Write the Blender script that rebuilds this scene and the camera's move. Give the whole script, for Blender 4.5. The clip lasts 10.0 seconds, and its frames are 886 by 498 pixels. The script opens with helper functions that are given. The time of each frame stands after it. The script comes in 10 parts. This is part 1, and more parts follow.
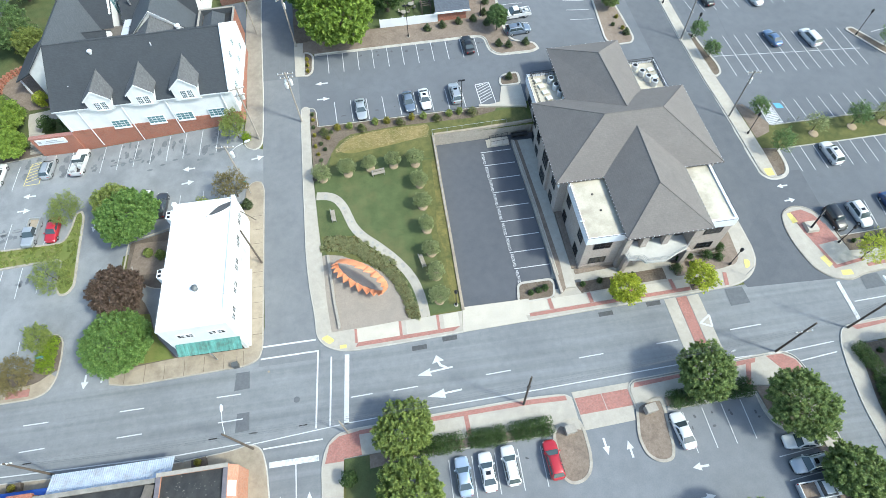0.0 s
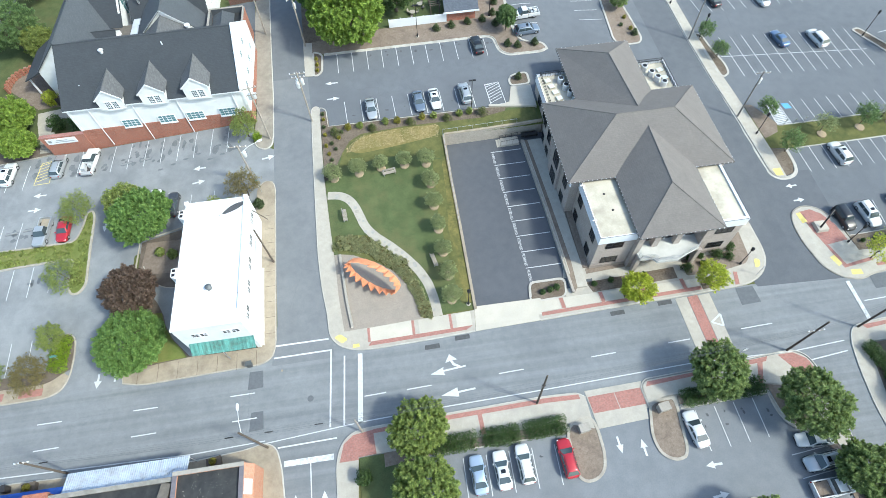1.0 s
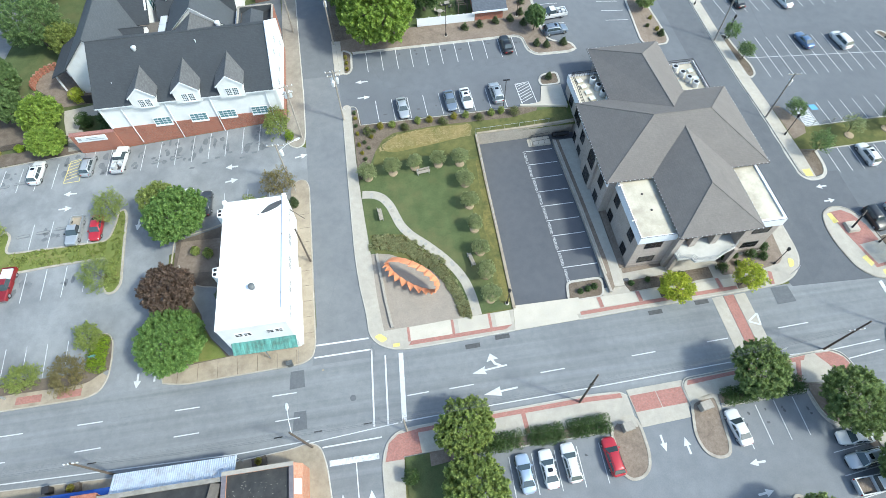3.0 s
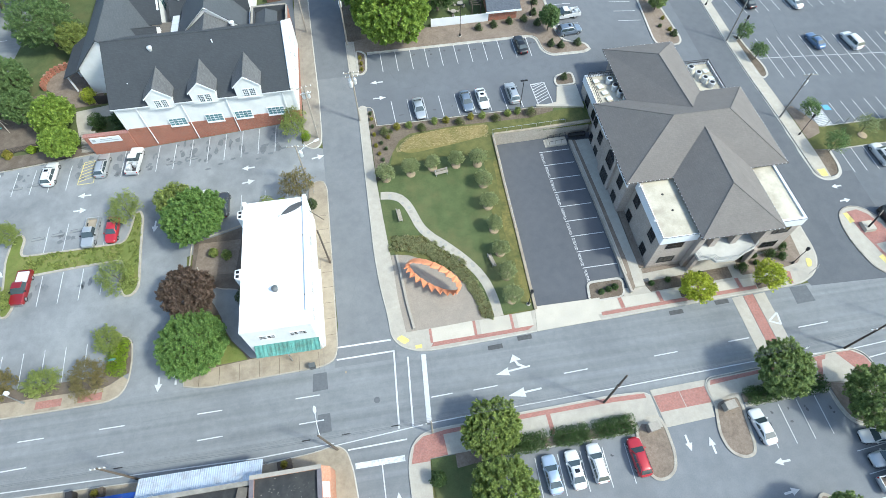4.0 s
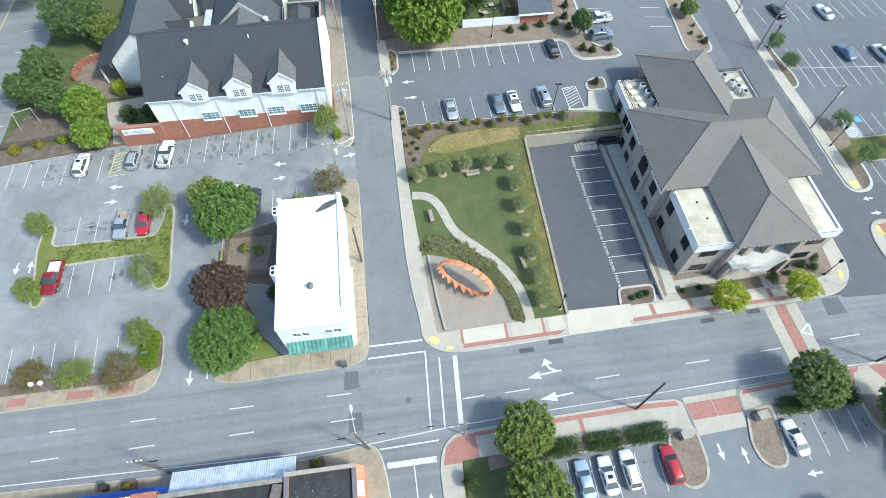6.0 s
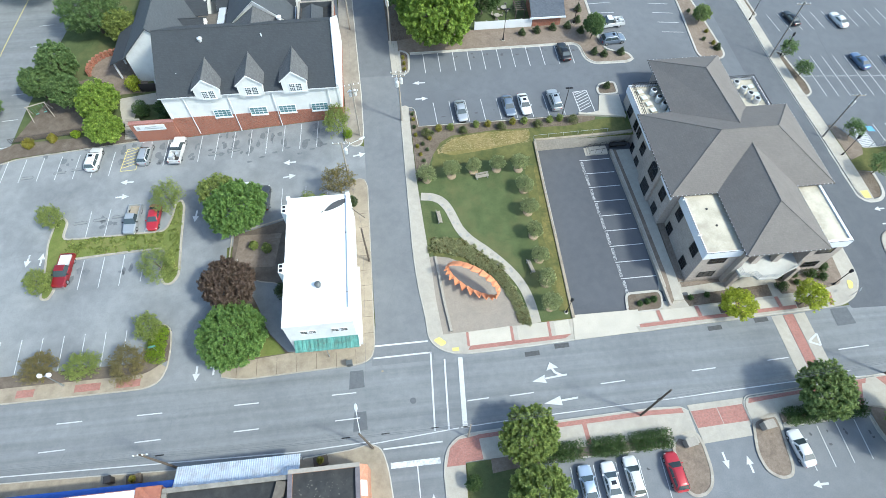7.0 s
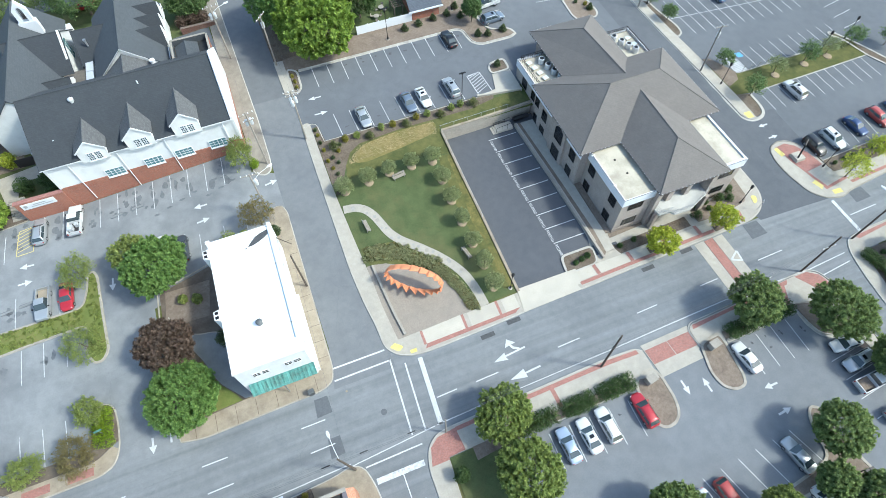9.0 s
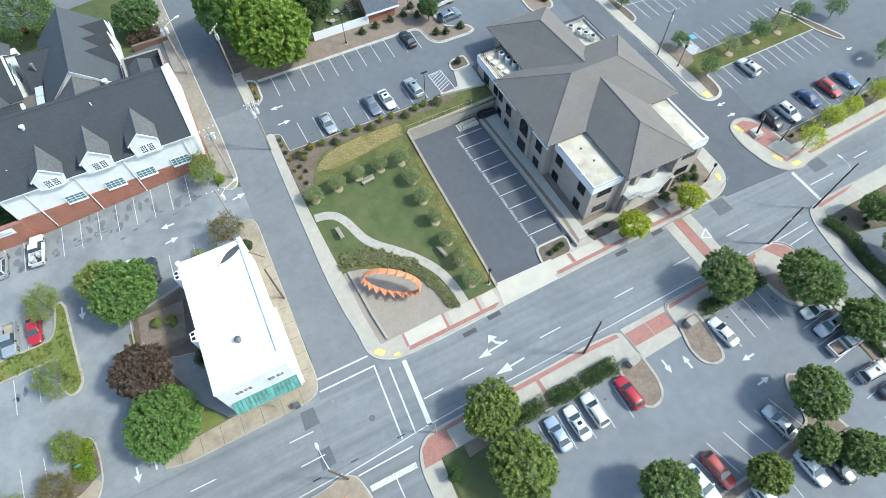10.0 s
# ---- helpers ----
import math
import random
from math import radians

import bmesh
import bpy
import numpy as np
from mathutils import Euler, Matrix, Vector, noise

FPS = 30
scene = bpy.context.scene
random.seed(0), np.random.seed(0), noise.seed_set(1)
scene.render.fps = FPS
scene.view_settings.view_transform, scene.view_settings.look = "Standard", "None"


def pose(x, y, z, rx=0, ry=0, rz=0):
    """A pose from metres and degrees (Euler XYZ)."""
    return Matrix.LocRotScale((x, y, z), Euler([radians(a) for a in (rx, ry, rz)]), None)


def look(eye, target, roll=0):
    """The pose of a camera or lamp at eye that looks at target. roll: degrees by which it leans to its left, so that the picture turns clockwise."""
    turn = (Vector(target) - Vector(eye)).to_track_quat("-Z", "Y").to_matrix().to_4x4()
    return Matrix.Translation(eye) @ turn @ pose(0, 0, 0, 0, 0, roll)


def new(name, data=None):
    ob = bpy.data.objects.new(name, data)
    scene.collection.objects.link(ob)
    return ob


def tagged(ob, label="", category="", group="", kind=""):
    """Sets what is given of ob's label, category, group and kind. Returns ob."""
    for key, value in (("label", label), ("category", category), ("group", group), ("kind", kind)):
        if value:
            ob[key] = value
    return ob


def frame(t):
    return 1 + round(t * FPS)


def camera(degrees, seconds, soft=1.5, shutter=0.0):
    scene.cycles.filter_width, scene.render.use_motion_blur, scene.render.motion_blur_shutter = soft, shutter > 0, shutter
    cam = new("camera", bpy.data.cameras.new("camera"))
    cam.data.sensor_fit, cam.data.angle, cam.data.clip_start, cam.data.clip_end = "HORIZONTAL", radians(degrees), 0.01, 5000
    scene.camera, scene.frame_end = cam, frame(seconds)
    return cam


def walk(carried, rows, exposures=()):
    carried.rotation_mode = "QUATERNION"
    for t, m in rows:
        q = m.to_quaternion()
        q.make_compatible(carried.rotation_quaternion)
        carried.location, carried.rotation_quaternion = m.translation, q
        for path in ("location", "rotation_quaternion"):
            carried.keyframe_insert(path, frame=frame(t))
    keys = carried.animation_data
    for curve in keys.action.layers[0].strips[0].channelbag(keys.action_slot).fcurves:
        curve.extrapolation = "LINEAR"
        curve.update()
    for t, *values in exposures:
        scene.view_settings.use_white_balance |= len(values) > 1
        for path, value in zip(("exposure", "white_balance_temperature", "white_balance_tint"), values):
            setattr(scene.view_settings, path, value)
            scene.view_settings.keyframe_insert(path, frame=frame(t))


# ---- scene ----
cam = camera(78.8, 10.0, 0.5)
PATH = [
    (0, (-0.437, 1.033, 68.52), (-0.342, 2.072, 66.814), -3.3),
    (0.5, (-1.219, 1.029, 68.649), (-1.121, 2.068, 66.943), -3.2),
    (1, (-2.454, 1.138, 68.728), (-2.351, 2.176, 67.021), -2.9),
    (1.5, (-3.778, 1.317, 68.85), (-3.673, 2.352, 67.142), -2.7),
    (2, (-5.35, 1.727, 69.144), (-5.239, 2.756, 67.433), -2.3),
    (2.5, (-7.079, 1.874, 69.011), (-6.959, 2.905, 67.301), -1.9),
    (4, (-12.601, 2.969, 69.016), (-12.448, 3.993, 67.305), -0.6),
    (4.5, (-14.449, 3.332, 68.887), (-14.286, 4.355, 67.176), -0.2),
    (5, (-15.806, 3.561, 68.958), (-15.637, 4.582, 67.247), 0.1),
    (5.5, (-16.605, 3.702, 69.012), (-16.441, 4.724, 67.3), 0.5),
    (7, (-17.284, 3.857, 69.145), (-17.154, 4.887, 67.435), 1.1),
    (7.5, (-17.306, 3.81, 69.267), (-17.158, 4.837, 67.557), 0.9),
    (8, (-17.153, 3.744, 69.284), (-16.943, 4.76, 67.574), 0.1),
    (8.5, (-16.899, 3.736, 69.323), (-16.627, 4.735, 67.612), -0.7),
    (9, (-16.844, 3.672, 69.227), (-16.491, 4.646, 67.516), -1.6),
    (9.5, (-16.647, 3.648, 69.187), (-16.239, 4.597, 67.474), -2.3),
    (10, (-16.587, 3.768, 69.235), (-16.157, 4.703, 67.521), -2.1),
]
walk(cam, [(t, look(eye, target, roll)) for t, eye, target, roll in PATH], [(0, 1.31, 6280, -2), (4, 1.26, 6260, -2), (10, 1.22, 6200, -2)])

# ---- world, sun and exposure ----
SUN_ELEV, SUN_AZ = 46.0, 120.0
world = bpy.data.worlds.new("sky")
scene.world = world
world.use_nodes = True
wn = world.node_tree.nodes
sky = wn.new("ShaderNodeTexSky")
sky.sky_type, sky.sun_disc = "NISHITA", False
sky.sun_elevation, sky.sun_rotation = radians(SUN_ELEV), radians(SUN_AZ)
sky.air_density, sky.dust_density, sky.ozone_density = 1.0, 2.0, 1.0
wn["Background"].inputs["Strength"].default_value = 0.15
world.node_tree.links.new(sky.outputs["Color"], wn["Background"].inputs["Color"])
sun_data = bpy.data.lights.new("sun", "SUN")
sun_data.energy, sun_data.angle, sun_data.color = 1.88, radians(6.0), (1.0, 0.95, 0.88)
sun = new("sun", sun_data)
sun.matrix_world = look((60, -35, 70), (60 - math.sin(radians(SUN_AZ)) * math.cos(radians(SUN_ELEV)), -35 - math.cos(radians(SUN_AZ)) * math.cos(radians(SUN_ELEV)), 70 - math.sin(radians(SUN_ELEV))))


# ---- materials ----
def material(name, low, high, rough=0.85, grain=3.0, fine=40.0, bump=0.15, metal=0.0, stain=None, stain_scale=0.15, stain_amount=0.35, spec=0.4, island=0.0, random_tint=0.0):
    """A procedural surface: two noises mix low and high, a wide one lays a stain over them."""
    m = bpy.data.materials.new(name)
    m.use_nodes = True
    nt = m.node_tree
    n, link = nt.nodes, nt.links.new
    b = n["Principled BSDF"]
    b.inputs["Roughness"].default_value, b.inputs["Metallic"].default_value = rough, metal
    b.inputs["Specular IOR Level"].default_value = spec
    co = n.new("ShaderNodeTexCoord")
    a = n.new("ShaderNodeTexNoise"); a.inputs["Scale"].default_value, a.inputs["Detail"].default_value = grain, 5.0
    f = n.new("ShaderNodeTexNoise"); f.inputs["Scale"].default_value, f.inputs["Detail"].default_value = fine, 3.0
    link(co.outputs["Object"], a.inputs["Vector"]); link(co.outputs["Object"], f.inputs["Vector"])
    half = n.new("ShaderNodeMix"); half.inputs["Factor"].default_value = 0.45
    link(a.outputs["Fac"], half.inputs["A"]); link(f.outputs["Fac"], half.inputs["B"])
    ramp = n.new("ShaderNodeValToRGB")
    ramp.color_ramp.elements[0].position, ramp.color_ramp.elements[1].position = 0.32, 0.68
    ramp.color_ramp.elements[0].color, ramp.color_ramp.elements[1].color = (*low, 1), (*high, 1)
    link(half.outputs["Result"], ramp.inputs["Fac"])
    colour = ramp.outputs["Color"]
    if stain:
        s = n.new("ShaderNodeTexNoise"); s.inputs["Scale"].default_value, s.inputs["Detail"].default_value = stain_scale, 6.0
        s.inputs["Roughness"].default_value = 0.65
        link(co.outputs["Object"], s.inputs["Vector"])
        r2 = n.new("ShaderNodeMapRange"); r2.inputs["From Min"].default_value, r2.inputs["From Max"].default_value = 0.45, 0.72
        r2.inputs["To Max"].default_value = stain_amount
        link(s.outputs["Fac"], r2.inputs["Value"])
        mx = n.new("ShaderNodeMix"); mx.data_type = "RGBA"
        link(r2.outputs["Result"], mx.inputs["Factor"]); link(colour, mx.inputs["A"]); mx.inputs["B"].default_value = (*stain, 1)
        colour = mx.outputs["Result"]
    if island or random_tint:
        src = n.new("ShaderNodeNewGeometry") if island else n.new("ShaderNodeObjectInfo")
        out = src.outputs["Random Per Island"] if island else src.outputs["Random"]
        amt = island or random_tint
        r3 = n.new("ShaderNodeMapRange"); r3.inputs["To Min"].default_value, r3.inputs["To Max"].default_value = 1 - amt, 1 + amt
        link(out, r3.inputs["Value"])
        hs = n.new("ShaderNodeHueSaturation"); link(r3.outputs["Result"], hs.inputs["Value"]); link(colour, hs.inputs["Color"])
        if island:
            r4 = n.new("ShaderNodeMapRange"); r4.inputs["To Min"].default_value, r4.inputs["To Max"].default_value = 0.515, 0.485
            link(out, r4.inputs["Value"]); link(r4.outputs["Result"], hs.inputs["Hue"])
        colour = hs.outputs["Color"]
    link(colour, b.inputs["Base Color"])
    if bump:
        bp = n.new("ShaderNodeBump"); bp.inputs["Strength"].default_value, bp.inputs["Distance"].default_value = bump, 0.02
        link(f.outputs["Fac"], bp.inputs["Height"]); link(bp.outputs["Normal"], b.inputs["Normal"])
    return m


def streaked(m, scale=(0.02, 1.1, 1.0), dark=0.82, light=1.1):
    """Adds long streaks along the object's x axis, as wheels wear them into a road."""
    nt = m.node_tree
    n, link = nt.nodes, nt.links.new
    b = n["Principled BSDF"]
    old = b.inputs["Base Color"].links[0].from_socket
    co = n.new("ShaderNodeTexCoord"); mp = n.new("ShaderNodeMapping"); mp.inputs["Scale"].default_value = scale
    s = n.new("ShaderNodeTexNoise"); s.inputs["Scale"].default_value, s.inputs["Detail"].default_value = 1.0, 4.0
    link(co.outputs["Object"], mp.inputs["Vector"]); link(mp.outputs["Vector"], s.inputs["Vector"])
    r = n.new("ShaderNodeMapRange"); r.inputs["From Min"].default_value, r.inputs["From Max"].default_value = 0.3, 0.7
    r.inputs["To Min"].default_value, r.inputs["To Max"].default_value = dark, light
    link(s.outputs["Fac"], r.inputs["Value"])
    hs = n.new("ShaderNodeHueSaturation"); link(r.outputs["Result"], hs.inputs["Value"]); link(old, hs.inputs["Color"])
    link(hs.outputs["Color"], b.inputs["Base Color"])
    return m


def cracked(m, scale=0.3, amount=0.14):
    """Adds thin dark cracks, sealed with tar, to a pavement."""
    nt = m.node_tree
    n, link = nt.nodes, nt.links.new
    b = n["Principled BSDF"]
    old = b.inputs["Base Color"].links[0].from_socket
    co = n.new("ShaderNodeTexCoord")
    w = n.new("ShaderNodeTexNoise"); w.inputs["Scale"].default_value = 0.6
    link(co.outputs["Object"], w.inputs["Vector"])
    mixv = n.new("ShaderNodeMix"); mixv.data_type = "VECTOR"; mixv.inputs["Factor"].default_value = 0.35
    link(co.outputs["Object"], mixv.inputs["A"]); link(w.outputs["Color"], mixv.inputs["B"])
    v = n.new("ShaderNodeTexVoronoi"); v.feature = "DISTANCE_TO_EDGE"; v.inputs["Scale"].default_value = scale
    link(mixv.outputs["Result"], v.inputs["Vector"])
    r = n.new("ShaderNodeMapRange"); r.inputs["From Min"].default_value, r.inputs["From Max"].default_value = 0.0, 0.008
    r.inputs["To Min"].default_value, r.inputs["To Max"].default_value = amount, 0.0
    link(v.outputs["Distance"], r.inputs["Value"])
    mk = n.new("ShaderNodeTexNoise"); mk.inputs["Scale"].default_value = 0.09
    link(co.outputs["Object"], mk.inputs["Vector"])
    r2 = n.new("ShaderNodeMapRange"); r2.inputs["From Min"].default_value, r2.inputs["From Max"].default_value = 0.5, 0.6
    link(mk.outputs["Fac"], r2.inputs["Value"])
    mul = n.new("ShaderNodeMath"); mul.operation = "MULTIPLY"
    link(r.outputs["Result"], mul.inputs[0]); link(r2.outputs["Result"], mul.inputs[1])
    mx = n.new("ShaderNodeMix"); mx.data_type = "RGBA"; mx.inputs["B"].default_value = (0.03, 0.03, 0.032, 1)
    link(mul.outputs[0], mx.inputs["Factor"]); link(old, mx.inputs["A"])
    link(mx.outputs["Result"], b.inputs["Base Color"])
    return m


def bricks(name, a, b_, mortar, width=0.21, height=0.075, gap=0.008, rough=0.85, flat=False, wide=0.22, close=0.16):
    m = bpy.data.materials.new(name)
    m.use_nodes = True
    nt = m.node_tree
    n, link = nt.nodes, nt.links.new
    b = n["Principled BSDF"]; b.inputs["Roughness"].default_value = rough
    co = n.new("ShaderNodeTexCoord"); t = n.new("ShaderNodeTexBrick")
    sep = n.new("ShaderNodeSeparateXYZ"); cmb = n.new("ShaderNodeCombineXYZ")
    link(co.outputs["Object"], sep.inputs[0])
    if flat:
        link(sep.outputs[0], cmb.inputs[0]); link(sep.outputs[1], cmb.inputs[1])
    else:
        add = n.new("ShaderNodeMath"); add.operation = "ADD"
        link(sep.outputs[0], add.inputs[0]); link(sep.outputs[1], add.inputs[1])
        link(add.outputs[0], cmb.inputs[0]); link(sep.outputs[2], cmb.inputs[1])
    link(cmb.outputs[0], t.inputs["Vector"])
    t.inputs["Scale"].default_value = 1.0
    t.inputs["Brick Width"].default_value, t.inputs["Row Height"].default_value, t.inputs["Mortar Size"].default_value = width, height, gap
    t.inputs["Color1"].default_value, t.inputs["Color2"].default_value, t.inputs["Mortar"].default_value = (*a, 1), (*b_, 1), (*mortar, 1)
    s = n.new("ShaderNodeTexNoise"); s.inputs["Scale"].default_value, s.inputs["Detail"].default_value = 0.5, 6.0
    link(co.outputs["Object"], s.inputs["Vector"])
    r = n.new("ShaderNodeMapRange"); r.inputs["To Min"].default_value, r.inputs["To Max"].default_value = 1 - wide, 1 + wide
    link(s.outputs["Fac"], r.inputs["Value"])
    s2 = n.new("ShaderNodeTexNoise"); s2.inputs["Scale"].default_value, s2.inputs["Detail"].default_value = 5.0, 4.0
    link(co.outputs["Object"], s2.inputs["Vector"])
    r2 = n.new("ShaderNodeMapRange"); r2.inputs["From Min"].default_value, r2.inputs["From Max"].default_value = 0.3, 0.7
    r2.inputs["To Min"].default_value, r2.inputs["To Max"].default_value = 1 - close, 1 + close
    link(s2.outputs["Fac"], r2.inputs["Value"])
    both = n.new("ShaderNodeMath"); both.operation = "MULTIPLY"
    link(r.outputs["Result"], both.inputs[0]); link(r2.outputs["Result"], both.inputs[1])
    hs = n.new("ShaderNodeHueSaturation"); link(both.outputs[0], hs.inputs["Value"]); link(t.outputs["Color"], hs.inputs["Color"])
    link(hs.outputs["Color"], b.inputs["Base Color"])
    bp = n.new("ShaderNodeBump"); bp.inputs["Strength"].default_value, bp.inputs["Distance"].default_value = 0.3, 0.01
    link(t.outputs["Fac"], bp.inputs["Height"]); bp.invert = True; link(bp.outputs["Normal"], b.inputs["Normal"])
    return m


def shingles(name, low, high, course=0.14):
    """Asphalt shingles: courses follow the height, tabs vary in tone."""
    m = bricks(name, low, high, tuple(c * 0.9 for c in low), width=0.32, height=course, gap=0.006, rough=0.95, wide=0.12, close=0.07)
    return m


def plain(name, colour, rough=0.5, metal=0.0, spec=0.5, coat=0.0):
    m = bpy.data.materials.new(name)
    m.use_nodes = True
    b = m.node_tree.nodes["Principled BSDF"]
    b.inputs["Base Color"].default_value = (*colour, 1)
    b.inputs["Roughness"].default_value, b.inputs["Metallic"].default_value = rough, metal
    b.inputs["Specular IOR Level"].default_value = spec
    b.inputs["Coat Weight"].default_value = coat
    return m


ASPHALT_ROAD = cracked(streaked(material("asphalt_road", (0.165, 0.177, 0.189), (0.212, 0.224, 0.235), 0.92, 1.2, 7, 0.2, stain=(0.11, 0.12, 0.135), stain_scale=0.12, stain_amount=0.5)))
ASPHALT_SIDE = cracked(material("asphalt_side_street", (0.138, 0.147, 0.159), (0.176, 0.185, 0.197), 0.92, 0.9, 7, 0.2, stain=(0.095, 0.105, 0.12), stain_scale=0.15, stain_amount=0.5))
# darker side street asphalt, partly tree shade put into the colour
ASPHALT_HILL = cracked(material("asphalt_hill_street", (0.110, 0.119, 0.132), (0.144, 0.153, 0.166), 0.92, 0.9, 7, 0.2, stain=(0.14, 0.15, 0.162), stain_scale=0.12, stain_amount=0.5))
ASPHALT_NORTH = cracked(material("asphalt_north_lot", (0.105, 0.115, 0.131), (0.138, 0.148, 0.165), 0.93, 0.8, 7, 0.2, stain=(0.085, 0.092, 0.105), stain_scale=0.1, stain_amount=0.5))
ASPHALT_EAST = cracked(material("asphalt_east_lot", (0.098, 0.108, 0.123), (0.128, 0.138, 0.154), 0.93, 0.6, 7, 0.2, stain=(0.16, 0.17, 0.185), stain_scale=0.06, stain_amount=0.45))
ASPHALT_DRIVE = material("asphalt_drive", (0.082, 0.090, 0.104), (0.108, 0.116, 0.130), 0.93, 0.7, 7, 0.2, stain=(0.13, 0.14, 0.155), stain_scale=0.08, stain_amount=0.4)
ASPHALT_NEW = material("asphalt_reserved_lot", (0.072, 0.078, 0.092), (0.092, 0.098, 0.112), 0.93, 0.9, 7, 0.2, stain=(0.11, 0.115, 0.13), stain_scale=0.12, stain_amount=0.3)
ASPHALT_WEST = cracked(material("asphalt_west_lot", (0.186, 0.198, 0.211), (0.252, 0.264, 0.274), 0.92, 0.7, 7, 0.25, stain=(0.10, 0.108, 0.122), stain_scale=0.13, stain_amount=0.6))
ASPHALT_SOUTH = material("asphalt_south_lot", (0.145, 0.158, 0.176), (0.190, 0.203, 0.220), 0.92, 0.7, 7, 0.25, stain=(0.118, 0.126, 0.14), stain_scale=0.1, stain_amount=0.5)
PATCH = material("asphalt_patch", (0.09, 0.10, 0.112), (0.125, 0.133, 0.146), 0.93, 2.0, 7, 0.2)
TAR = material("tar_patch", (0.05, 0.05, 0.055), (0.085, 0.09, 0.095), 0.8, 3.0, 40, 0.2)
PAINT = material("road_paint", (0.46, 0.475, 0.49), (0.57, 0.585, 0.60), 0.7, 5.0, 60, 0.05, stain=(0.3, 0.31, 0.33), stain_scale=2.5, stain_amount=0.5)
PAINT_WORN = material("worn_road_paint", (0.40, 0.42, 0.44), (0.66, 0.68, 0.70), 0.75, 3.0, 40, 0.05, stain=(0.17, 0.18, 0.2), stain_scale=1.8, stain_amount=0.8)
PAINT_YELLOW = material("yellow_paint", (0.54, 0.45, 0.12), (0.66, 0.56, 0.19), 0.7, 3.0, 50, 0.05, stain=(0.4, 0.36, 0.25), stain_scale=2.0, stain_amount=0.6)
DRIP = material("dark_oil_drip", (0.055, 0.060, 0.068), (0.095, 0.102, 0.112), 0.85, 2.5, 30, 0.1)
STAIN = material("drip_stain", (0.118, 0.128, 0.142), (0.165, 0.176, 0.19), 0.9, 2.5, 30, 0.1, stain=(0.08, 0.086, 0.096), stain_scale=1.2, stain_amount=0.7)
PAINT_BLUE = plain("blue_paint", (0.10, 0.32, 0.55), 0.6)
CONCRETE = material("sidewalk_concrete", (0.328, 0.306, 0.266), (0.404, 0.379, 0.334), 0.9, 1.5, 7, 0.15, stain=(0.27, 0.26, 0.235), stain_scale=0.35, stain_amount=0.6, random_tint=0.05)
CONCRETE_LIGHT = material("bright_concrete", (0.392, 0.364, 0.312), (0.474, 0.443, 0.386), 0.9, 1.2, 7, 0.12, stain=(0.31, 0.295, 0.265), stain_scale=0.3, stain_amount=0.6, random_tint=0.05)
CONCRETE_OLD = material("old_tan_concrete", (0.262, 0.222, 0.168), (0.342, 0.295, 0.23), 0.92, 1.2, 7, 0.2, stain=(0.165, 0.136, 0.105), stain_scale=0.5, stain_amount=0.7, random_tint=0.08)
# darker tan concrete with the shade beside the church put into its tone
CONCRETE_SHADED = material("grey_brown_concrete", (0.205, 0.185, 0.158), (0.275, 0.25, 0.215), 0.92, 1.2, 7, 0.2, stain=(0.15, 0.132, 0.108), stain_scale=0.45, stain_amount=0.7, random_tint=0.08)
CONCRETE_WORN = material("worn_concrete_spot", (0.25, 0.245, 0.235), (0.33, 0.32, 0.30), 0.9, 3.0, 20, 0.1)
KERB = material("kerb_concrete", (0.36, 0.345, 0.315), (0.45, 0.435, 0.40), 0.9, 2.0, 7, 0.15, stain=(0.25, 0.235, 0.21), stain_scale=0.6, stain_amount=0.7)
KERB_OLD = material("old_kerb_concrete", (0.30, 0.275, 0.235), (0.39, 0.365, 0.32), 0.9, 2.0, 7, 0.15, stain=(0.2, 0.18, 0.15), stain_scale=0.6, stain_amount=0.7)
BRICK_PAVE = bricks("brick_paving", (0.325, 0.150, 0.126), (0.275, 0.126, 0.108), (0.27, 0.18, 0.16), width=0.2, height=0.1, gap=0.006, flat=True)
GRASS = material("lawn_grass", (0.058, 0.078, 0.034), (0.098, 0.124, 0.056), 0.95, 0.6, 7, 0.5, stain=(0.135, 0.122, 0.06), stain_scale=0.16, stain_amount=0.7, spec=0.1)
GRASS_OLIVE = material("olive_grass", (0.078, 0.088, 0.034), (0.145, 0.14, 0.056), 0.95, 1.2, 7, 0.5, stain=(0.055, 0.072, 0.028), stain_scale=0.45, stain_amount=0.8, spec=0.1)
GRASS_DRY = material("dry_grass", (0.145, 0.124, 0.048), (0.275, 0.222, 0.10), 0.95, 1.4, 4.5, 0.5, stain=(0.115, 0.118, 0.038), stain_scale=0.3, stain_amount=0.8, spec=0.1)
GRASS_BORDER = material("straw_flecked_grass", (0.095, 0.096, 0.036), (0.20, 0.172, 0.066), 0.95, 1.6, 5, 0.5, stain=(0.06, 0.076, 0.03), stain_scale=0.5, stain_amount=0.9, spec=0.1)
GRASS_BANK = material("bank_grass", (0.095, 0.125, 0.034), (0.165, 0.19, 0.06), 0.95, 0.8, 7, 0.5, stain=(0.19, 0.17, 0.07), stain_scale=0.3, stain_amount=0.6, spec=0.1)
GRASS_FAR = material("rough_grass", (0.06, 0.08, 0.025), (0.13, 0.14, 0.05), 0.95, 0.25, 7, 0.5, stain=(0.17, 0.13, 0.08), stain_scale=0.08, stain_amount=0.6, spec=0.1)
MULCH = material("bark_mulch", (0.085, 0.066, 0.05), (0.165, 0.135, 0.108), 0.97, 4.0, 7, 0.8, stain=(0.20, 0.17, 0.14), stain_scale=0.5, stain_amount=0.6, spec=0.1)
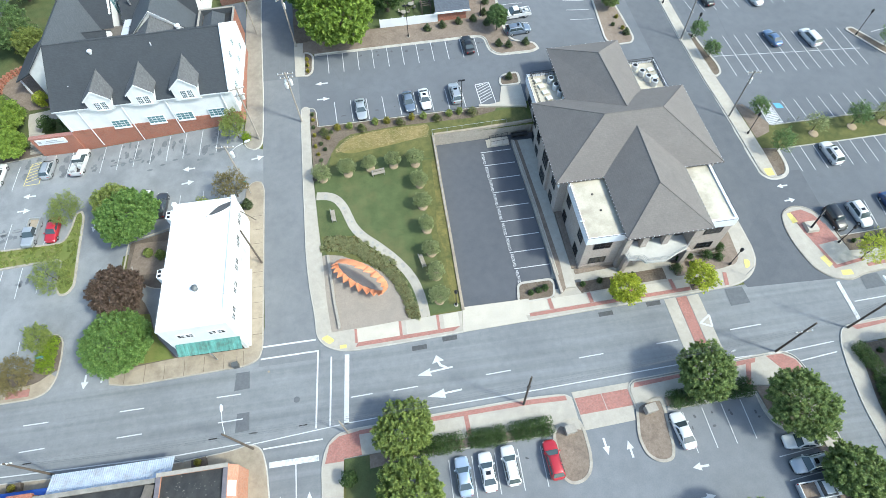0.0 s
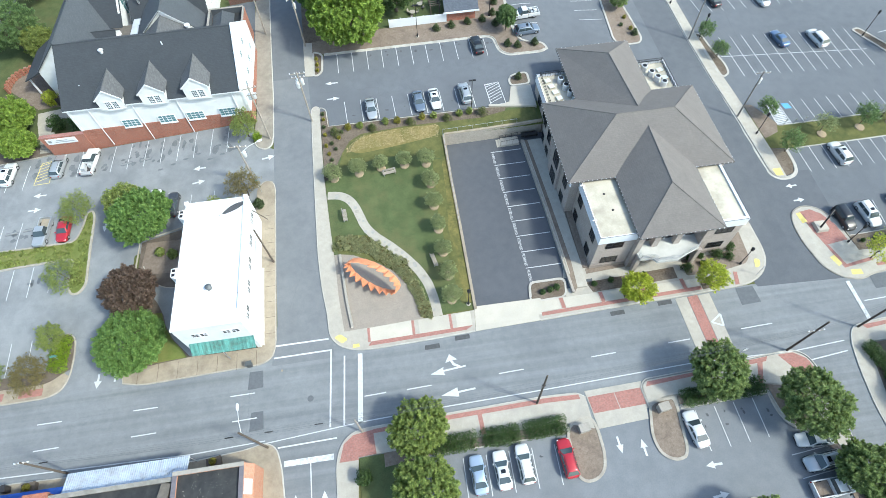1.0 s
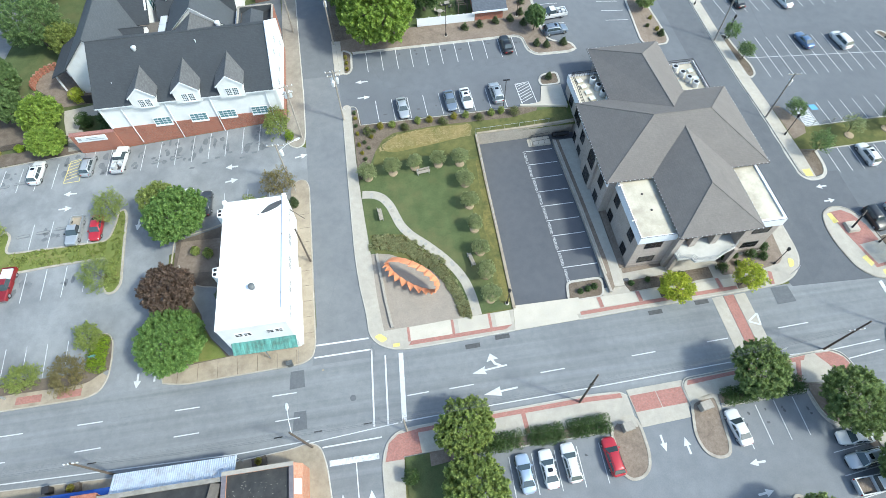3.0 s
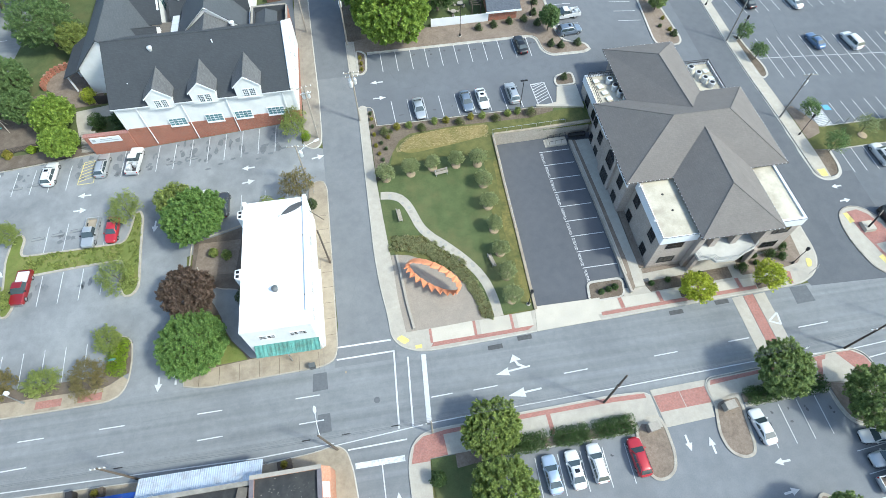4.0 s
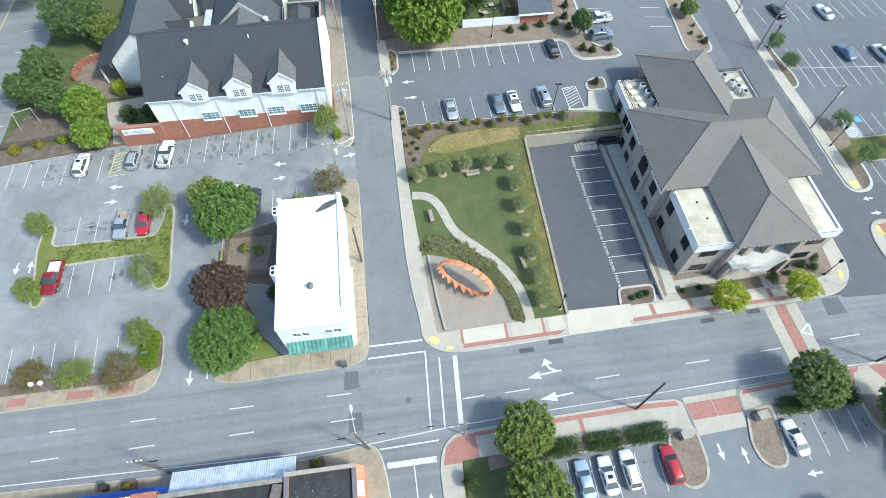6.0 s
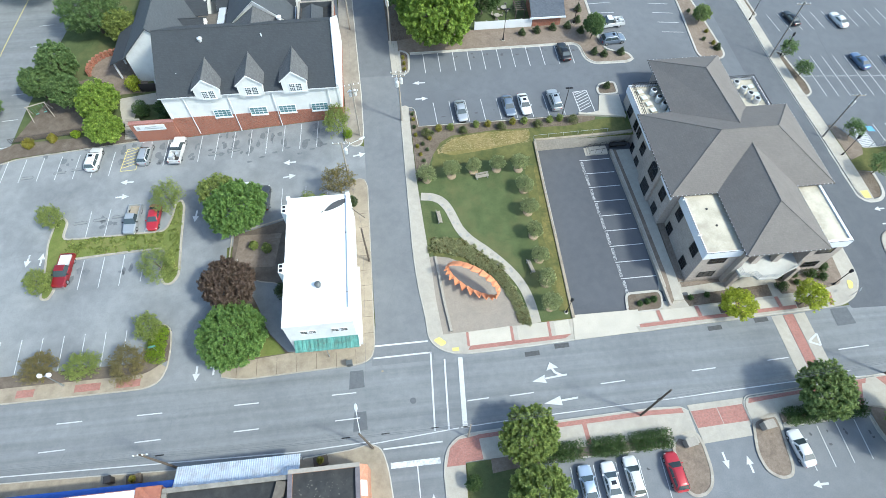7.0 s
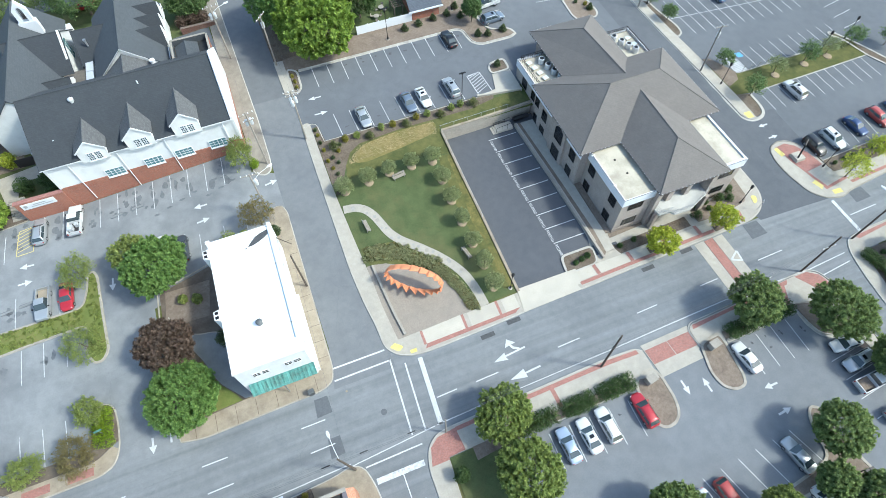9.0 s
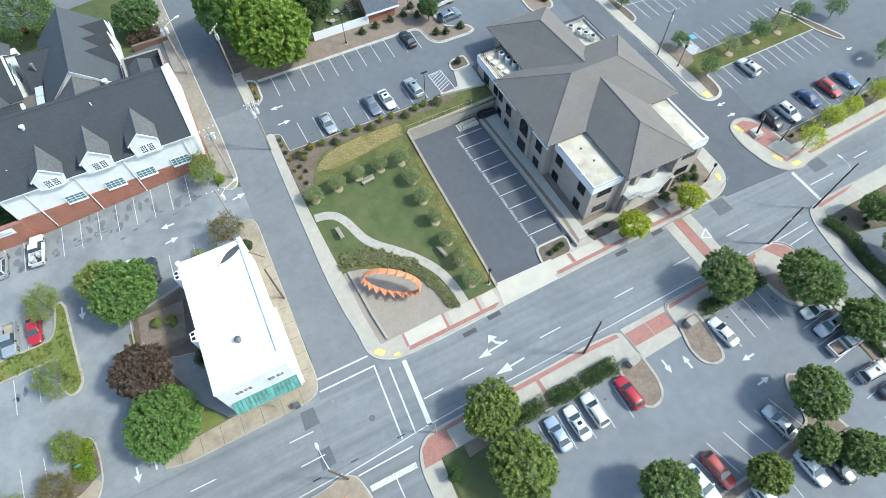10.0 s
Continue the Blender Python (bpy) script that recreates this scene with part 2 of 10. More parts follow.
MULCH_TAN = material("pine_straw", (0.155, 0.125, 0.10), (0.25, 0.205, 0.172), 0.97, 3.0, 7, 0.8, stain=(0.12, 0.095, 0.075), stain_scale=0.6, stain_amount=0.6, spec=0.1)
SOIL = material("packed_soil", (0.10, 0.082, 0.066), (0.17, 0.142, 0.118), 0.97, 1.0, 7, 0.5, stain=(0.07, 0.055, 0.045), stain_scale=0.4, stain_amount=0.6, spec=0.1)
GRAVEL = material("plaza_gravel", (0.222, 0.194, 0.166), (0.305, 0.270, 0.236), 0.95, 6.0, 22, 0.9, stain=(0.185, 0.168, 0.15), stain_scale=0.5, stain_amount=0.5, spec=0.2)
STRAW_PALE = material("pale_straw", (0.30, 0.245, 0.13), (0.42, 0.35, 0.21), 0.95, 5.0, 30, 0.1, island=0.2, spec=0.1)
STRAW = material("straw_ring", (0.26, 0.20, 0.135), (0.36, 0.29, 0.205), 0.97, 5.0, 40, 0.6, spec=0.1)
WHITE_WALL = material("white_painted_wall", (0.60, 0.61, 0.62), (0.69, 0.70, 0.70), 0.8, 0.7, 20, 0.08, stain=(0.50, 0.505, 0.49), stain_scale=0.6, stain_amount=0.5)
WHITE_ROOF = material("white_roof_membrane", (0.80, 0.81, 0.82), (0.86, 0.87, 0.88), 0.6, 0.5, 10, 0.04, stain=(0.72, 0.75, 0.78), stain_scale=0.25, stain_amount=0.4)
CREAM_ROOF = material("cream_roof_membrane", (0.42, 0.385, 0.305), (0.54, 0.50, 0.415), 0.7, 0.4, 12, 0.06, stain=(0.24, 0.21, 0.165), stain_scale=0.22, stain_amount=0.9)
PALE_BLUE = plain("pale_blue_flashing", (0.58, 0.68, 0.71), 0.6)
TRIM_WHITE = plain("white_trim", (0.66, 0.68, 0.71), 0.55)
BALCONY = material("pale_balcony_concrete", (0.44, 0.44, 0.425), (0.53, 0.53, 0.515), 0.8, 0.7, 20, 0.08, stain=(0.36, 0.355, 0.335), stain_scale=0.5, stain_amount=0.6)
FASCIA = material("pale_fascia", (0.62, 0.64, 0.70), (0.70, 0.72, 0.77), 0.6, 1.0, 20, 0.03)
MASONRY = bricks("grey_tan_masonry", (0.345, 0.300, 0.270), (0.305, 0.265, 0.240), (0.35, 0.31, 0.285), width=0.4, height=0.2, gap=0.01)
MASONRY_BASE = bricks("dark_masonry_base", (0.27, 0.225, 0.195), (0.24, 0.20, 0.175), (0.27, 0.235, 0.21), width=0.4, height=0.2, gap=0.01)
RETAINING = bricks("retaining_wall_block", (0.345, 0.312, 0.272), (0.315, 0.284, 0.248), (0.32, 0.29, 0.255), width=0.45, height=0.2, gap=0.008)
RED_BRICK = bricks("red_brick", (0.32, 0.118, 0.075), (0.26, 0.095, 0.062), (0.30, 0.19, 0.15))
ORANGE_BRICK = bricks("orange_brick", (0.42, 0.185, 0.11), (0.35, 0.15, 0.09), (0.38, 0.27, 0.21))
TILE_DARK = material("dark_coping_tile", (0.11, 0.10, 0.115), (0.17, 0.155, 0.17), 0.7, 2.0, 20, 0.2)
COPING = material("weathered_coping", (0.20, 0.188, 0.168), (0.30, 0.285, 0.255), 0.9, 1.5, 20, 0.2, stain=(0.12, 0.11, 0.098), stain_scale=0.8, stain_amount=0.8)
ROOF_GREY = shingles("grey_shingles", (0.140, 0.129, 0.123), (0.152, 0.140, 0.133))
ROOF_DARK = shingles("charcoal_shingles", (0.036, 0.042, 0.050), (0.042, 0.048, 0.056))
DARK_BRICK = bricks("sooty_brick", (0.15, 0.075, 0.058), (0.12, 0.06, 0.048), (0.14, 0.11, 0.095))
ROOF_SLATE = shingles("pale_slate_shingles", (0.060, 0.069, 0.079), (0.070, 0.079, 0.090))
ROOF_DORMER = shingles("worn_charcoal_shingles", (0.085, 0.088, 0.093), (0.115, 0.118, 0.123))
ROOF_BLUE = shingles("slate_blue_shingles", (0.07, 0.082, 0.105), (0.09, 0.104, 0.13))
ROOF_BLACK = material("black_tar_roof", (0.018, 0.019, 0.02), (0.034, 0.036, 0.038), 0.75, 1.5, 25, 0.3, stain=(0.07, 0.068, 0.064), stain_scale=0.6, stain_amount=0.5)
ROOF_BROWN = material("weathered_roof", (0.10, 0.088, 0.075), (0.16, 0.142, 0.122), 0.9, 1.5, 25, 0.3, stain=(0.07, 0.062, 0.055), stain_scale=0.4, stain_amount=0.6)
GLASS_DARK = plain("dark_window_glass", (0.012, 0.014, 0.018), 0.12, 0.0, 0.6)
GLASS_CAR = plain("car_window_glass", (0.045, 0.062, 0.070), 0.06, 0.0, 0.9)
GLASS_DIM = plain("dim_blue_window_glass", (0.045, 0.075, 0.088), 0.12, 0.0, 0.7)
GLASS_TEAL = plain("teal_window_glass", (0.10, 0.20, 0.22), 0.12, 0.0, 0.8)
FRAME_BLACK = plain("black_metal", (0.015, 0.015, 0.017), 0.45, 0.3)
FRAME_DARK = plain("dark_bronze_metal", (0.05, 0.045, 0.045), 0.45, 0.4)
STEEL = plain("galvanised_steel", (0.42, 0.44, 0.46), 0.45, 0.7)
STEEL_DARK = plain("dull_dark_steel", (0.13, 0.14, 0.145), 0.55, 0.5)
STEEL_LIGHT = plain("light_grey_metal", (0.60, 0.62, 0.64), 0.4, 0.3)
TEAL = streaked(material("weathered_teal_metal", (0.085, 0.25, 0.225), (0.15, 0.36, 0.325), 0.6, 2.5, 25, 0.05, stain=(0.10, 0.12, 0.10), stain_scale=1.6, stain_amount=0.75), (2.6, 0.3, 0.3), 0.6, 1.2)
CORRUGATED = material("corrugated_metal", (0.40, 0.45, 0.53), (0.58, 0.63, 0.70), 0.45, 0.7, 15, 0.03, metal=0.35, stain=(0.30, 0.27, 0.25), stain_scale=0.9, stain_amount=0.6)
WOOD_POLE = material("weathered_pole_wood", (0.065, 0.052, 0.043), (0.13, 0.105, 0.085), 0.95, 8.0, 60, 0.4)
WOOD_GREY = material("grey_pole_wood", (0.15, 0.14, 0.13), (0.24, 0.225, 0.21), 0.95, 8.0, 60, 0.4)
WOOD_BENCH = material("grey_bench_wood", (0.24, 0.215, 0.185), (0.34, 0.31, 0.27), 0.9, 6.0, 50, 0.3)
RUST = material("orange_painted_steel", (0.52, 0.20, 0.10), (0.66, 0.28, 0.145), 0.62, 1.5, 20, 0.08, stain=(0.46, 0.185, 0.10), stain_scale=0.8, stain_amount=0.5)
STONE = material("pale_stone", (0.25, 0.232, 0.205), (0.34, 0.315, 0.28), 0.9, 3.0, 30, 0.3)
RUBBER = plain("tyre_rubber", (0.018, 0.018, 0.019), 0.85)
CABLE = plain("weathered_cable", (0.09, 0.095, 0.105), 0.6)
CHROME = plain("bright_wheel_metal", (0.55, 0.56, 0.58), 0.3, 0.9)
LAMP_RED = plain("red_lamp_lens", (0.35, 0.015, 0.012), 0.25)
LAMP_CLEAR = plain("clear_lamp_lens", (0.72, 0.74, 0.76), 0.15)
BARK = material("tree_bark", (0.075, 0.058, 0.045), (0.15, 0.12, 0.095), 0.97, 5.0, 30, 0.8)


def foliage(name, low, high, gloss=0.5, tone=1.0):
    """Leaves: part of the light passes through them."""
    m = material(name, tuple(c * 0.72 * tone for c in low), tuple(c * 1.18 * tone for c in high), gloss, 1.7, 7.0, 0.0, island=0.26, spec=0.3)
    n, link = m.node_tree.nodes, m.node_tree.links.new
    b = n["Principled BSDF"]
    tr = n.new("ShaderNodeBsdfTranslucent")
    link(b.inputs["Base Color"].links[0].from_socket, tr.inputs["Color"])
    mx = n.new("ShaderNodeMixShader"); mx.inputs["Fac"].default_value = 0.4
    link(b.outputs["BSDF"], mx.inputs[1]); link(tr.outputs["BSDF"], mx.inputs[2])
    link(mx.outputs["Shader"], n["Material Output"].inputs["Surface"])
    return m


LEAF_OAK = foliage("street_tree_leaves", (0.104, 0.150, 0.052), (0.182, 0.236, 0.084), tone=1.4)
# yellower copy of the street tree leaves, sunlight put into the colour
LEAF_SUNNY = foliage("sunny_tree_leaves", (0.118, 0.162, 0.044), (0.205, 0.256, 0.074), tone=1.4)
LEAF_BIG = foliage("broad_yellow_green_leaves", (0.13, 0.20, 0.036), (0.215, 0.30, 0.06), tone=1.35)
LEAF_BRIGHT = foliage("bright_green_leaves", (0.092, 0.160, 0.044), (0.155, 0.25, 0.072), tone=1.35)
LEAF_DEEP = foliage("deep_green_leaves", (0.090, 0.150, 0.056), (0.152, 0.228, 0.086), tone=1.15)
LEAF_YELLOW = foliage("yellow_green_leaves", (0.20, 0.25, 0.024), (0.34, 0.37, 0.05), tone=1.45)
LEAF_OLIVE = foliage("olive_leaves", (0.132, 0.172, 0.046), (0.222, 0.262, 0.078), tone=1.3)
LEAF_SAGE = foliage("sage_green_leaves", (0.165, 0.195, 0.088), (0.265, 0.30, 0.145), tone=1.25)
LEAF_GRASS = foliage("grassy_clump_leaves", (0.245, 0.262, 0.13), (0.36, 0.375, 0.20))
LEAF_PURPLE = foliage("purple_leaves", (0.084, 0.060, 0.046), (0.150, 0.108, 0.084), tone=1.15)
LEAF_AUTUMN = foliage("rusty_olive_leaves", (0.125, 0.108, 0.046), (0.205, 0.172, 0.070), tone=1.2)
LEAF_HEDGE = foliage("dark_hedge_leaves", (0.050, 0.094, 0.030), (0.094, 0.150, 0.050))
LEAF_LIME = foliage("lime_hedge_leaves", (0.17, 0.26, 0.018), (0.25, 0.36, 0.036))
LEAF_GOLD = foliage("golden_shrub_leaves", (0.20, 0.19, 0.03), (0.31, 0.28, 0.055))
LEAF_SHRUB = foliage("olive_evergreen_leaves", (0.105, 0.125, 0.045), (0.16, 0.18, 0.07))
LEAF_BUSH = foliage("mid_green_shrub_leaves", (0.065, 0.094, 0.042), (0.11, 0.145, 0.064))


def step(v, a, b):
    return min(1.0, max(0.0, (v - a) / (b - a)))


def H(x, y):
    """Height of the ground: level along the main street, rising to the north, less so in the east and west."""
    rise = 0.113 * max(0.0, min(y, 66.0) - 30.0) + 0.06 * max(0.0, min(y, 94.0) - 66.0)
    rise *= 1 - step(x, 15, 18) * (1 - step(x, 48, 50)) * (1 - step(y, 36.5, 40))
    return rise * (1 - 0.65 * step(x, 24, 56) if x > 0 else 1 - 0.42 * step(-x, 28, 52))


def H_low(x, y):
    """Height of the sunken reserved lot."""
    return 0.045 * max(0.0, min(y, 66.0) - 30.0)


def piecewise(points):
    def at(x):
        for (xa, ya), (xb, yb) in zip(points, points[1:]):
            if x <= xb:
                return ya + (yb - ya) * max(0.0, (x - xa) / (xb - xa))
        return points[-1][1]
    return at


far = piecewise([(-80, 28.5), (-12, 28.7), (12, 29.5), (45, 30.3), (110, 32.0)])
near = piecewise([(-90, 19.3), (-33, 17.8), (-4, 18.7), (30, 19.3), (54, 21.4), (110, 24.5)])


# ---- mesh helpers ----
def mesh_object(name, bm, mat, parent=None, label="", smooth=False):
    me = bpy.data.meshes.new(name)
    bmesh.ops.recalc_face_normals(bm, faces=bm.faces[:])
    bm.to_mesh(me)
    bm.free()
    if smooth:
        me.polygons.foreach_set("use_smooth", [True] * len(me.polygons))
    me.materials.append(mat)
    ob = new(name, me)
    if parent:
        ob.parent = parent
    if label:
        tagged(ob, label)
    return ob


def part(name, bm, mat, parent, label="", smooth=False):
    return mesh_object(name, bm, mat, parent, label, smooth)


def thing(name, label, category, m=None, group="", kind=""):
    ob = new(name)
    ob.empty_display_size = 0.2
    if m is not None:
        ob.matrix_basis = m
    return tagged(ob, label, category, group, kind)


def box(bm, x0, y0, z0, x1, y1, z1):
    v = [bm.verts.new(p) for p in ((x0, y0, z0), (x1, y0, z0), (x1, y1, z0), (x0, y1, z0), (x0, y0, z1), (x1, y0, z1), (x1, y1, z1), (x0, y1, z1))]
    for f in ((3, 2, 1, 0), (4, 5, 6, 7), (0, 1, 5, 4), (1, 2, 6, 5), (2, 3, 7, 6), (3, 0, 4, 7)):
        bm.faces.new([v[i] for i in f])
    return v


def prism(bm, poly, z0, z1, top=None):
    """An upright prism; top: the upper outline where it differs."""
    a = [bm.verts.new((x, y, z0)) for x, y in poly]
    b = [bm.verts.new((x, y, z1)) for x, y in (top or poly)]
    n = len(a)
    bm.faces.new(a[::-1]); bm.faces.new(b)
    for i in range(n):
        bm.faces.new((a[i], a[(i + 1) % n], b[(i + 1) % n], b[i]))


def tube(bm, p, q, r, r2=None, seg=8):
    p, q = Vector(p), Vector(q)
    d = (q - p).normalized()
    u = d.orthogonal().normalized()
    w = d.cross(u)
    r2 = r if r2 is None else r2
    rings = []
    for c, rad in ((p, r), (q, r2)):
        rings.append([bm.verts.new(c + (u * math.cos(k * math.tau / seg) + w * math.sin(k * math.tau / seg)) * rad) for k in range(seg)])
    for k in range(seg):
        bm.faces.new((rings[0][k], rings[0][(k + 1) % seg], rings[1][(k + 1) % seg], rings[1][k]))
    bm.faces.new(rings[0][::-1]); bm.faces.new(rings[1])


def lathe(bm, profile, seg=12, cx=0.0, cy=0.0):
    """A turned solid about a vertical axis from (radius, height) pairs."""
    rings = [[bm.verts.new((cx + r * math.cos(k * math.tau / seg), cy + r * math.sin(k * math.tau / seg), z)) for k in range(seg)] for r, z in profile]
    for a, b in zip(rings, rings[1:]):
        for k in range(seg):
            bm.faces.new((a[k], a[(k + 1) % seg], b[(k + 1) % seg], b[k]))
    bm.faces.new(rings[0][::-1]); bm.faces.new(rings[-1])


def faces(bm, points, quads):
    v = [bm.verts.new(p) for p in points]
    for q in quads:
        bm.faces.new([v[i] for i in q])


def cut_grid(bm, xs, ys):
    for c, n, vals in ((0, (1, 0, 0), xs), (1, (0, 1, 0), ys)):
        for v in vals:
            co = (v, 0, 0) if c == 0 else (0, v, 0)
            bmesh.ops.bisect_plane(bm, geom=bm.verts[:] + bm.edges[:] + bm.faces[:], dist=1e-5, plane_co=co, plane_no=n)


def draped(name, poly, h, mat, thick=0.0, height=H, parent=None, label="", category="", kind="structure"):
    """A sheet or slab with the outline poly, laid over the terrain at h above it."""
    if name.startswith("pavement"):
        poly = rounded(poly, 1.5, 4, 62)
    bm = bmesh.new()
    face = bm.faces.new([bm.verts.new((x, y, 0)) for x, y in poly])
    xs, ys = [p[0] for p in poly], [p[1] for p in poly]
    cut_grid(bm, [v for v in range(-160, 161, 4) if min(xs) < v < max(xs)], [v for v in range(-98, 180, 4) if min(ys) < v < max(ys)])
    bmesh.ops.triangulate(bm, faces=[f for f in bm.faces if len(f.verts) > 4])
    for v in bm.verts:
        v.co.z = height(v.co.x, v.co.y) + h
    for f in bm.faces:
        f.normal_update()
        if f.normal.z < 0:
            f.normal_flip()
    if thick:
        rim = [e for e in bm.edges if e.is_boundary]
        out = bmesh.ops.extrude_edge_only(bm, edges=rim)["geom"]
        for v in out:
            if isinstance(v, bmesh.types.BMVert):
                v.co.z -= thick
    me = bpy.data.meshes.new(name)
    bm.to_mesh(me)
    bm.free()
    me.materials.append(mat)
    ob = new(name, me)
    if parent:
        ob.parent = parent
    if label or category or not parent:
        tagged(ob, label, category, "", kind if not parent else "")
    return ob


def rounded(poly, r=0.8, n=5, most=360, closed=True):
    """An outline with its corners eased to arcs of about r; corners that turn by more than most degrees stay sharp."""
    out = []
    m = len(poly)
    for i in range(m):
        p, a, b = Vector(poly[i]), Vector(poly[i - 1]), Vector(poly[(i + 1) % m])
        da, db = a - p, b - p
        if (not closed and i in (0, m - 1)) or da.length < 0.01 or db.length < 0.01 or 180 - math.degrees(da.angle(db)) > most:
            out.append((p.x, p.y))
            continue
        t = min(r, da.length * 0.48, db.length * 0.48)
        q0, q1 = p + da.normalized() * t, p + db.normalized() * t
        for k in range(n + 1):
            u = k / n
            w = q0 * (1 - u) ** 2 + p * 2 * u * (1 - u) + q1 * u * u
            out.append((w.x, w.y))
    return out


def arc(cx, cy, r, a0, a1, n=6):
    return [(cx + r * math.cos(radians(a0 + (a1 - a0) * k / n)), cy + r * math.sin(radians(a0 + (a1 - a0) * k / n))) for k in range(n + 1)]


def offset_line(line, d):
    """The polyline moved d to its left."""
    out = []
    n = len(line)
    for i, (x, y) in enumerate(line):
        a, b = line[max(0, i - 1)], line[min(n - 1, i + 1)]
        dx, dy = b[0] - a[0], b[1] - a[1]
        k = math.hypot(dx, dy) or 1
        out.append((x - dy / k * d, y + dx / k * d))
    return out


def finer(line, most=3.0):
    out = [line[0]]
    for a, b in zip(line, line[1:]):
        n = max(1, math.ceil(math.dist(a, b) / most))
        out += [(a[0] + (b[0] - a[0]) * k / n, a[1] + (b[1] - a[1]) * k / n) for k in range(1, n + 1)]
    return out


def sweep(bm, line, section, height=H):
    """Sweeps a closed section of (left, up) pairs along a polyline over the terrain."""
    line = finer(line)
    rows = [[None] * len(section) for _ in line]
    for j, (d, u) in enumerate(section):
        for i, ((x, y), (cx, cy)) in enumerate(zip(offset_line(line, d), line)):
            rows[i][j] = bm.verts.new((x, y, height(cx, cy) + u))
    m = len(section)
    for a, b in zip(rows, rows[1:]):
        for j in range(m):
            bm.faces.new((a[j], a[(j + 1) % m], b[(j + 1) % m], b[j]))
    bm.faces.new(rows[0]); bm.faces.new(rows[-1][::-1])


def kerb(line, parent, mat=None, gutter=0.0, height=H, width=0.16, up=0.17):
    """A kerb along the line, its road side on the right; gutter: width of the pan beside it."""
    if len(line) > 2 and line[0] != line[-1]:
        line = rounded(line, 1.5, 4, 62, False)
    bm = bmesh.new()
    sweep(bm, line, [(0, -0.05), (0.02, up - 0.03), (0.05, up), (width, up), (width, -0.05)], height)
    k = part("kerb", bm, mat or KERB, parent)
    if gutter:
        bm = bmesh.new()
        sweep(bm, line, [(-gutter, -0.02), (-gutter, 0.05), (0.01, 0.042), (0.01, -0.02)], height)
        part("gutter", bm, mat or KERB, parent)
    return k


def stripe(bm, a, b, width=0.1, h=0.075, height=H):
    """A painted stripe from a to b."""
    pts = finer([a, b], 2.0)
    l, r = offset_line(pts, width / 2), offset_line(pts, -width / 2)
    va = [bm.verts.new((x, y, height(x, y) + h)) for x, y in l]
    vb = [bm.verts.new((x, y, height(x, y) + h)) for x, y in r]
    for i in range(len(pts) - 1):
        bm.faces.new((va[i], vb[i], vb[i + 1], va[i + 1]))


def line_mark(a, b, parent, width=0.1, mat=None, name="painted_line", height=H, h=0.075):
    bm = bmesh.new()
    stripe(bm, a, b, width, h, height)
    return part(name, bm, mat or PAINT, parent)


def flat_mark(name, poly, parent, mat=None, h=0.075, height=H):
    """A painted figure of any outline."""
    bm = bmesh.new()
    bm.faces.new([bm.verts.new((x, y, height(x, y) + h)) for x, y in poly])
    bmesh.ops.triangulate(bm, faces=bm.faces[:])
    return part(name, bm, mat or PAINT, parent)


def arrow_mark(x, y, heading, parent, length=1.9, mat=None, head=0.42, shaft=0.13):
    """A straight painted arrow; heading in degrees from +x."""
    c, s = math.cos(radians(heading)), math.sin(radians(heading))
    k = length / 2
    turned = lambda pts: [(x + u * c - v * s, y + u * s + v * c) for u, v in pts]
    flat_mark("painted_arrow_head", turned([(0.0, -head), (k, 0), (0.0, head)]), parent, mat, h=0.082)
    return flat_mark("painted_arrow", turned([(-k, -shaft), (0.04, -shaft), (0.04, shaft), (-k, shaft)]), parent, mat)


# ---- ground, roads and lots ----
def ground_sheet():
    bm = bmesh.new()
    bm.faces.new([bm.verts.new(p) for p in ((-400, -300, 0), (400, -300, 0), (400, 500, 0), (-400, 500, 0))])
    cut_grid(bm, [*range(-160, 161, 4), 4.7, 22.0], [*range(-98, 180, 4), 32.2, 62.0])
    bmesh.ops.delete(bm, geom=[f for f in bm.faces if 4.7 < f.calc_center_median().x < 22.0 and 32.2 < f.calc_center_median().y < 62.0], context="FACES")
    for v in bm.verts:
        v.co.z = H(v.co.x, v.co.y) - 0.03
    tagged(mesh_object("ground", bm, GRASS_FAR), "rough grass and bare soil ground sheet", "ground", kind="structure")


ground_sheet()

road_poly = [(x, near(x)) for x in (-150, -90, -33, -4, 30, 54, 110, 150)] + [(x, far(x)) for x in (150, 110, 45, 12, -12, -80, -150)]
road = draped("road_main", road_poly, 0.03, ASPHALT_ROAD, label="grey worn asphalt main street with three lanes", category="road")
side_road = draped("road_side", [(-23.4, 28.4), (-15.0, 28.4), (-15.4, 34), (-16.4, 41), (-16.5, 70), (-16.9, 78.4), (-22.9, 78.4), (-22.8, 74), (-22.6, 34)], 0.035, ASPHALT_SIDE, label="narrow asphalt side street climbing north", category="road")
draped("road_side", [(-22.9, 78.4), (-16.9, 78.4), (-17.4, 88), (-19, 150), (-25.4, 150), (-23.6, 97)], 0.035, ASPHALT_HILL, label="darker asphalt of the side street past the church", category="road")
south_road = draped("road_south", [(-24, 18.5), (-22.4, 17.4), (-21.4, 12), (-20.5, -60), (-14.5, -60), (-15.4, 14), (-14.2, 17.4), (-12.6, 18.9)], 0.036, ASPHALT_ROAD, label="asphalt side street south of the crossing", category="road")
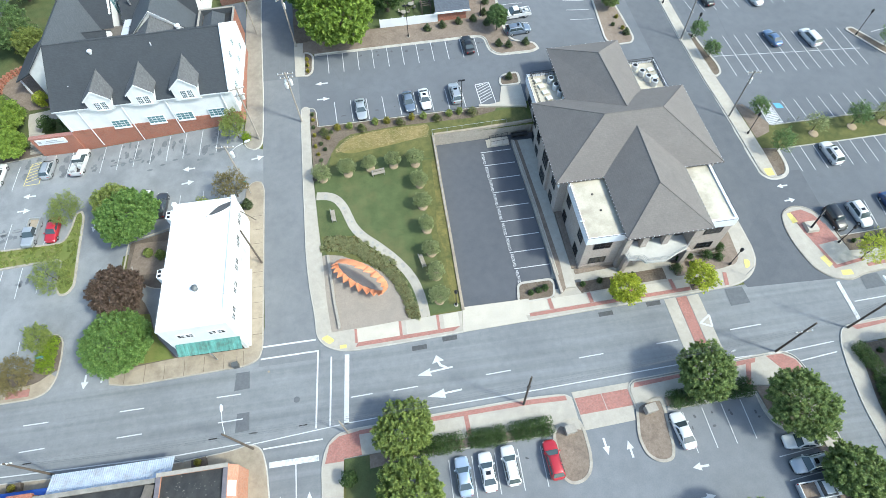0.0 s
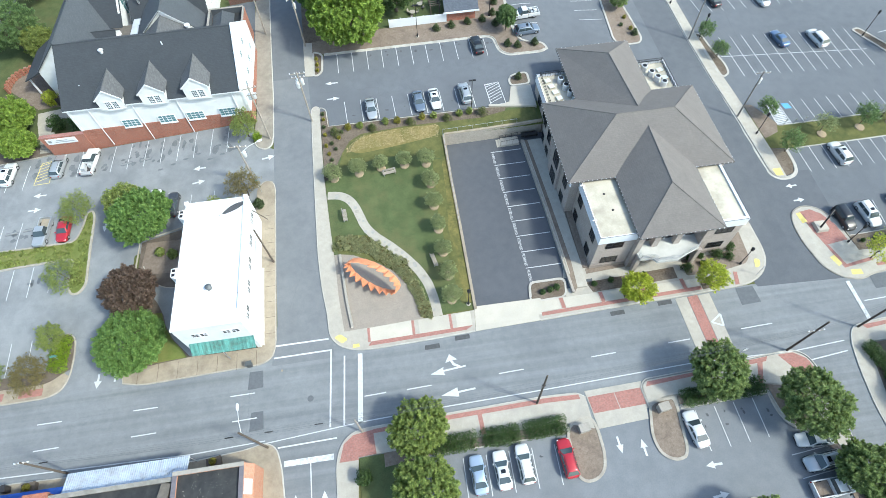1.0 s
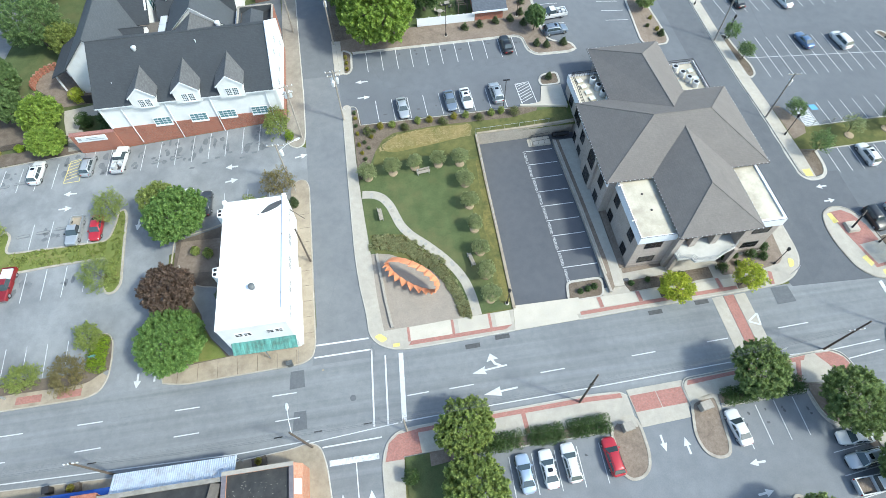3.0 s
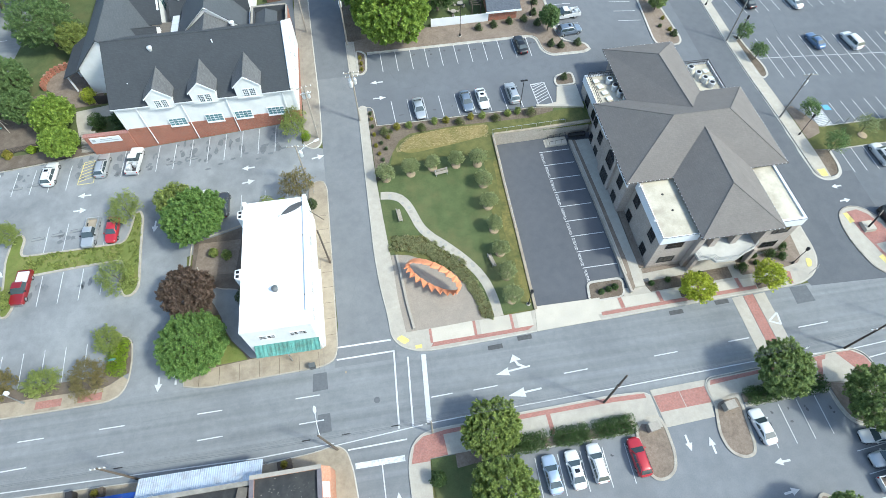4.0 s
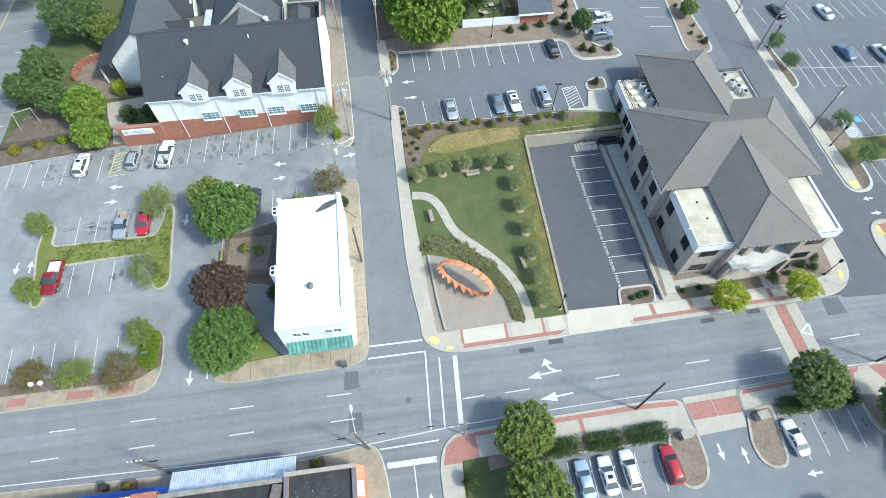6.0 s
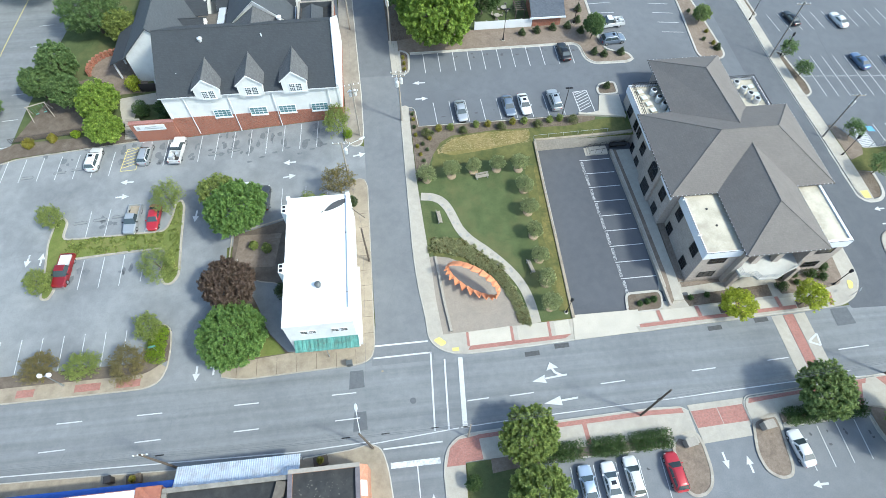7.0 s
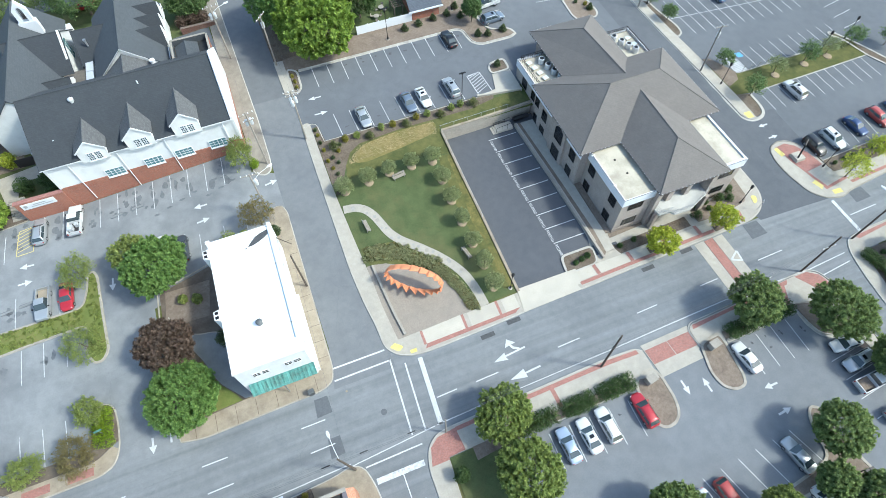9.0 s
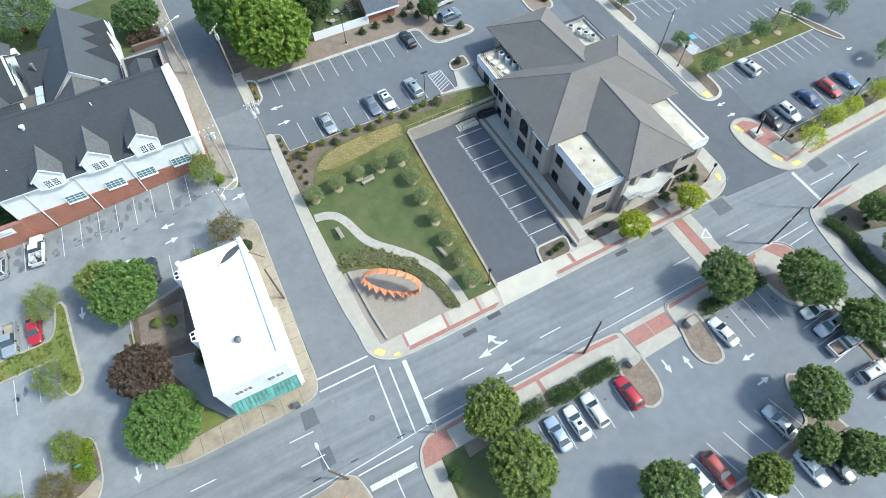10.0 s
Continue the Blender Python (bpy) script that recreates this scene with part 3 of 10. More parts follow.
drive = draped("road_drive", [(44.6, 29.8), (58.0, 29.2), (57.0, 33), (57.0, 40), (57, 41.0), (61, 41.0), (61, 48), (55.6, 48), (54.9, 58), (53.2, 72), (53.0, 100), (52, 150), (44, 150), (46, 100), (46.4, 75), (46.2, 36), (43.8, 33.0)], 0.034, ASPHALT_DRIVE, label="dark asphalt drive beside the office building", category="road")
se_road = draped("road_southeast", [(45.0, 19.0), (46.9, 17), (46.6, 8), (46.4, -50), (52.5, -50), (51.6, 12), (52.6, 19), (54.2, 22)], 0.035, ASPHALT_ROAD, label="asphalt side street running south", category="road")
north_lot = draped("parking_lot_north", [(-17.2, 70.4), (-13.6, 66.8), (16.2, 66.8), (21.6, 66.8), (21.6, 68.5), (26.8, 68.5), (26.8, 71.8), (36.4, 71.8), (36.4, 68.5), (42.0, 68.5), (42.0, 60.0), (47, 60), (47, 74), (46.6, 98), (46, 120), (20.5, 120), (20.5, 83.4), (-13.9, 83.4), (-14.2, 80), (-17.2, 78.2)], 0.031, ASPHALT_NORTH, label="dark asphalt parking lot with white bays", category="parking lot")
east_lot = draped("parking_lot_east", [(54.2, 29.5), (60, 30), (84, 34), (130, 36), (130, 125), (53, 125), (53.4, 80), (54, 60), (54.4, 47), (54.4, 41)], 0.025, ASPHALT_EAST, label="large asphalt parking lot with white bays", category="parking lot")
west_lot = draped("parking_lot_west", [(-120, 31.6), (-54, 31.6), (-51, 29.5), (-50.4, 28.4), (-42.6, 28.4), (-43.5, 30.5), (-43.5, 48), (-35, 50), (-35, 54), (-26, 54), (-22.7, 57), (-22.7, 63.5), (-26, 65), (-26, 69.6), (-59, 69.6), (-78, 67.5), (-90, 62), (-120, 60)], 0.028, ASPHALT_WEST, label="pale worn asphalt parking lot with oil stains", category="parking lot")
south_lot = draped("parking_lot_south", [(-4, 14.2), (12.6, 14.2), (16.6, 15.6), (23.6, 15.8), (27.4, 15.6), (39.8, 15.6), (42.6, 10.5), (45.2, 9), (45.6, -60), (-10, -60), (-6, 10)], 0.026, ASPHALT_SOUTH, label="grey asphalt parking lot beside planted kerb islands", category="parking lot")
reserved_lot = draped("parking_lot_reserved", [(4.6, 32.2), (22.0, 32.2), (22.0, 62.2), (4.6, 62.2)], 0.0, ASPHALT_NEW, height=H_low, label="sunken dark asphalt lot with reserved bays", category="parking lot")

# lane markings of the main street
for x in (-90.4, -79.4, -62.6, -52.9, -40.9, -28.6):
    line_mark((x, 25.1), (x + 3.1, 25.1), road, 0.14, name="lane_dash")
for x in (-89.6, -76.5, -63.9, -52.6, -40.7, -28.2):
    line_mark((x, 21.8), (x + 3.1, 21.85), road, 0.14, name="lane_dash")
for (x, y), w in (((-11.4, 22.55), 2.8), ((-5.9, 22.6), 3.2), ((6.2, 22.9), 3.3), ((18.7, 23.3), 3.3), ((29.3, 23.65), 3.0), ((39.6, 24.1), 4.4), ((57.9, 25.5), 5.0), ((68.2, 26.4), 3.2)):
    line_mark((x, y), (x + w, y + 0.03 * w), road, 0.14, name="lane_dash")
edge = [(x, near(x) + 0.75) for x in (-110, -80, -64, -47, -33, -24)]
for a, b in zip(edge, edge[1:]):
    line_mark(a, b, road, 0.13, name="edge_line")
for a, b in zip([(-12.6, 19.35), (-3.5, 19.65), (11.5, 19.95), (31, 20.5), (45.2, 20.1)], [(-3.5, 19.65), (11.5, 19.95), (31, 20.5), (45.2, 20.1), (52.2, 20.5)]):
    line_mark(a, b, road, 0.13, name="edge_line")
line_mark((-24.9, 18.45), (-12.9, 19.3), road, 0.12, name="edge_line")
line_mark((46.5, 18.6), (51.9, 19.1), road, 0.14, name="crossing_line")
for a, b, w in (((-23.0, 31.1), (-15.7, 31.1), 0.22), ((-23.1, 29.45), (-15.4, 29.5), 0.22), ((-15.45, 29.6), (-15.9, 19.3), 0.22), ((-13.7, 28.4), (-14.15, 19.3), 0.22), ((-11.6, 28.4), (-12.1, 19.3), 0.62)):
    line_mark(a, b, road, w, name="crossing_line")
line_mark((-22.4, 17.75), (-15.1, 17.9), south_road, 0.18, name="crossing_line")
line_mark((-21.6, 15.75), (-15.6, 15.75), south_road, 0.7, PAINT_WORN, "stop_line")
line_mark((-18.4, 15.4), (-18.0, -10), south_road, 0.14, name="lane_line")
line_mark((57.2, 28.7), (57.1, 22.2), road, 0.55, PAINT_WORN, "stop_line")
line_mark((61.0, 30.0), (66.5, 30.4), road, 0.14, name="lane_dash")


def turn_arrow(x, y, parent):
    """A painted arrow that points on and to one side."""
    u = lambda pts: [(x + 0.84 * a, y + 0.9 * b) for a, b in pts]
    flat_mark("painted_arrow", u([(2.6, 0.12), (2.6, -0.14), (-1.0, -0.42), (-1.0, -0.16)]), parent, h=0.09)
    flat_mark("painted_arrow_head", u([(-3.0, -0.55), (-0.75, -0.95), (-1.05, -0.3), (-0.85, 0.3)]), parent, h=0.094)
    flat_mark("painted_arrow", u([(1.9, 0.06), (1.3, 0.02), (0.62, 0.35), (0.3, 1.05), (0.66, 1.1), (0.95, 0.62)]), parent, h=0.098)
    flat_mark("painted_arrow_head", u([(-0.5, 0.85), (0.35, 1.05), (1.45, 1.15), (0.3, 2.1)]), parent, h=0.102)


turn_arrow(-0.1, 24.6, road)
arrow_mark(0.6, 21.3, 184, road, 4.5, head=0.62, shaft=0.12)
for x, hd in ((-20.2, 90), (-16.8, 90)):
    arrow_mark(x, 10.4, hd, south_road, 3.4, head=0.75)
for k, (p, q) in enumerate((((36.1, 25.6), (37.7, 26.6)), ((37.7, 26.6), (37.5, 24.9)), ((37.5, 24.9), (36.1, 25.6)))):
    line_mark(p, q, road, 0.26, name="yield_mark", h=0.1 + 0.005 * k)

# brick and concrete crossing over the main street
cross = thing("crosswalk", "red brick crossing with pale concrete borders", "crosswalk", kind="structure")
for x0, x1, mat, nm in ((32.55, 34.2, CONCRETE, "border"), (34.28, 35.75, BRICK_PAVE, "brick_strip"), (35.83, 37.5, CONCRETE, "border")):
    draped(nm, [(x0 + 0.15, 20.4), (x1 + 0.15, 20.5), (x1, 29.85), (x0, 29.75)], 0.058, mat, 0.03, parent=cross)

# patches and covers in the pavement
for x0, y0, x1, y1 in ((-26.4, 25.6, -24.4, 28.0), (-26.0, 20.2, -24.2, 22.6), (41.2, 27.4, 44.0, 30.0), (60.5, 27.0, 63.4, 29.2)):
    flat_mark("asphalt_patch", [(x0, y0), (x1, y0 + 0.1), (x1 - 0.1, y1), (x0 + 0.15, y1)], road, PATCH, 0.062)
for x, y in ((-1.9, 27.9), (2.3, 28.6), (24.0, 28.9), (30.9, 29.4)):
    flat_mark("drain_grate", [(x - 1.0, y - 0.35), (x + 1.0, y - 0.3), (x + 1.0, y + 0.35), (x - 1.0, y + 0.3)], road, TAR, 0.07)
bm = bmesh.new(); lathe(bm, [(0.4, 0.0), (0.4, 0.075), (0.36, 0.08), (0.33, 0.07)], 20, -18.3, 23.3); part("manhole_cover", bm, PATCH, road)
bm = bmesh.new(); lathe(bm, [(0.15, 0.0), (0.15, 0.075), (0.08, 0.08)], 12, -22.0, 27.6); part("valve_cover", bm, CONCRETE_OLD, road)

draped("verge", [(17.8, 30.2), (44, 30.6), (47, 33), (47.4, 38), (46, 44), (43, 44), (43, 37.2), (19.8, 37.2), (19.8, 33)], 0.1, MULCH_TAN, height=lambda x, y: 0.0, label="bare mulched verge round the office", category="verge")
draped("verge", [(-9, 18.0), (16, 18.2), (16, 14), (-9, 13)], 0.02, CONCRETE, label="plain concrete base along the south sidewalk", category="verge")
draped("verge", [(23.5, 18.6), (43, 19.4), (44.6, 8), (39, 15.4), (23.5, 15)], 0.024, CONCRETE, label="plain concrete base along the southeast sidewalk", category="verge")
draped("road_base", [(-58, 26.5), (58, 27), (58, 29.9), (-12, 29.9), (-14.5, 31.5), (-24, 31.5), (-25, 29.9), (-58, 29.9)], 0.012, ASPHALT_ROAD, label="asphalt road edge along the north kerbs", category="road")
draped("road_base", [(43, 28), (58, 28), (56.6, 31.6), (47.2, 32.6)], 0.013, ASPHALT_SIDE, label="asphalt drive mouth beside the office corner", category="road")
draped("road_base", [(-58, 21), (58, 24), (58, 16), (-15, 15), (-24, 15), (-58, 17)], 0.011, ASPHALT_ROAD, label="asphalt road edge along the south kerbs", category="road")
# ---- pavements, lawns and beds ----
pave_side = draped("pavement_side", [(-16.5, 70.6), *arc(-15.75, 70.6, 0.7, 180, 0, 6)[1:], (-15.05, 62), (-15.0, 57.5), (-14.6, 48.9), (-14.1, 41), (-14.0, 37), (-13.5, 31.75), (4.6, 32.2), (4.2, 29.2), (-1.4, 28.95), (-10, 28.75), (-12.4, 28.95), (-14.4, 29.9), (-15.6, 31.4), (-15.7, 34.5), (-16.3, 38.8), (-16.6, 44), (-16.6, 58)], 0.15, CONCRETE, 0.2, label="pale concrete sidewalk round the street corner", category="pavement")
kerb([(4.2, 29.15), (-1.4, 28.9), (-10, 28.7), (-12.4, 28.9), (-14.45, 29.85), (-15.65, 31.4), (-15.75, 34.5), (-16.35, 38.8), (-16.65, 44), (-16.65, 58), (-16.55, 70.6)][::-1], pave_side, gutter=0.0)
for x0, x1 in ((-10.4, -4.3), (-3.7, 0.9), (1.5, 4.0)):
    draped("paving_panel", [(x0 + 0.35, 29.85 + (x0 + 10) * 0.02), (x1 - 0.05, 29.85 + (x1 + 10) * 0.02), (x1 - 0.05, 31.9 + (x1 + 10) * 0.02), (x0 + 0.35, 31.75 + (x0 + 10) * 0.02)], 0.168, CONCRETE_LIGHT, 0.03, parent=pave_side)
draped("brick_band", [(-10.4, 29.25), (3.0, 29.55), (4.0, 30.1), (-10.0, 29.85)], 0.165, BRICK_PAVE, 0.03, parent=pave_side)
for x in (-10.4, -4.3, 0.9):
    draped("brick_band", [(x, 29.8 + (x + 10) * 0.02), (x + 0.36, 29.8 + (x + 10) * 0.02), (x + 0.36, 31.8 + (x + 10) * 0.03), (x, 31.8 + (x + 10) * 0.03)], 0.166, BRICK_PAVE, 0.03, parent=pave_side)
for poly in (rounded([(-14.95, 31.1), (-13.9, 30.1), (-13.1, 30.6), (-14.1, 31.5)], 0.3), [(-12.5, 29.3), (-11.6, 29.3), (-11.6, 29.8), (-12.5, 29.8)]):
    flat_mark("tactile_pad", poly, pave_side, PAINT_YELLOW, 0.175)

apron = draped("driveway_apron", [(4.25, 29.2), (13.9, 29.45), (14.0, 32.6), (4.7, 32.7)], 0.13, CONCRETE_LIGHT, 0.15, label="pale concrete driveway apron into the reserved lot", category="driveway")

plaza_h = lambda x, y: H_low(x, y) * step(y, 34, 38) if x < 30 else H(x, y)
front_kerb = [(13.4, 29.35), (20.8, 29.6), (29.2, 29.8), (36.0, 29.95), (41.3, 30.15), (43.8, 30.4), (45.6, 31.2), (46.9, 32.4), (47.8, 34.0), (48.1, 36.2), (47.7, 39.5), (46.9, 43), (46.6, 47)]
plaza = draped("pavement_office", [(12.6, 32.4)] + front_kerb + [(43, 47), (43, 37), (21.2, 37), (21.0, 60), (18.6, 60), (18.3, 36.5), (17.9, 35.2), (17.6, 32.4)], 0.16, CONCRETE, 0.25, height=plaza_h, label="concrete sidewalk and forecourt of the office", category="pavement")
kerb(offset_line(front_kerb, 0.05), plaza)
zero = lambda x, y: 0.0
band = [(13.7, 30.25), (21.1, 30.45), (29.5, 30.65), (36.7, 30.8)]
draped("brick_band", offset_line(band, 0.26) + offset_line(band, -0.26)[::-1], 0.19, BRICK_PAVE, 0.03, height=zero, parent=plaza)
for x, y1 in ((16.7, 32.3), (22.35, 32.35), (28.4, 32.5), (34.25, 32.6)):
    draped("brick_band", [(x, 30.62 + (x - 14) * 0.02), (x + 0.52, 30.62 + (x - 14) * 0.02), (x + 0.4, y1), (x - 0.12, y1)], 0.189, BRICK_PAVE, 0.03, height=zero, parent=plaza)
for x0, x1 in ((13.6, 16.6), (17.3, 22.2), (22.95, 28.3), (29.0, 34.1), (34.9, 36.7)):
    draped("paving_panel", [(x0, 30.66 + (x0 - 14) * 0.02), (x1 - 0.05, 30.66 + (x1 - 14) * 0.02), (x1 - 0.12, 32.3), (x0 - 0.1, 32.3)], 0.178, CONCRETE_LIGHT, 0.03, height=zero, parent=plaza)
draped("brick_band", [(41.6, 30.5), (42.2, 30.5), (42.6, 32.4), (42.1, 32.6)], 0.189, BRICK_PAVE, 0.03, height=zero, parent=plaza)
flat_mark("tactile_pad", rounded([(45.5, 32.6), (46.3, 32.8), (46.7, 33.9), (45.9, 34.2)], 0.5), plaza, PAINT_YELLOW, 0.2, zero)
for poly, mat, txt in (([(21.0, 34.1), (34.0, 34.6), (34.0, 32.8), (21.6, 32.45)], MULCH, "brown mulch bed between forecourt and sidewalk"), (rounded([(35.5, 35.7), (35.4, 32.95), (39.0, 32.85), (42.3, 33.2), (44.5, 33.6), (45.4, 34.6), (45.5, 38.4), (44.9, 41.0), (42.6, 41), (42.4, 36.3)], 0.4), MULCH_TAN, "mulch bed with clipped evergreens beside the office"), ([(22.0, 36.25), (21.4, 36.2), (21.4, 35.4), (27.2, 35.7), (27.2, 36.3), (21.9, 36.3), (21.9, 46)], MULCH_TAN, "narrow pine straw strip along the office wall"), ([(36.9, 31.75), (36.85, 30.5), (40.3, 30.8), (40.2, 31.9)], MULCH, "small mulch cutout round a street tree"), ([(25.6, 31.9), (28.2, 31.9), (28.2, 30.9), (25.6, 30.9)], MULCH, "small mulch cutout round a street tree")):
    draped("planting_bed", poly, 0.205, mat, 0.06, height=plaza_h, label=txt, category="planting bed")
corner_line = rounded([(12.45, 32.2), (12.9, 35.3), (18.25, 35.3), (17.75, 32.3)], 1.0)
corner_bed = draped("planting_bed", offset_line(corner_line + corner_line[:1], -0.2)[:-1], 0.17, MULCH, 0.06, height=H_low, label="mulch corner bed with three shrubs in a kerb", category="planting bed")
kerb(corner_line + corner_line[:1], corner_bed, width=-0.3, height=H_low)

# lawn and plaza of the pocket park
def straw_bank():
    """Loose pale straw lying in short streaks over the dry bank."""
    g = random.Random(31)
    bm = bmesh.new()
    for k in range(1700):
        x = g.uniform(-11.2, 4.0)
        y = 61.0 + 0.06 * (x + 11) + g.random() * (2.9 - 0.03 * abs(x + 4) ** 1.3) * min(1.0, (x + 12.0) / 3.0)
        a, l, w = g.gauss(0.15, 0.5), g.uniform(0.05, 0.2), g.uniform(0.015, 0.04)
        dx, dy, z = math.cos(a) * l, math.sin(a) * l, H(x, y) + 0.165
        faces(bm, [(x - dx, y - dy, z), (x + dy * w / l, y - dx * w / l, z + 0.03), (x + dx, y + dy, z), (x - dy * w / l, y + dx * w / l, z + 0.02)], [(0, 1, 2, 3)])
    tagged(mesh_object("loose_straw", bm, STRAW_PALE), "pale loose straw scattered over dry grass", "straw", kind="stuff")


lawn = draped("lawn", [(-14.9, 57.4), (-14.6, 49), (-14.0, 40), (-13.5, 31.9), (4.5, 32.4), (4.5, 62.2), (20.5, 62.6), (20.5, 66.6), (-13.6, 66.6), (-15.0, 62)], 0.10, GRASS, label="mown green lawn of a pocket park", category="lawn")
draped("grass_bank", [(-10.5, 63.2), (-8.6, 64.3), (-1.3, 64.8), (11, 64.6), (15.2, 65.4), (20.4, 65.6), (20.4, 62.7), (4.4, 62.4), (4.4, 57.5), (1.0, 58.5), (-4, 59.2), (-10, 58.6), (-12.5, 58.4), (-11.9, 61)], 0.125, GRASS_OLIVE, parent=lawn)
draped("grass_bank", rounded([(-10.9, 61.2), (-9.6, 63.0), (-7.6, 64.0), (-1.3, 64.6), (4.5, 64.2), (3.6, 62.2), (-1, 61.4), (-6, 60.8), (-9, 60.5)], 1.5), 0.132, GRASS_DRY, parent=lawn)
straw_bank()
draped("grass_bank", [(2.2, 57.6), (4.4, 57.6), (4.45, 33.2), (3.0, 33.4), (2.3, 40), (1.7, 48)], 0.125, GRASS_OLIVE, parent=lawn)
draped("grass_bank", rounded([(3.6, 57.2), (4.42, 57.2), (4.45, 33.4), (3.9, 33.4), (3.2, 37), (3.5, 41), (2.8, 45), (3.4, 50)], 0.6), 0.132, GRASS_BORDER, parent=lawn)
draped("shrub_bed", [(-15.0, 70.0), (-14.0, 70.0), (-13.6, 66.6), (15.9, 66.7), (15.4, 65.4), (11, 64.6), (-1.3, 64.8), (-8.6, 64.3), (-10.5, 63.2), (-11.9, 61), (-13.3, 57.9), (-14.9, 57.6)], 0.13, MULCH, 0.05, label="brown mulch bed with clipped shrubs", category="planting bed")
draped("gravel_plaza", [(-13.4, 43.4), (-11.5, 43.0), (-8, 41.2), (-4.9, 38.9), (-3.2, 36.4), (-2.4, 33.6), (-2.6, 31.9), (-13.75, 31.75), (-14.15, 37), (-14.2, 43.4)], 0.13, GRAVEL, 0.06, label="grey gravel plaza under the sculpture", category="plaza")
draped("planted_bed", [(-14.2, 46.5), (-9.6, 46.0), (-7.9, 44.9), (-5.2, 42.3), (-2.9, 37.6), (-1.9, 34.3), (-1.35, 32.1), (-2.7, 32.0), (-2.5, 33.6), (-3.3, 36.4), (-5.0, 38.9), (-8, 41.2), (-11.5, 43.0), (-13.6, 43.4)], 0.12, GRASS_OLIVE, label="dark soil bed under ornamental grasses", category="planting bed")
path_mid = [(-14.6, 53.5), (-12.9, 53.3), (-11.6, 52.6), (-10.65, 51.2), (-10.0, 49.3), (-9.4, 47.4), (-8.1, 45.6), (-6.0, 43.7), (-3.95, 41.5), (-2.25, 39.2), (-1.25, 37.1), (-0.72, 34.7), (-0.5, 32.1)]
path_edge = offset_line(rounded(path_mid, 1.0, 4, 360, False), 0.66), offset_line(rounded(path_mid, 1.0, 4, 360, False), -0.66)
walkway = draped("garden_path", path_edge[0] + path_edge[1][::-1], 0.15, CONCRETE, 0.05, label="winding pale concrete garden path with inlaid spots", category="path")
spot_line = finer(path_mid, 0.85)
for i, (x, y) in enumerate(spot_line[1:-1]):
    x, y = x + 0.36 * math.sin(i * 2.3), y + 0.3 * math.cos(i * 1.7)
    if i % 3:
        flat_mark("inlaid_spot", arc(x, y, 0.24 + 0.06 * math.sin(i), 0, 330, 11), walkway, CONCRETE_WORN if i % 4 else STONE, 0.158)
bm = bmesh.new()
sweep(bm, [(-13.55, 43.2), (-13.3, 40), (-13.0, 36), (-12.5, 32.0)], [(0, -0.05), (0, 0.45), (0.35, 0.45), (0.35, -0.05)])
tagged(mesh_object("plaza_curb_wall", bm, STONE), "low grey stone edging wall of the plaza", "wall", kind="structure")

# retaining wall round the reserved lot
ret = thing("retaining_wall", "tan block retaining wall with a pale cap", "wall", kind="structure")
def wall_run(line, thick, base, top, cap=0.1):
    for a, b in zip(line, line[1:]):
        bm = bmesh.new()
        l, r = offset_line([a, b], 0), offset_line([a, b], thick)
        pts = []
        for (x, y), (u, v) in zip(l, r):
            zb, zt = base(x, y), top(x, y)
            pts += [(x, y, zb), (u, v, zb), (u, v, zt), (x, y, zt)]
        faces(bm, pts, [(0, 1, 2, 3), (4, 7, 6, 5), (0, 4, 5, 1), (1, 5, 6, 2), (2, 6, 7, 3), (3, 7, 4, 0)])
        part("wall_face", bm, RETAINING, ret)
        bm = bmesh.new()
        l, r = offset_line([a, b], -0.04), offset_line([a, b], thick + 0.04)
        pts = []
        for (x, y), (u, v) in zip(l, r):
            zt = top(x, y)
            pts += [(x, y, zt), (u, v, zt), (u, v, zt + cap), (x, y, zt + cap)]
        faces(bm, pts, [(0, 1, 2, 3), (4, 7, 6, 5), (0, 4, 5, 1), (1, 5, 6, 2), (2, 6, 7, 3), (3, 7, 4, 0)])
        part("wall_cap", bm, CONCRETE_OLD, ret)
wall_run([(4.9, 32.3), (4.85, 44.8), (4.75, 53), (4.75, 61.9), (11, 62.0), (17.2, 62.2), (21.0, 62.4)], 0.32, lambda x, y: H_low(x, y) - 0.1, lambda x, y: H(x, y) + 0.2 if y < 61 else 3.95)
rail = thing("hand_rail", "thin grey metal rail along the retaining wall", "railing")
bm = bmesh.new()
for a, b in (((4.6, 45, 0), (4.5, 61.9, 0)), ((4.5, 62.4, 0), (16.8, 62.7, 0))):
    n = int(math.dist(a, b) / 2.4)
    for k in range(n + 1):
        x, y = a[0] + (b[0] - a[0]) * k / n, a[1] + (b[1] - a[1]) * k / n
        z = H(x, y) + 0.15 if y < 62.2 else 3.95
        tube(bm, (x, y, z), (x, y, z + 0.75), 0.025, seg=5)
        if k < n:
            x2, y2 = a[0] + (b[0] - a[0]) * (k + 1) / n, a[1] + (b[1] - a[1]) * (k + 1) / n
            z2 = H(x2, y2) + 0.15 if y2 < 62.2 else 3.95
            tube(bm, (x, y, z + 0.75), (x2, y2, z2 + 0.75), 0.025, seg=5)
part("rail", bm, STEEL, rail)
walk_line = [(19.5, 33.4), (19.65, 37.3), (19.1, 48), (18.3, 60.6)]
wall_line = [(18.6, 32.7), (18.45, 35.5), (17.95, 48), (17.2, 60.6)]
draped("low_wall", wall_line + [(x + 0.34, y) for x, y in wall_line[::-1]], 0.62, RETAINING, 0.7, height=H_low, parent=ret)
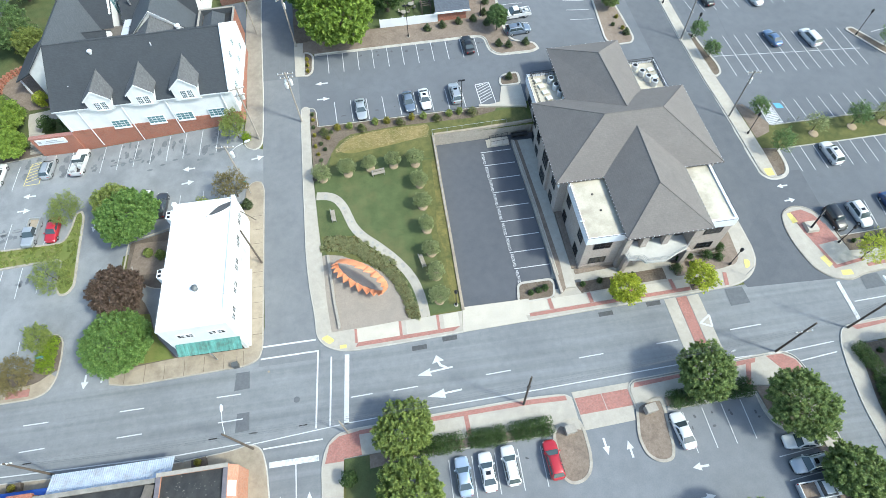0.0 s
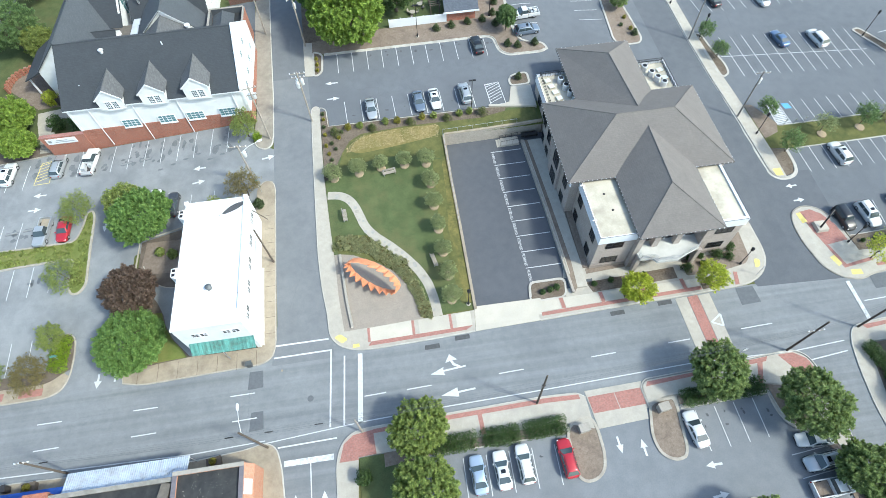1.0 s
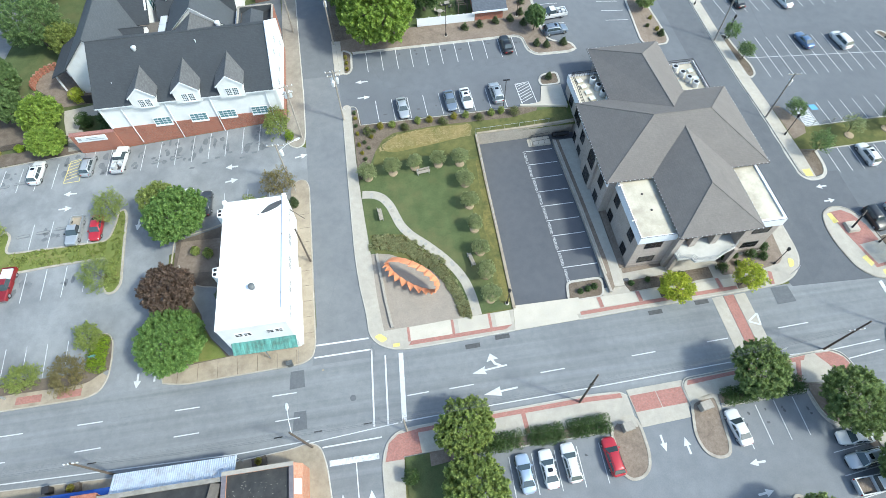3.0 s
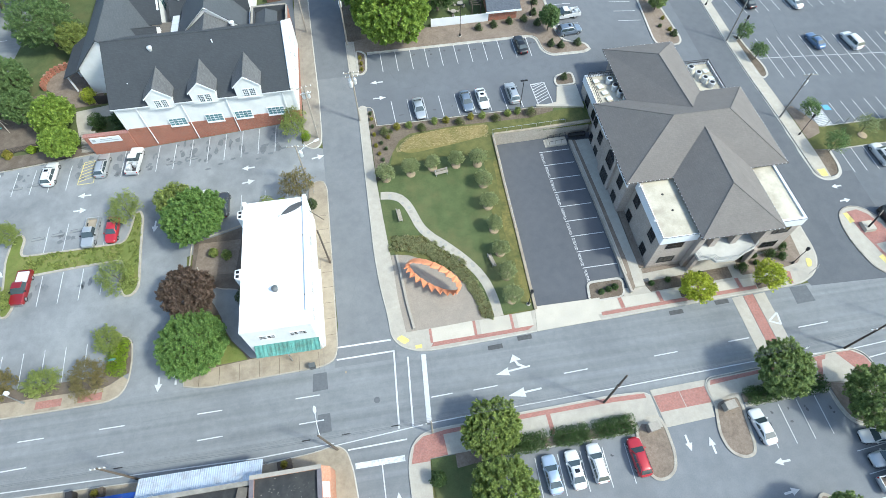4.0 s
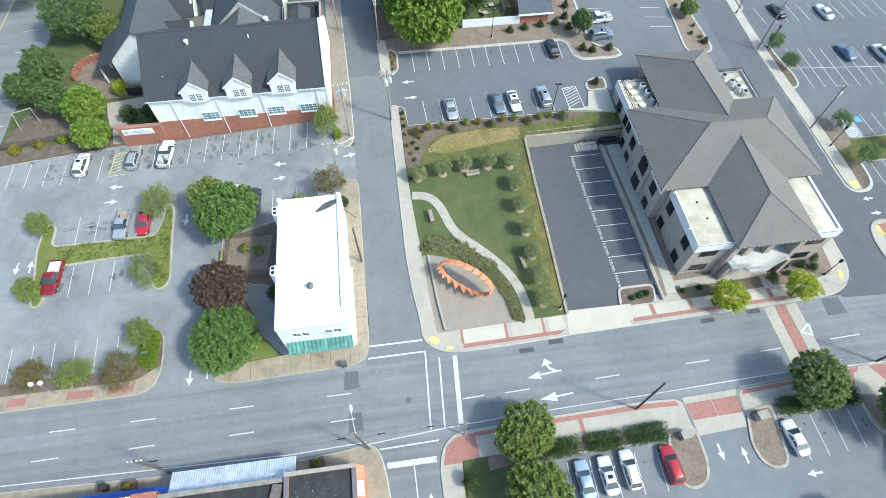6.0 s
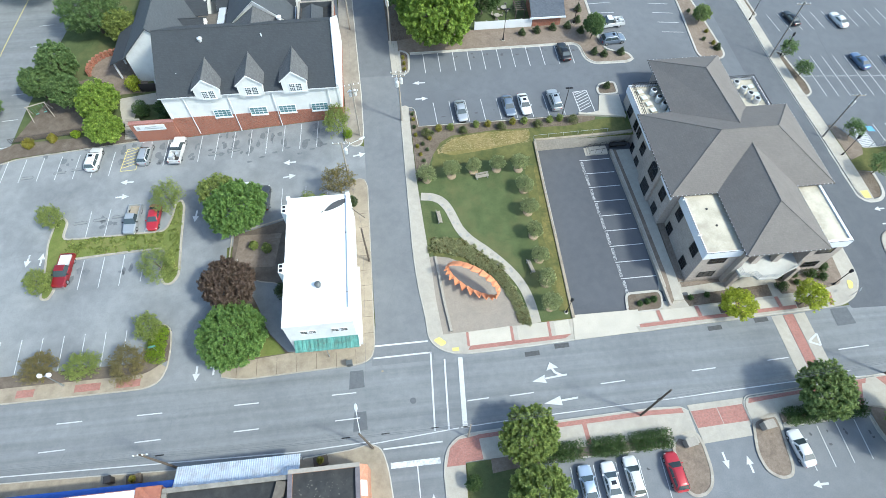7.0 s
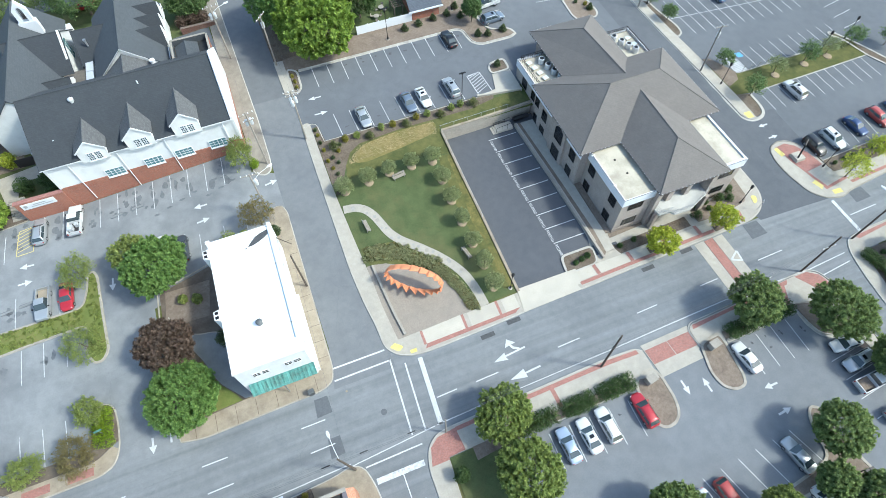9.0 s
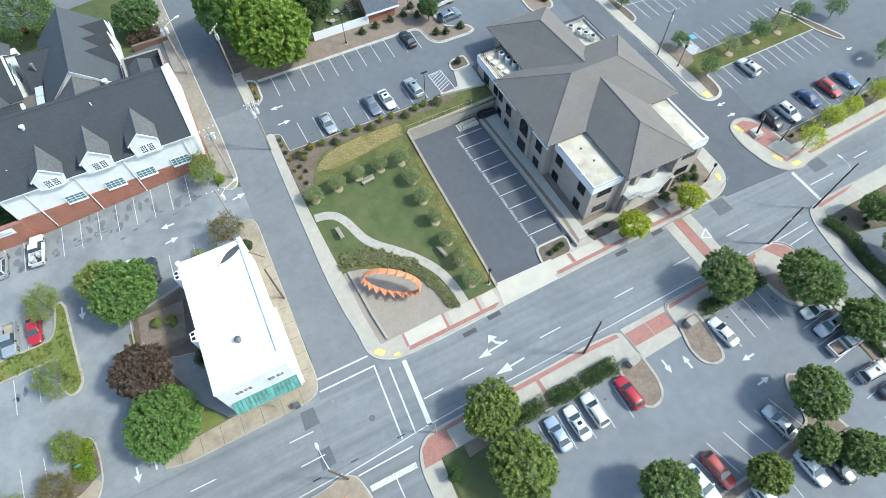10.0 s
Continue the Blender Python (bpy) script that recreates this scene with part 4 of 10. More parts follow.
draped("low_wall", [(x + 0.42, y) for x, y in wall_line[1:]] + [(x + 0.56, y) for x, y in wall_line[:0:-1]], 0.5, CONCRETE_LIGHT, 0.4, height=H_low, parent=ret)
draped("gravel_strip", [(x + 0.3, y) for x, y in wall_line] + walk_line[::-1], 0.42, MULCH_TAN, 0.4, height=H_low, label="narrow pine straw strip along the low wall", category="planting bed")
draped("pavement_office_side", walk_line + [(20.75, 60.6), (20.75, 46), (21.05, 36.3), (21.0, 33.4)], 0.35, CONCRETE, 0.4, height=H_low, label="pale concrete walk between the low wall and the office", category="pavement")
draped("planting_bed", [(20.95, 46.0), (21.05, 36.3), (22.1, 36.3), (22.1, 46.0)], 0.37, MULCH_TAN, 0.3, height=H_low, label="pine straw strip along the office wall", category="planting bed")
draped("landing_wall", [(12.9, 66.45), (20.7, 65.35), (20.7, 65.7), (12.9, 66.8)], 0.5, CONCRETE_LIGHT, 0.6, label="low pale concrete wall along the office landing", category="wall")
# low landing in the corner of the lot
steps = thing("stair", "low concrete landing with dark metal handrails", "stairs")
for k, (x0, x1) in enumerate(((13.2, 16.9), (13.6, 16.9), (14.0, 16.9))):
    bm = bmesh.new(); box(bm, x0, 60.1 + 0.02 * k, 1.2, x1 - 0.01 * k, 61.7 - 0.01 * k, 1.45 + 0.15 * k); part("tread", bm, CONCRETE_LIGHT, steps)
for y in (60.2, 61.5):
    bm = bmesh.new(); tube(bm, (13.8, y, 2.5), (16.8, y, 2.85), 0.03, seg=6)
    for k in range(4):
        tube(bm, (13.8 + 1.0 * k, y, 1.5), (13.8 + 1.0 * k, y, 2.5 + 0.117 * k), 0.025, seg=5)
    part("handrail", bm, FRAME_BLACK, steps)
pipe = thing("drain_pipe", "large dark corrugated drain pipe beside the wall", "pipe", pose(17.4, 61.4, 2.2, 0, 90, 0))
bm = bmesh.new(); lathe(bm, [(0.4 if k % 2 else 0.35, 0.1 * k) for k in range(28)], 14); part("barrel", bm, FRAME_BLACK, pipe)

# reserved bays
for k in range(9):
    y = 59.2 - k * 2.7
    line_mark((11.95 + k * 0.14, y), (16.95 + k * 0.16, y), reserved_lot, 0.12, height=H_low, h=0.03)


def writing(text, m, size, mat, parent, name="lettering", flip=False):
    cu = bpy.data.curves.new(name, "FONT")
    cu.body, cu.size, cu.extrude = text, size, 0.004
    cu.align_x, cu.align_y = "CENTER", "CENTER"
    tmp = new(name, cu)
    dg = bpy.context.evaluated_depsgraph_get()
    me = bpy.data.meshes.new_from_object(tmp.evaluated_get(dg))
    bpy.data.objects.remove(tmp)
    me.materials.clear(); me.materials.append(mat)
    ob = new(name, me)
    ob.matrix_basis = m
    ob.parent = parent
    return ob


for k in range(9):
    y = 57.85 - k * 2.7
    x = 12.2 + k * 0.14
    writing("RESERVED", pose(x, y, H_low(x, y) + 0.035, 0.0, 0, -90) @ pose(0, 0, 0, 0, 2.58, 0) @ Matrix.Diagonal((0.84, 1.05, 1, 1)), 0.56, PAINT, reserved_lot, "painted_word")

# bays of the north lot
for k in range(11):
    x = -11.6 + k * 2.645
    line_mark((x, 83.1), (x + 0.1, 78.4), north_lot)
for k in range(9):
    x = -10.9 + k * 2.68
    line_mark((x, 71.6), (x + 0.25, 66.95), north_lot)
hatch = [(13.1, 71.7), (15.5, 71.9), (15.9, 67.0), (13.4, 66.9)]
for a, b in zip(hatch, hatch[1:] + hatch[:1]):
    line_mark(a, b, north_lot, 0.12)
for k in range(8):
    y = 67.2 + k * 0.62
    line_mark((13.3, min(y + 0.2, 71.6)), (15.5 if y < 70.4 else 15.5 - (y - 70.4) * 1.1, min(y + 1.3, 71.7)), north_lot, 0.12)
for y, hd in ((76.2, 180), (72.6, 0)):
    arrow_mark(-12.9 + (0 if hd else 0.2), y, hd, north_lot, 2.2)
for k in range(8):
    y = 86 + k * 2.7
    line_mark((33.6 - 0.1 * k, y), (38.2 - 0.25 * k, y + 0.1), north_lot)
    line_mark((20.9, y - 0.6), (25.4, y - 0.5), north_lot)

drips = random.Random(9)
for k in range(30):
    x, y = (-5.6 + 2.645 * (k % 11), 82.1) if k < 22 else (-9.5 + 2.68 * (k % 8), 69.0)
    x, y, r1, r2 = x + drips.uniform(-0.6, 0.6), y + drips.uniform(-0.7, 0.6), drips.uniform(0.15, 0.45), drips.uniform(0.08, 0.25)
    flat_mark("oil_stain", [(x + r1 * math.cos(a) * drips.uniform(0.6, 1.2), y + r2 * math.sin(a) * drips.uniform(0.6, 1.2)) for a in (0, 0.8, 1.6, 2.4, 3.2, 4.0, 4.8, 5.6)], north_lot, DRIP, 0.05)
for k in range(16):
    x, y = (30.2 + 2.7 * (k % 4), 13.4) if k < 8 else (-2.0 + 2.9 * (k % 5), 12.6)
    x, y, r1, r2 = x + drips.uniform(-0.5, 0.5), y + drips.uniform(-1.0, 1.0), drips.uniform(0.1, 0.3), drips.uniform(0.1, 0.4)
    flat_mark("oil_stain", [(x + r1 * math.cos(a) * drips.uniform(0.6, 1.2), y + r2 * math.sin(a) * drips.uniform(0.6, 1.2)) for a in (0, 0.8, 1.6, 2.4, 3.2, 4.0, 4.8, 5.6)], south_lot, DRIP, 0.045)

# bays of the east lot
for k in range(13):
    x = 59.3 + k * 2.16
    if k < 12:
        line_mark((x - 0.1, 79.8 - 0.16 * k), (x + 0.35, 69.2 - 0.1 * k), east_lot)
line_mark((57.6, 74.6), (84.2, 72.2), east_lot, 0.12)
for k in range(10):
    line_mark((64.6 + 2.2 * k, 62.2), (65.0 + 2.2 * k, 57.4), east_lot)
for k in range(12):
    line_mark((61.1 + 2.1 * k, 52.4), (61.3 + 2.1 * k, 47.55), east_lot)
for k in range(11):
    x = 61.5 + 2.1 * k
    if k != 1:
        line_mark((x, 40.8 + 0.07 * k), (x - 0.3, 36.3 + 0.07 * k), east_lot)
for k in range(12):
    line_mark((58 + 2.3 * k, 92), (58.6 + 2.3 * k, 87), east_lot)
for k in range(6):
    line_mark((87 + 0.3 * k, 60 + 3.2 * k), (91.5 + 0.3 * k, 60.8 + 3.2 * k), east_lot)
for k in range(13):
    line_mark((60.35, 57.3 + 0.36 * k), (62.6 - 0.03 * k, 57.5 + 0.36 * k), east_lot, 0.27, PAINT_WORN, "aisle_stripe")
line_mark((60.3, 57.5), (60.3, 62.2), east_lot, 0.12)
line_mark((62.75, 57.5), (62.4, 62.3), east_lot, 0.12)
flat_mark("access_symbol", [(62.9, 61.9), (64.1, 61.8), (64.3, 60.6), (63.1, 60.7)], east_lot, PAINT_BLUE)
for y, hd in ((45.4, 180), (42.7, 0)):
    arrow_mark(56.9, y, hd, east_lot, 1.7, head=0.45)
for x, y, hd in ((87.6, 45.6, 180), (87.2, 42.8, 0)):
    arrow_mark(x, y, hd, east_lot, 1.5, head=0.4)

# bays of the west lot
for k in range(20):
    x = -82 + k * 2.72
    if not (-62.4 < x < -58.2):
        top = 69.4 if x > -58 else 67.4 + 0.02 * (x + 74)
        line_mark((x + 0.3, top), (x, 64.2 if x > -58 else 62.9), west_lot, mat=PAINT_WORN if k % 3 else PAINT)
for x0, x1, y0, y1 in ((-64.3, -64.4, 56.5, 51.6), (-61.5, -61.7, 56.6, 51.7), (-55.7, -55.9, 56.4, 52.1), (-63.8, -63.9, 48.2, 43.5), (-61.0, -61.1, 48.4, 43.5), (-58.2, -58.3, 48.5, 43.6), (-55.3, -55.4, 47.6, 44.0), (-58.6, -58.8, 56.6, 51.9), (-35.6, -35.8, 57.2, 53.5), (-32.0, -32.2, 57.2, 53.0), (-28.6, -28.8, 57.2, 53.4)):
    line_mark((x0, y0), (x1, y1), west_lot, mat=PAINT_WORN)
for k in range(12):
    x = -86.0 + k * 2.72
    line_mark((x, 36.8), (x + 0.1, 32.1), west_lot, mat=PAINT_WORN)
zone = [(-60.8, 67.9), (-58.8, 68.2), (-58.9, 63.7), (-61.3, 63.6)]
for a, b in zip(zone, zone[1:] + zone[:1]):
    line_mark(a, b, west_lot, 0.1, PAINT_YELLOW)
for k in range(6):
    line_mark((-61.1, 64.2 + 0.62 * k), (-58.95, 64.9 + 0.62 * k), west_lot, 0.1, PAINT_YELLOW)
for x, y, hd in ((-59.9, 61.4, 178), (-60.2, 58.7, 0), (-34.6, 61.9, 178), (-34.6, 59.3, 5), (-23.6, 62.0, 10), (-48.6, 54.0, 265), (-46.2, 29.8, 268), (-44.0, 30.4, 90), (-71.8, 48.8, 265), (-69.9, 48.9, 88)):
    arrow_mark(x, y, hd, west_lot, 2.0, PAINT_WORN if x < -60 else None, 0.5)
rng = random.Random(4)
for k in range(90):
    x, y = rng.choice([rng.uniform(-56, -28), rng.uniform(-74, -28)]), rng.uniform(64.6, 68.9)
    if k > 74:
        x, y = rng.uniform(-66, -55), rng.choice([54.2, 46.0]) + rng.uniform(-0.8, 0.8)
    r1, r2 = rng.uniform(0.2, 0.6), rng.uniform(0.2, 0.9)
    flat_mark("oil_stain", [(x + r1 * math.cos(a) * rng.uniform(0.5, 1.25), y + r2 * math.sin(a) * rng.uniform(0.5, 1.25)) for a in (0, 0.7, 1.4, 2.1, 2.8, 3.5, 4.2, 4.9, 5.6)], west_lot, STAIN, 0.05)
for k in range(7):
    x = -41 + k * 2.0
    flat_mark("oil_stain", [(x + 0.5 * math.cos(a), 63 + 0.6 * k % 2 + 0.2 * math.sin(a)) for a in (0, 1, 2, 3, 4, 5)], west_lot, STAIN, 0.05)

# bays of the south lot
for k in range(5):
    line_mark((-0.1 + 2.8 * k, 13.25), (-0.15 + 2.8 * k, 8.6), south_lot)
for k in range(4):
    line_mark((29.4 + 2.53 * k, 14.6 + 0.15 * k), (29.5 + 2.5 * k, 9.7 + 0.18 * k), south_lot)
for k in range(6):
    line_mark((38.7, 7.9 - 2.65 * k), (43.4, 8.3 - 2.6 * k), south_lot)
for k in range(8):
    line_mark((9.2 + 2.63 * k, 1.6 + 0.17 * k), (11.0 + 2.7 * k - 0.8, -2.6 + 0.1 * k), south_lot)
for k in range(7):
    line_mark((12 + 2.7 * k, -3.4), (12.2 + 2.7 * k, -8.0), south_lot)
for x, y, hd in ((18.9, 12.0, -88), (21.7, 11.3, 92), (29.2, 8.2, 180), (28.7, 4.9, 5)):
    arrow_mark(x, y, hd, south_lot, 2.0, head=0.45)


# ---- further pavements, islands and beds ----
def island(poly, mat, label, kerb_mat=None, h=0.12, gutter=0.0, closed=True, ease=1.0):
    """A raised bed with its own broad kerb; the outline runs clockwise."""
    line = rounded(poly, ease)
    bed = draped("island_bed", offset_line(line + line[:1], -0.2)[:-1], h, mat, 0.05, label=label, category="traffic island")
    kerb(line + line[:1], bed, kerb_mat, gutter, width=-0.3)
    return bed


# block round the white building
yard = draped("yard", [(-43.2, 30.6), (-34, 31.3), (-34, 52.0), (-37, 51.2), (-42.6, 50.0)], 0.06, SOIL, label="shaded bare soil yard beside the white building", category="yard")
draped("patio_slab", [(-33.2, 31.3), (-33.2, 41.0), (-35.5, 41.2), (-36.6, 41.7), (-38.5, 42.0), (-40.2, 43.0), (-41.2, 42.2), (-39.4, 39.9), (-38.3, 37.7), (-37.9, 36.2), (-36.8, 34.2), (-35.2, 32.4), (-34.4, 31.5)], 0.1, ASPHALT_WEST, 0.06, parent=yard)
patio_edge = rounded([(-33.3, 41.0), (-35.5, 41.2), (-36.6, 41.7), (-38.5, 42.0), (-40.4, 43.1), (-41.4, 44.2), (-41.9, 46.0)], 0.8, 4, 360, False)
for a, b in zip(patio_edge, patio_edge[1:]):
    line_mark(a, b, yard, 0.16, KERB_OLD, "edging", h=0.175)
draped("grass_patch", [(-41.8, 31.0), (-34.7, 31.35), (-35.4, 32.4), (-36.95, 34.2), (-38.05, 36.2), (-38.6, 38.2), (-41.0, 38.5)], 0.11, GRASS_BANK, parent=yard)
draped("bed_strip", [(-42.4, 44.6), (-36.5, 44.2), (-35.6, 49.5), (-41.8, 49.8)], 0.1, MULCH_TAN, parent=yard)
pave_white = draped("pavement_corner", [(-43.2, 30.6), (-42.9, 28.95), (-40.3, 28.4), (-30, 28.7), (-25.0, 28.85), (-23.4, 29.5), (-22.85, 31.2), (-22.75, 40), (-22.6, 56.2), (-23.0, 57.4), (-24.2, 57.6), (-25.3, 56.5), (-25.8, 51.0), (-24.9, 50.7), (-24.9, 31.4), (-33, 31.4)], 0.15, CONCRETE_OLD, 0.2, label="stained tan concrete sidewalk round the white building", category="pavement")
kerb([(-43.3, 30.6), (-42.95, 28.9), (-40.3, 28.3), (-30, 28.6), (-25.0, 28.75), (-23.3, 29.4), (-22.75, 31.2), (-22.65, 40), (-22.5, 56.2), (-22.95, 57.5), (-24.2, 57.7), (-25.4, 56.6)], pave_white, KERB_OLD)
for k in range(7):
    line_mark((-41 + 2.6 * k, 28.6), (-41 + 2.6 * k, 30.9), pave_white, 0.05, SOIL, "joint", h=0.156)
for k in range(9):
    line_mark((-24.2, 33 + 2.3 * k), (-22.85, 33 + 2.3 * k), pave_white, 0.05, SOIL, "joint", h=0.156)
yard_kerb = thing("yard_kerb", "low old kerb between yard and parking lot", "kerb", kind="structure")
kerb([(-43.4, 30.5), (-43.3, 40), (-42.8, 50.2), (-37, 51.4), (-34, 52.2)], yard_kerb, KERB_OLD)

# pavement beside the church
pave_church = draped("pavement_church", [(-25.9, 66.0), (-25.4, 64.2), (-24.0, 63.6), (-23.0, 64.3), (-22.75, 66), (-22.8, 74), (-23.2, 85), (-23.6, 97), (-24.8, 130), (-26.8, 130), (-26.2, 91), (-25.5, 71)], 0.15, CONCRETE_SHADED, 0.2, label="tan concrete sidewalk between church and side street", category="pavement")
kerb([(-25.8, 65), (-25.3, 64.05), (-24.0, 63.45), (-22.95, 64.2), (-22.65, 66), (-22.7, 74), (-23.1, 85), (-23.5, 97), (-24.7, 130)], pave_church, KERB)
draped("church_yard", [(-120, 69.8), (-25.4, 69.8), (-26.4, 92), (-27, 130), (-120, 130)], 0.02, GRASS, label="shaded grass round the church", category="lawn")
draped("church_court", [(-33.4, 84.0), (-26.0, 84.0), (-26.3, 95), (-26.6, 100.5), (-33.4, 100.5)], 0.06, ASPHALT_DRIVE, label="dark paved court behind the church", category="courtyard")

# east side of the side street
pave_ne = draped("pavement_street_north", [(-17.3, 78.5), (-15.9, 78.4), (-15.9, 86.6), (-17.5, 86.8)], 0.15, CONCRETE, 0.2, label="pale concrete sidewalk beside the shrub strip", category="pavement")
island([(-15.9, 78.3), (-15.0, 78.3), (-14.2, 79.2), (-14.0, 83.5), (-15.9, 84.5)][::-1], MULCH, "brown mulch strip with golden shrubs")
bank = draped("mulch_bank", [(-15.9, 86.8), (-15.9, 84.0), (-13.9, 83.5), (15.8, 83.5), (16.9, 82.6), (17.3, 79.4), (18.6, 78.3), (24.3, 78.2), (25.5, 78.9), (25.0, 80.0), (21.2, 81.0), (20.4, 84), (20.4, 120), (15.5, 120), (15.2, 90.4), (9.4, 88.3), (-4, 88.3)], 0.13, MULCH_TAN, 0.05, label="pine straw bank with clipped evergreens", category="planting bed")
kerb([(-13.9, 83.4), (15.8, 83.4), (16.8, 82.6), (17.2, 79.4), (18.5, 78.15), (24.3, 78.05), (25.6, 78.8), (25.2, 80.1), (21.3, 81.2), (20.6, 84), (20.6, 120)], bank, gutter=0.35)
draped("rough_lawn", [(-16.4, 87.6), (-4, 88.5), (9.4, 88.5), (15.2, 90.6), (15.5, 130), (-19, 130)], 0.04, GRASS, label="rough lawn behind the white fence", category="lawn")
draped("rough_lawn", [(14.2, 89.8), (15.3, 90.6), (15.5, 120), (11, 120), (11, 93)], 0.08, GRASS_BANK, label="sunny lawn beside the brick garage", category="lawn")
island([(38.6, 80.3), (39.6, 78.6), (43.6, 79.2), (44.4, 80.6), (44.2, 84), (42.8, 100), (40.6, 112), (39.0, 112), (39.6, 96)][::-1], MULCH_TAN, "mulch island with small shrubs", gutter=0.3)
bed_kerbs = thing("lot_kerb", "pale concrete kerb round the north lot", "kerb", kind="structure")
kerb([(-16.3, 70.9), *arc(-15.0, 69.9, 1.05, 150, 0, 5), (-13.75, 66.7), (16.4, 66.6)][::-1], bed_kerbs, gutter=0.0)
walk_n = draped("pavement_office_north", [(13.4, 66.5), (20.8, 66.0), (20.8, 70.5), (17.4, 70.5), (16.5, 67.2)], 0.16, CONCRETE_LIGHT, 0.2, label="pale concrete landing at the office side door", category="pavement")
island([(17.4, 70.6), (17.2, 72.0), (18.0, 73.2), (20.9, 73.6), (20.9, 70.6)], MULCH, "small mulch bed beside the office")

# strips and islands of the east lot
pave_e = draped("pavement_drive", [(53.2, 125), (53.2, 80), (53.7, 68), (54.4, 60), (54.9, 50.5), (55.0, 48.4), (56.0, 47.3), (57.0, 47.3), (57.0, 52), (56.4, 62), (55.8, 70), (55.2, 82), (54.8, 125)], 0.15, CONCRETE, 0.2, label="long pale concrete sidewalk beside the drive", category="pavement")
kerb([(53.05, 125), (53.05, 80), (53.5, 68), (54.2, 60), (54.7, 50.5), (54.75, 48.2), (55.9, 47.0), (57.8, 47.1), (58.9, 47.9), (59.3, 49.4), (59.3, 52.4)], pave_e, gutter=0.4)
flat_mark("tactile_pad", [(55.5, 47.5), (56.7, 47.5), (56.7, 48.9), (55.4, 48.9)], pave_e, PAINT_YELLOW, 0.165)
draped("island_bed", [(57.0, 47.4), (58.4, 47.7), (59.1, 49.4), (59.2, 52.3), (57.0, 53.0)], 0.12, MULCH, 0.05, label="brown mulch island tip beside the drive", category="traffic island")
median = draped("median_lawn", [(57.0, 53.0), (60, 52.4), (85.5, 52.7), (86.0, 57.2), (60.6, 57.2), (59.6, 58.0), (57.6, 61.5), (56.4, 61.8)], 0.12, GRASS_OLIVE, 0.05, label="grass median with young trees", category="lawn")
kerb([(59.3, 52.3), (72, 52.35), (85.6, 52.55)], median)
kerb([(60.4, 57.4), (72, 57.5), (86, 57.4)][::-1], median)
draped("mulch_strip", [(56.5, 62.6), (57.8, 62.4), (60.3, 57.8), (59.6, 56.0), (57.0, 55.0)], 0.14, MULCH_TAN, 0.04, label="pine straw corner of the median", category="planting bed")
island([(85.6, 57.4), (84.2, 59.8), (83.2, 60.4), (82.8, 59.6), (84.4, 57.4), (85.7, 52.4), (87.6, 48.6), (88.9, 47.7), (89.3, 48.9), (87.2, 54)][::-1], MULCH, "narrow mulch island at the end of the median")
island([(54.8, 81.6), (56.3, 81.3), (56.6, 78), (57.6, 72.4), (57.3, 70.2), (55.9, 69.4), (55.2, 70.5)], MULCH, "mulch island with two young trees", gutter=0.25)
island([(53.8, 92.0), (55.0, 91.2), (56.0, 92.0), (55.6, 106), (53.8, 106)][::-1], MULCH, "mulch island beside the drive")
island([(84.0, 77.6), (85.6, 78.0), (89.6, 70.8), (90.4, 69.0), (89.0, 68.6), (87.4, 70.4)], MULCH, "slanting mulch island in the east lot", gutter=0.2)
corner_e = draped("pavement_sign_island", rounded([(54.0, 38.0), (54.2, 35), (55.2, 31.2), (57.0, 29.4), (59.4, 28.7), (61.4, 29.4), (70, 30.2), (100, 31.9), (100, 34.9), (70, 33.0), (61.2, 33.0), (60.6, 38.6), (58.6, 41.0), (56.6, 41.6), (54.6, 40.6)], 1.6), 0.15, CONCRETE, 0.2, label="pale concrete corner island with a brick inset", category="pavement")
kerb([(100, 31.7), (70, 30.0), (61.4, 29.2), (59.4, 28.5), (56.9, 29.2), (55.0, 31.1), (54.0, 35), (53.8, 38.2), (54.5, 40.8), (56.6, 41.8), (58.7, 41.2), (60.8, 38.7), (61.3, 35.4)][::-1], corner_e, KERB_OLD, gutter=0.0)
draped("brick_inset", [(55.7, 40.6), (57.6, 40.8), (58.9, 39.8), (60.0, 37.8), (60.6, 35.0), (57.0, 34.6), (56.3, 37)], 0.166, BRICK_PAVE, 0.03, parent=corner_e)
draped("brick_band", [(57.0, 34.6), (57.4, 34.6), (58.4, 31.2), (62.5, 31.8), (62.5, 31.3), (57.9, 30.7)], 0.167, BRICK_PAVE, 0.03, parent=corner_e)
draped("brick_band", [(62.6, 30.3), (100, 32.1), (100, 32.6), (62.6, 30.8)], 0.167, BRICK_PAVE, 0.03, parent=corner_e)
for poly in ([(55.2, 40.4), (55.9, 40.5), (56.3, 38.8), (55.4, 38.6)], [(56.6, 32.6), (57.4, 32.9), (57.9, 31.4), (57.2, 31.0)], [(58.4, 29.5), (60.0, 29.4), (60.0, 30.2), (58.5, 30.3)]):
    flat_mark("tactile_pad", poly, corner_e, PAINT_YELLOW, 0.168)
draped("shrub_strip", [(61.3, 33.1), (70, 33.1), (100, 35.0), (100, 36.6), (84, 36.4), (61.1, 35.6)], 0.16, MULCH, 0.05, label="mulch strip with low shrubs along the east lot", category="planting bed")
kerb([(61.2, 35.7), (84, 36.5), (100, 36.7)][::-1], corner_e)

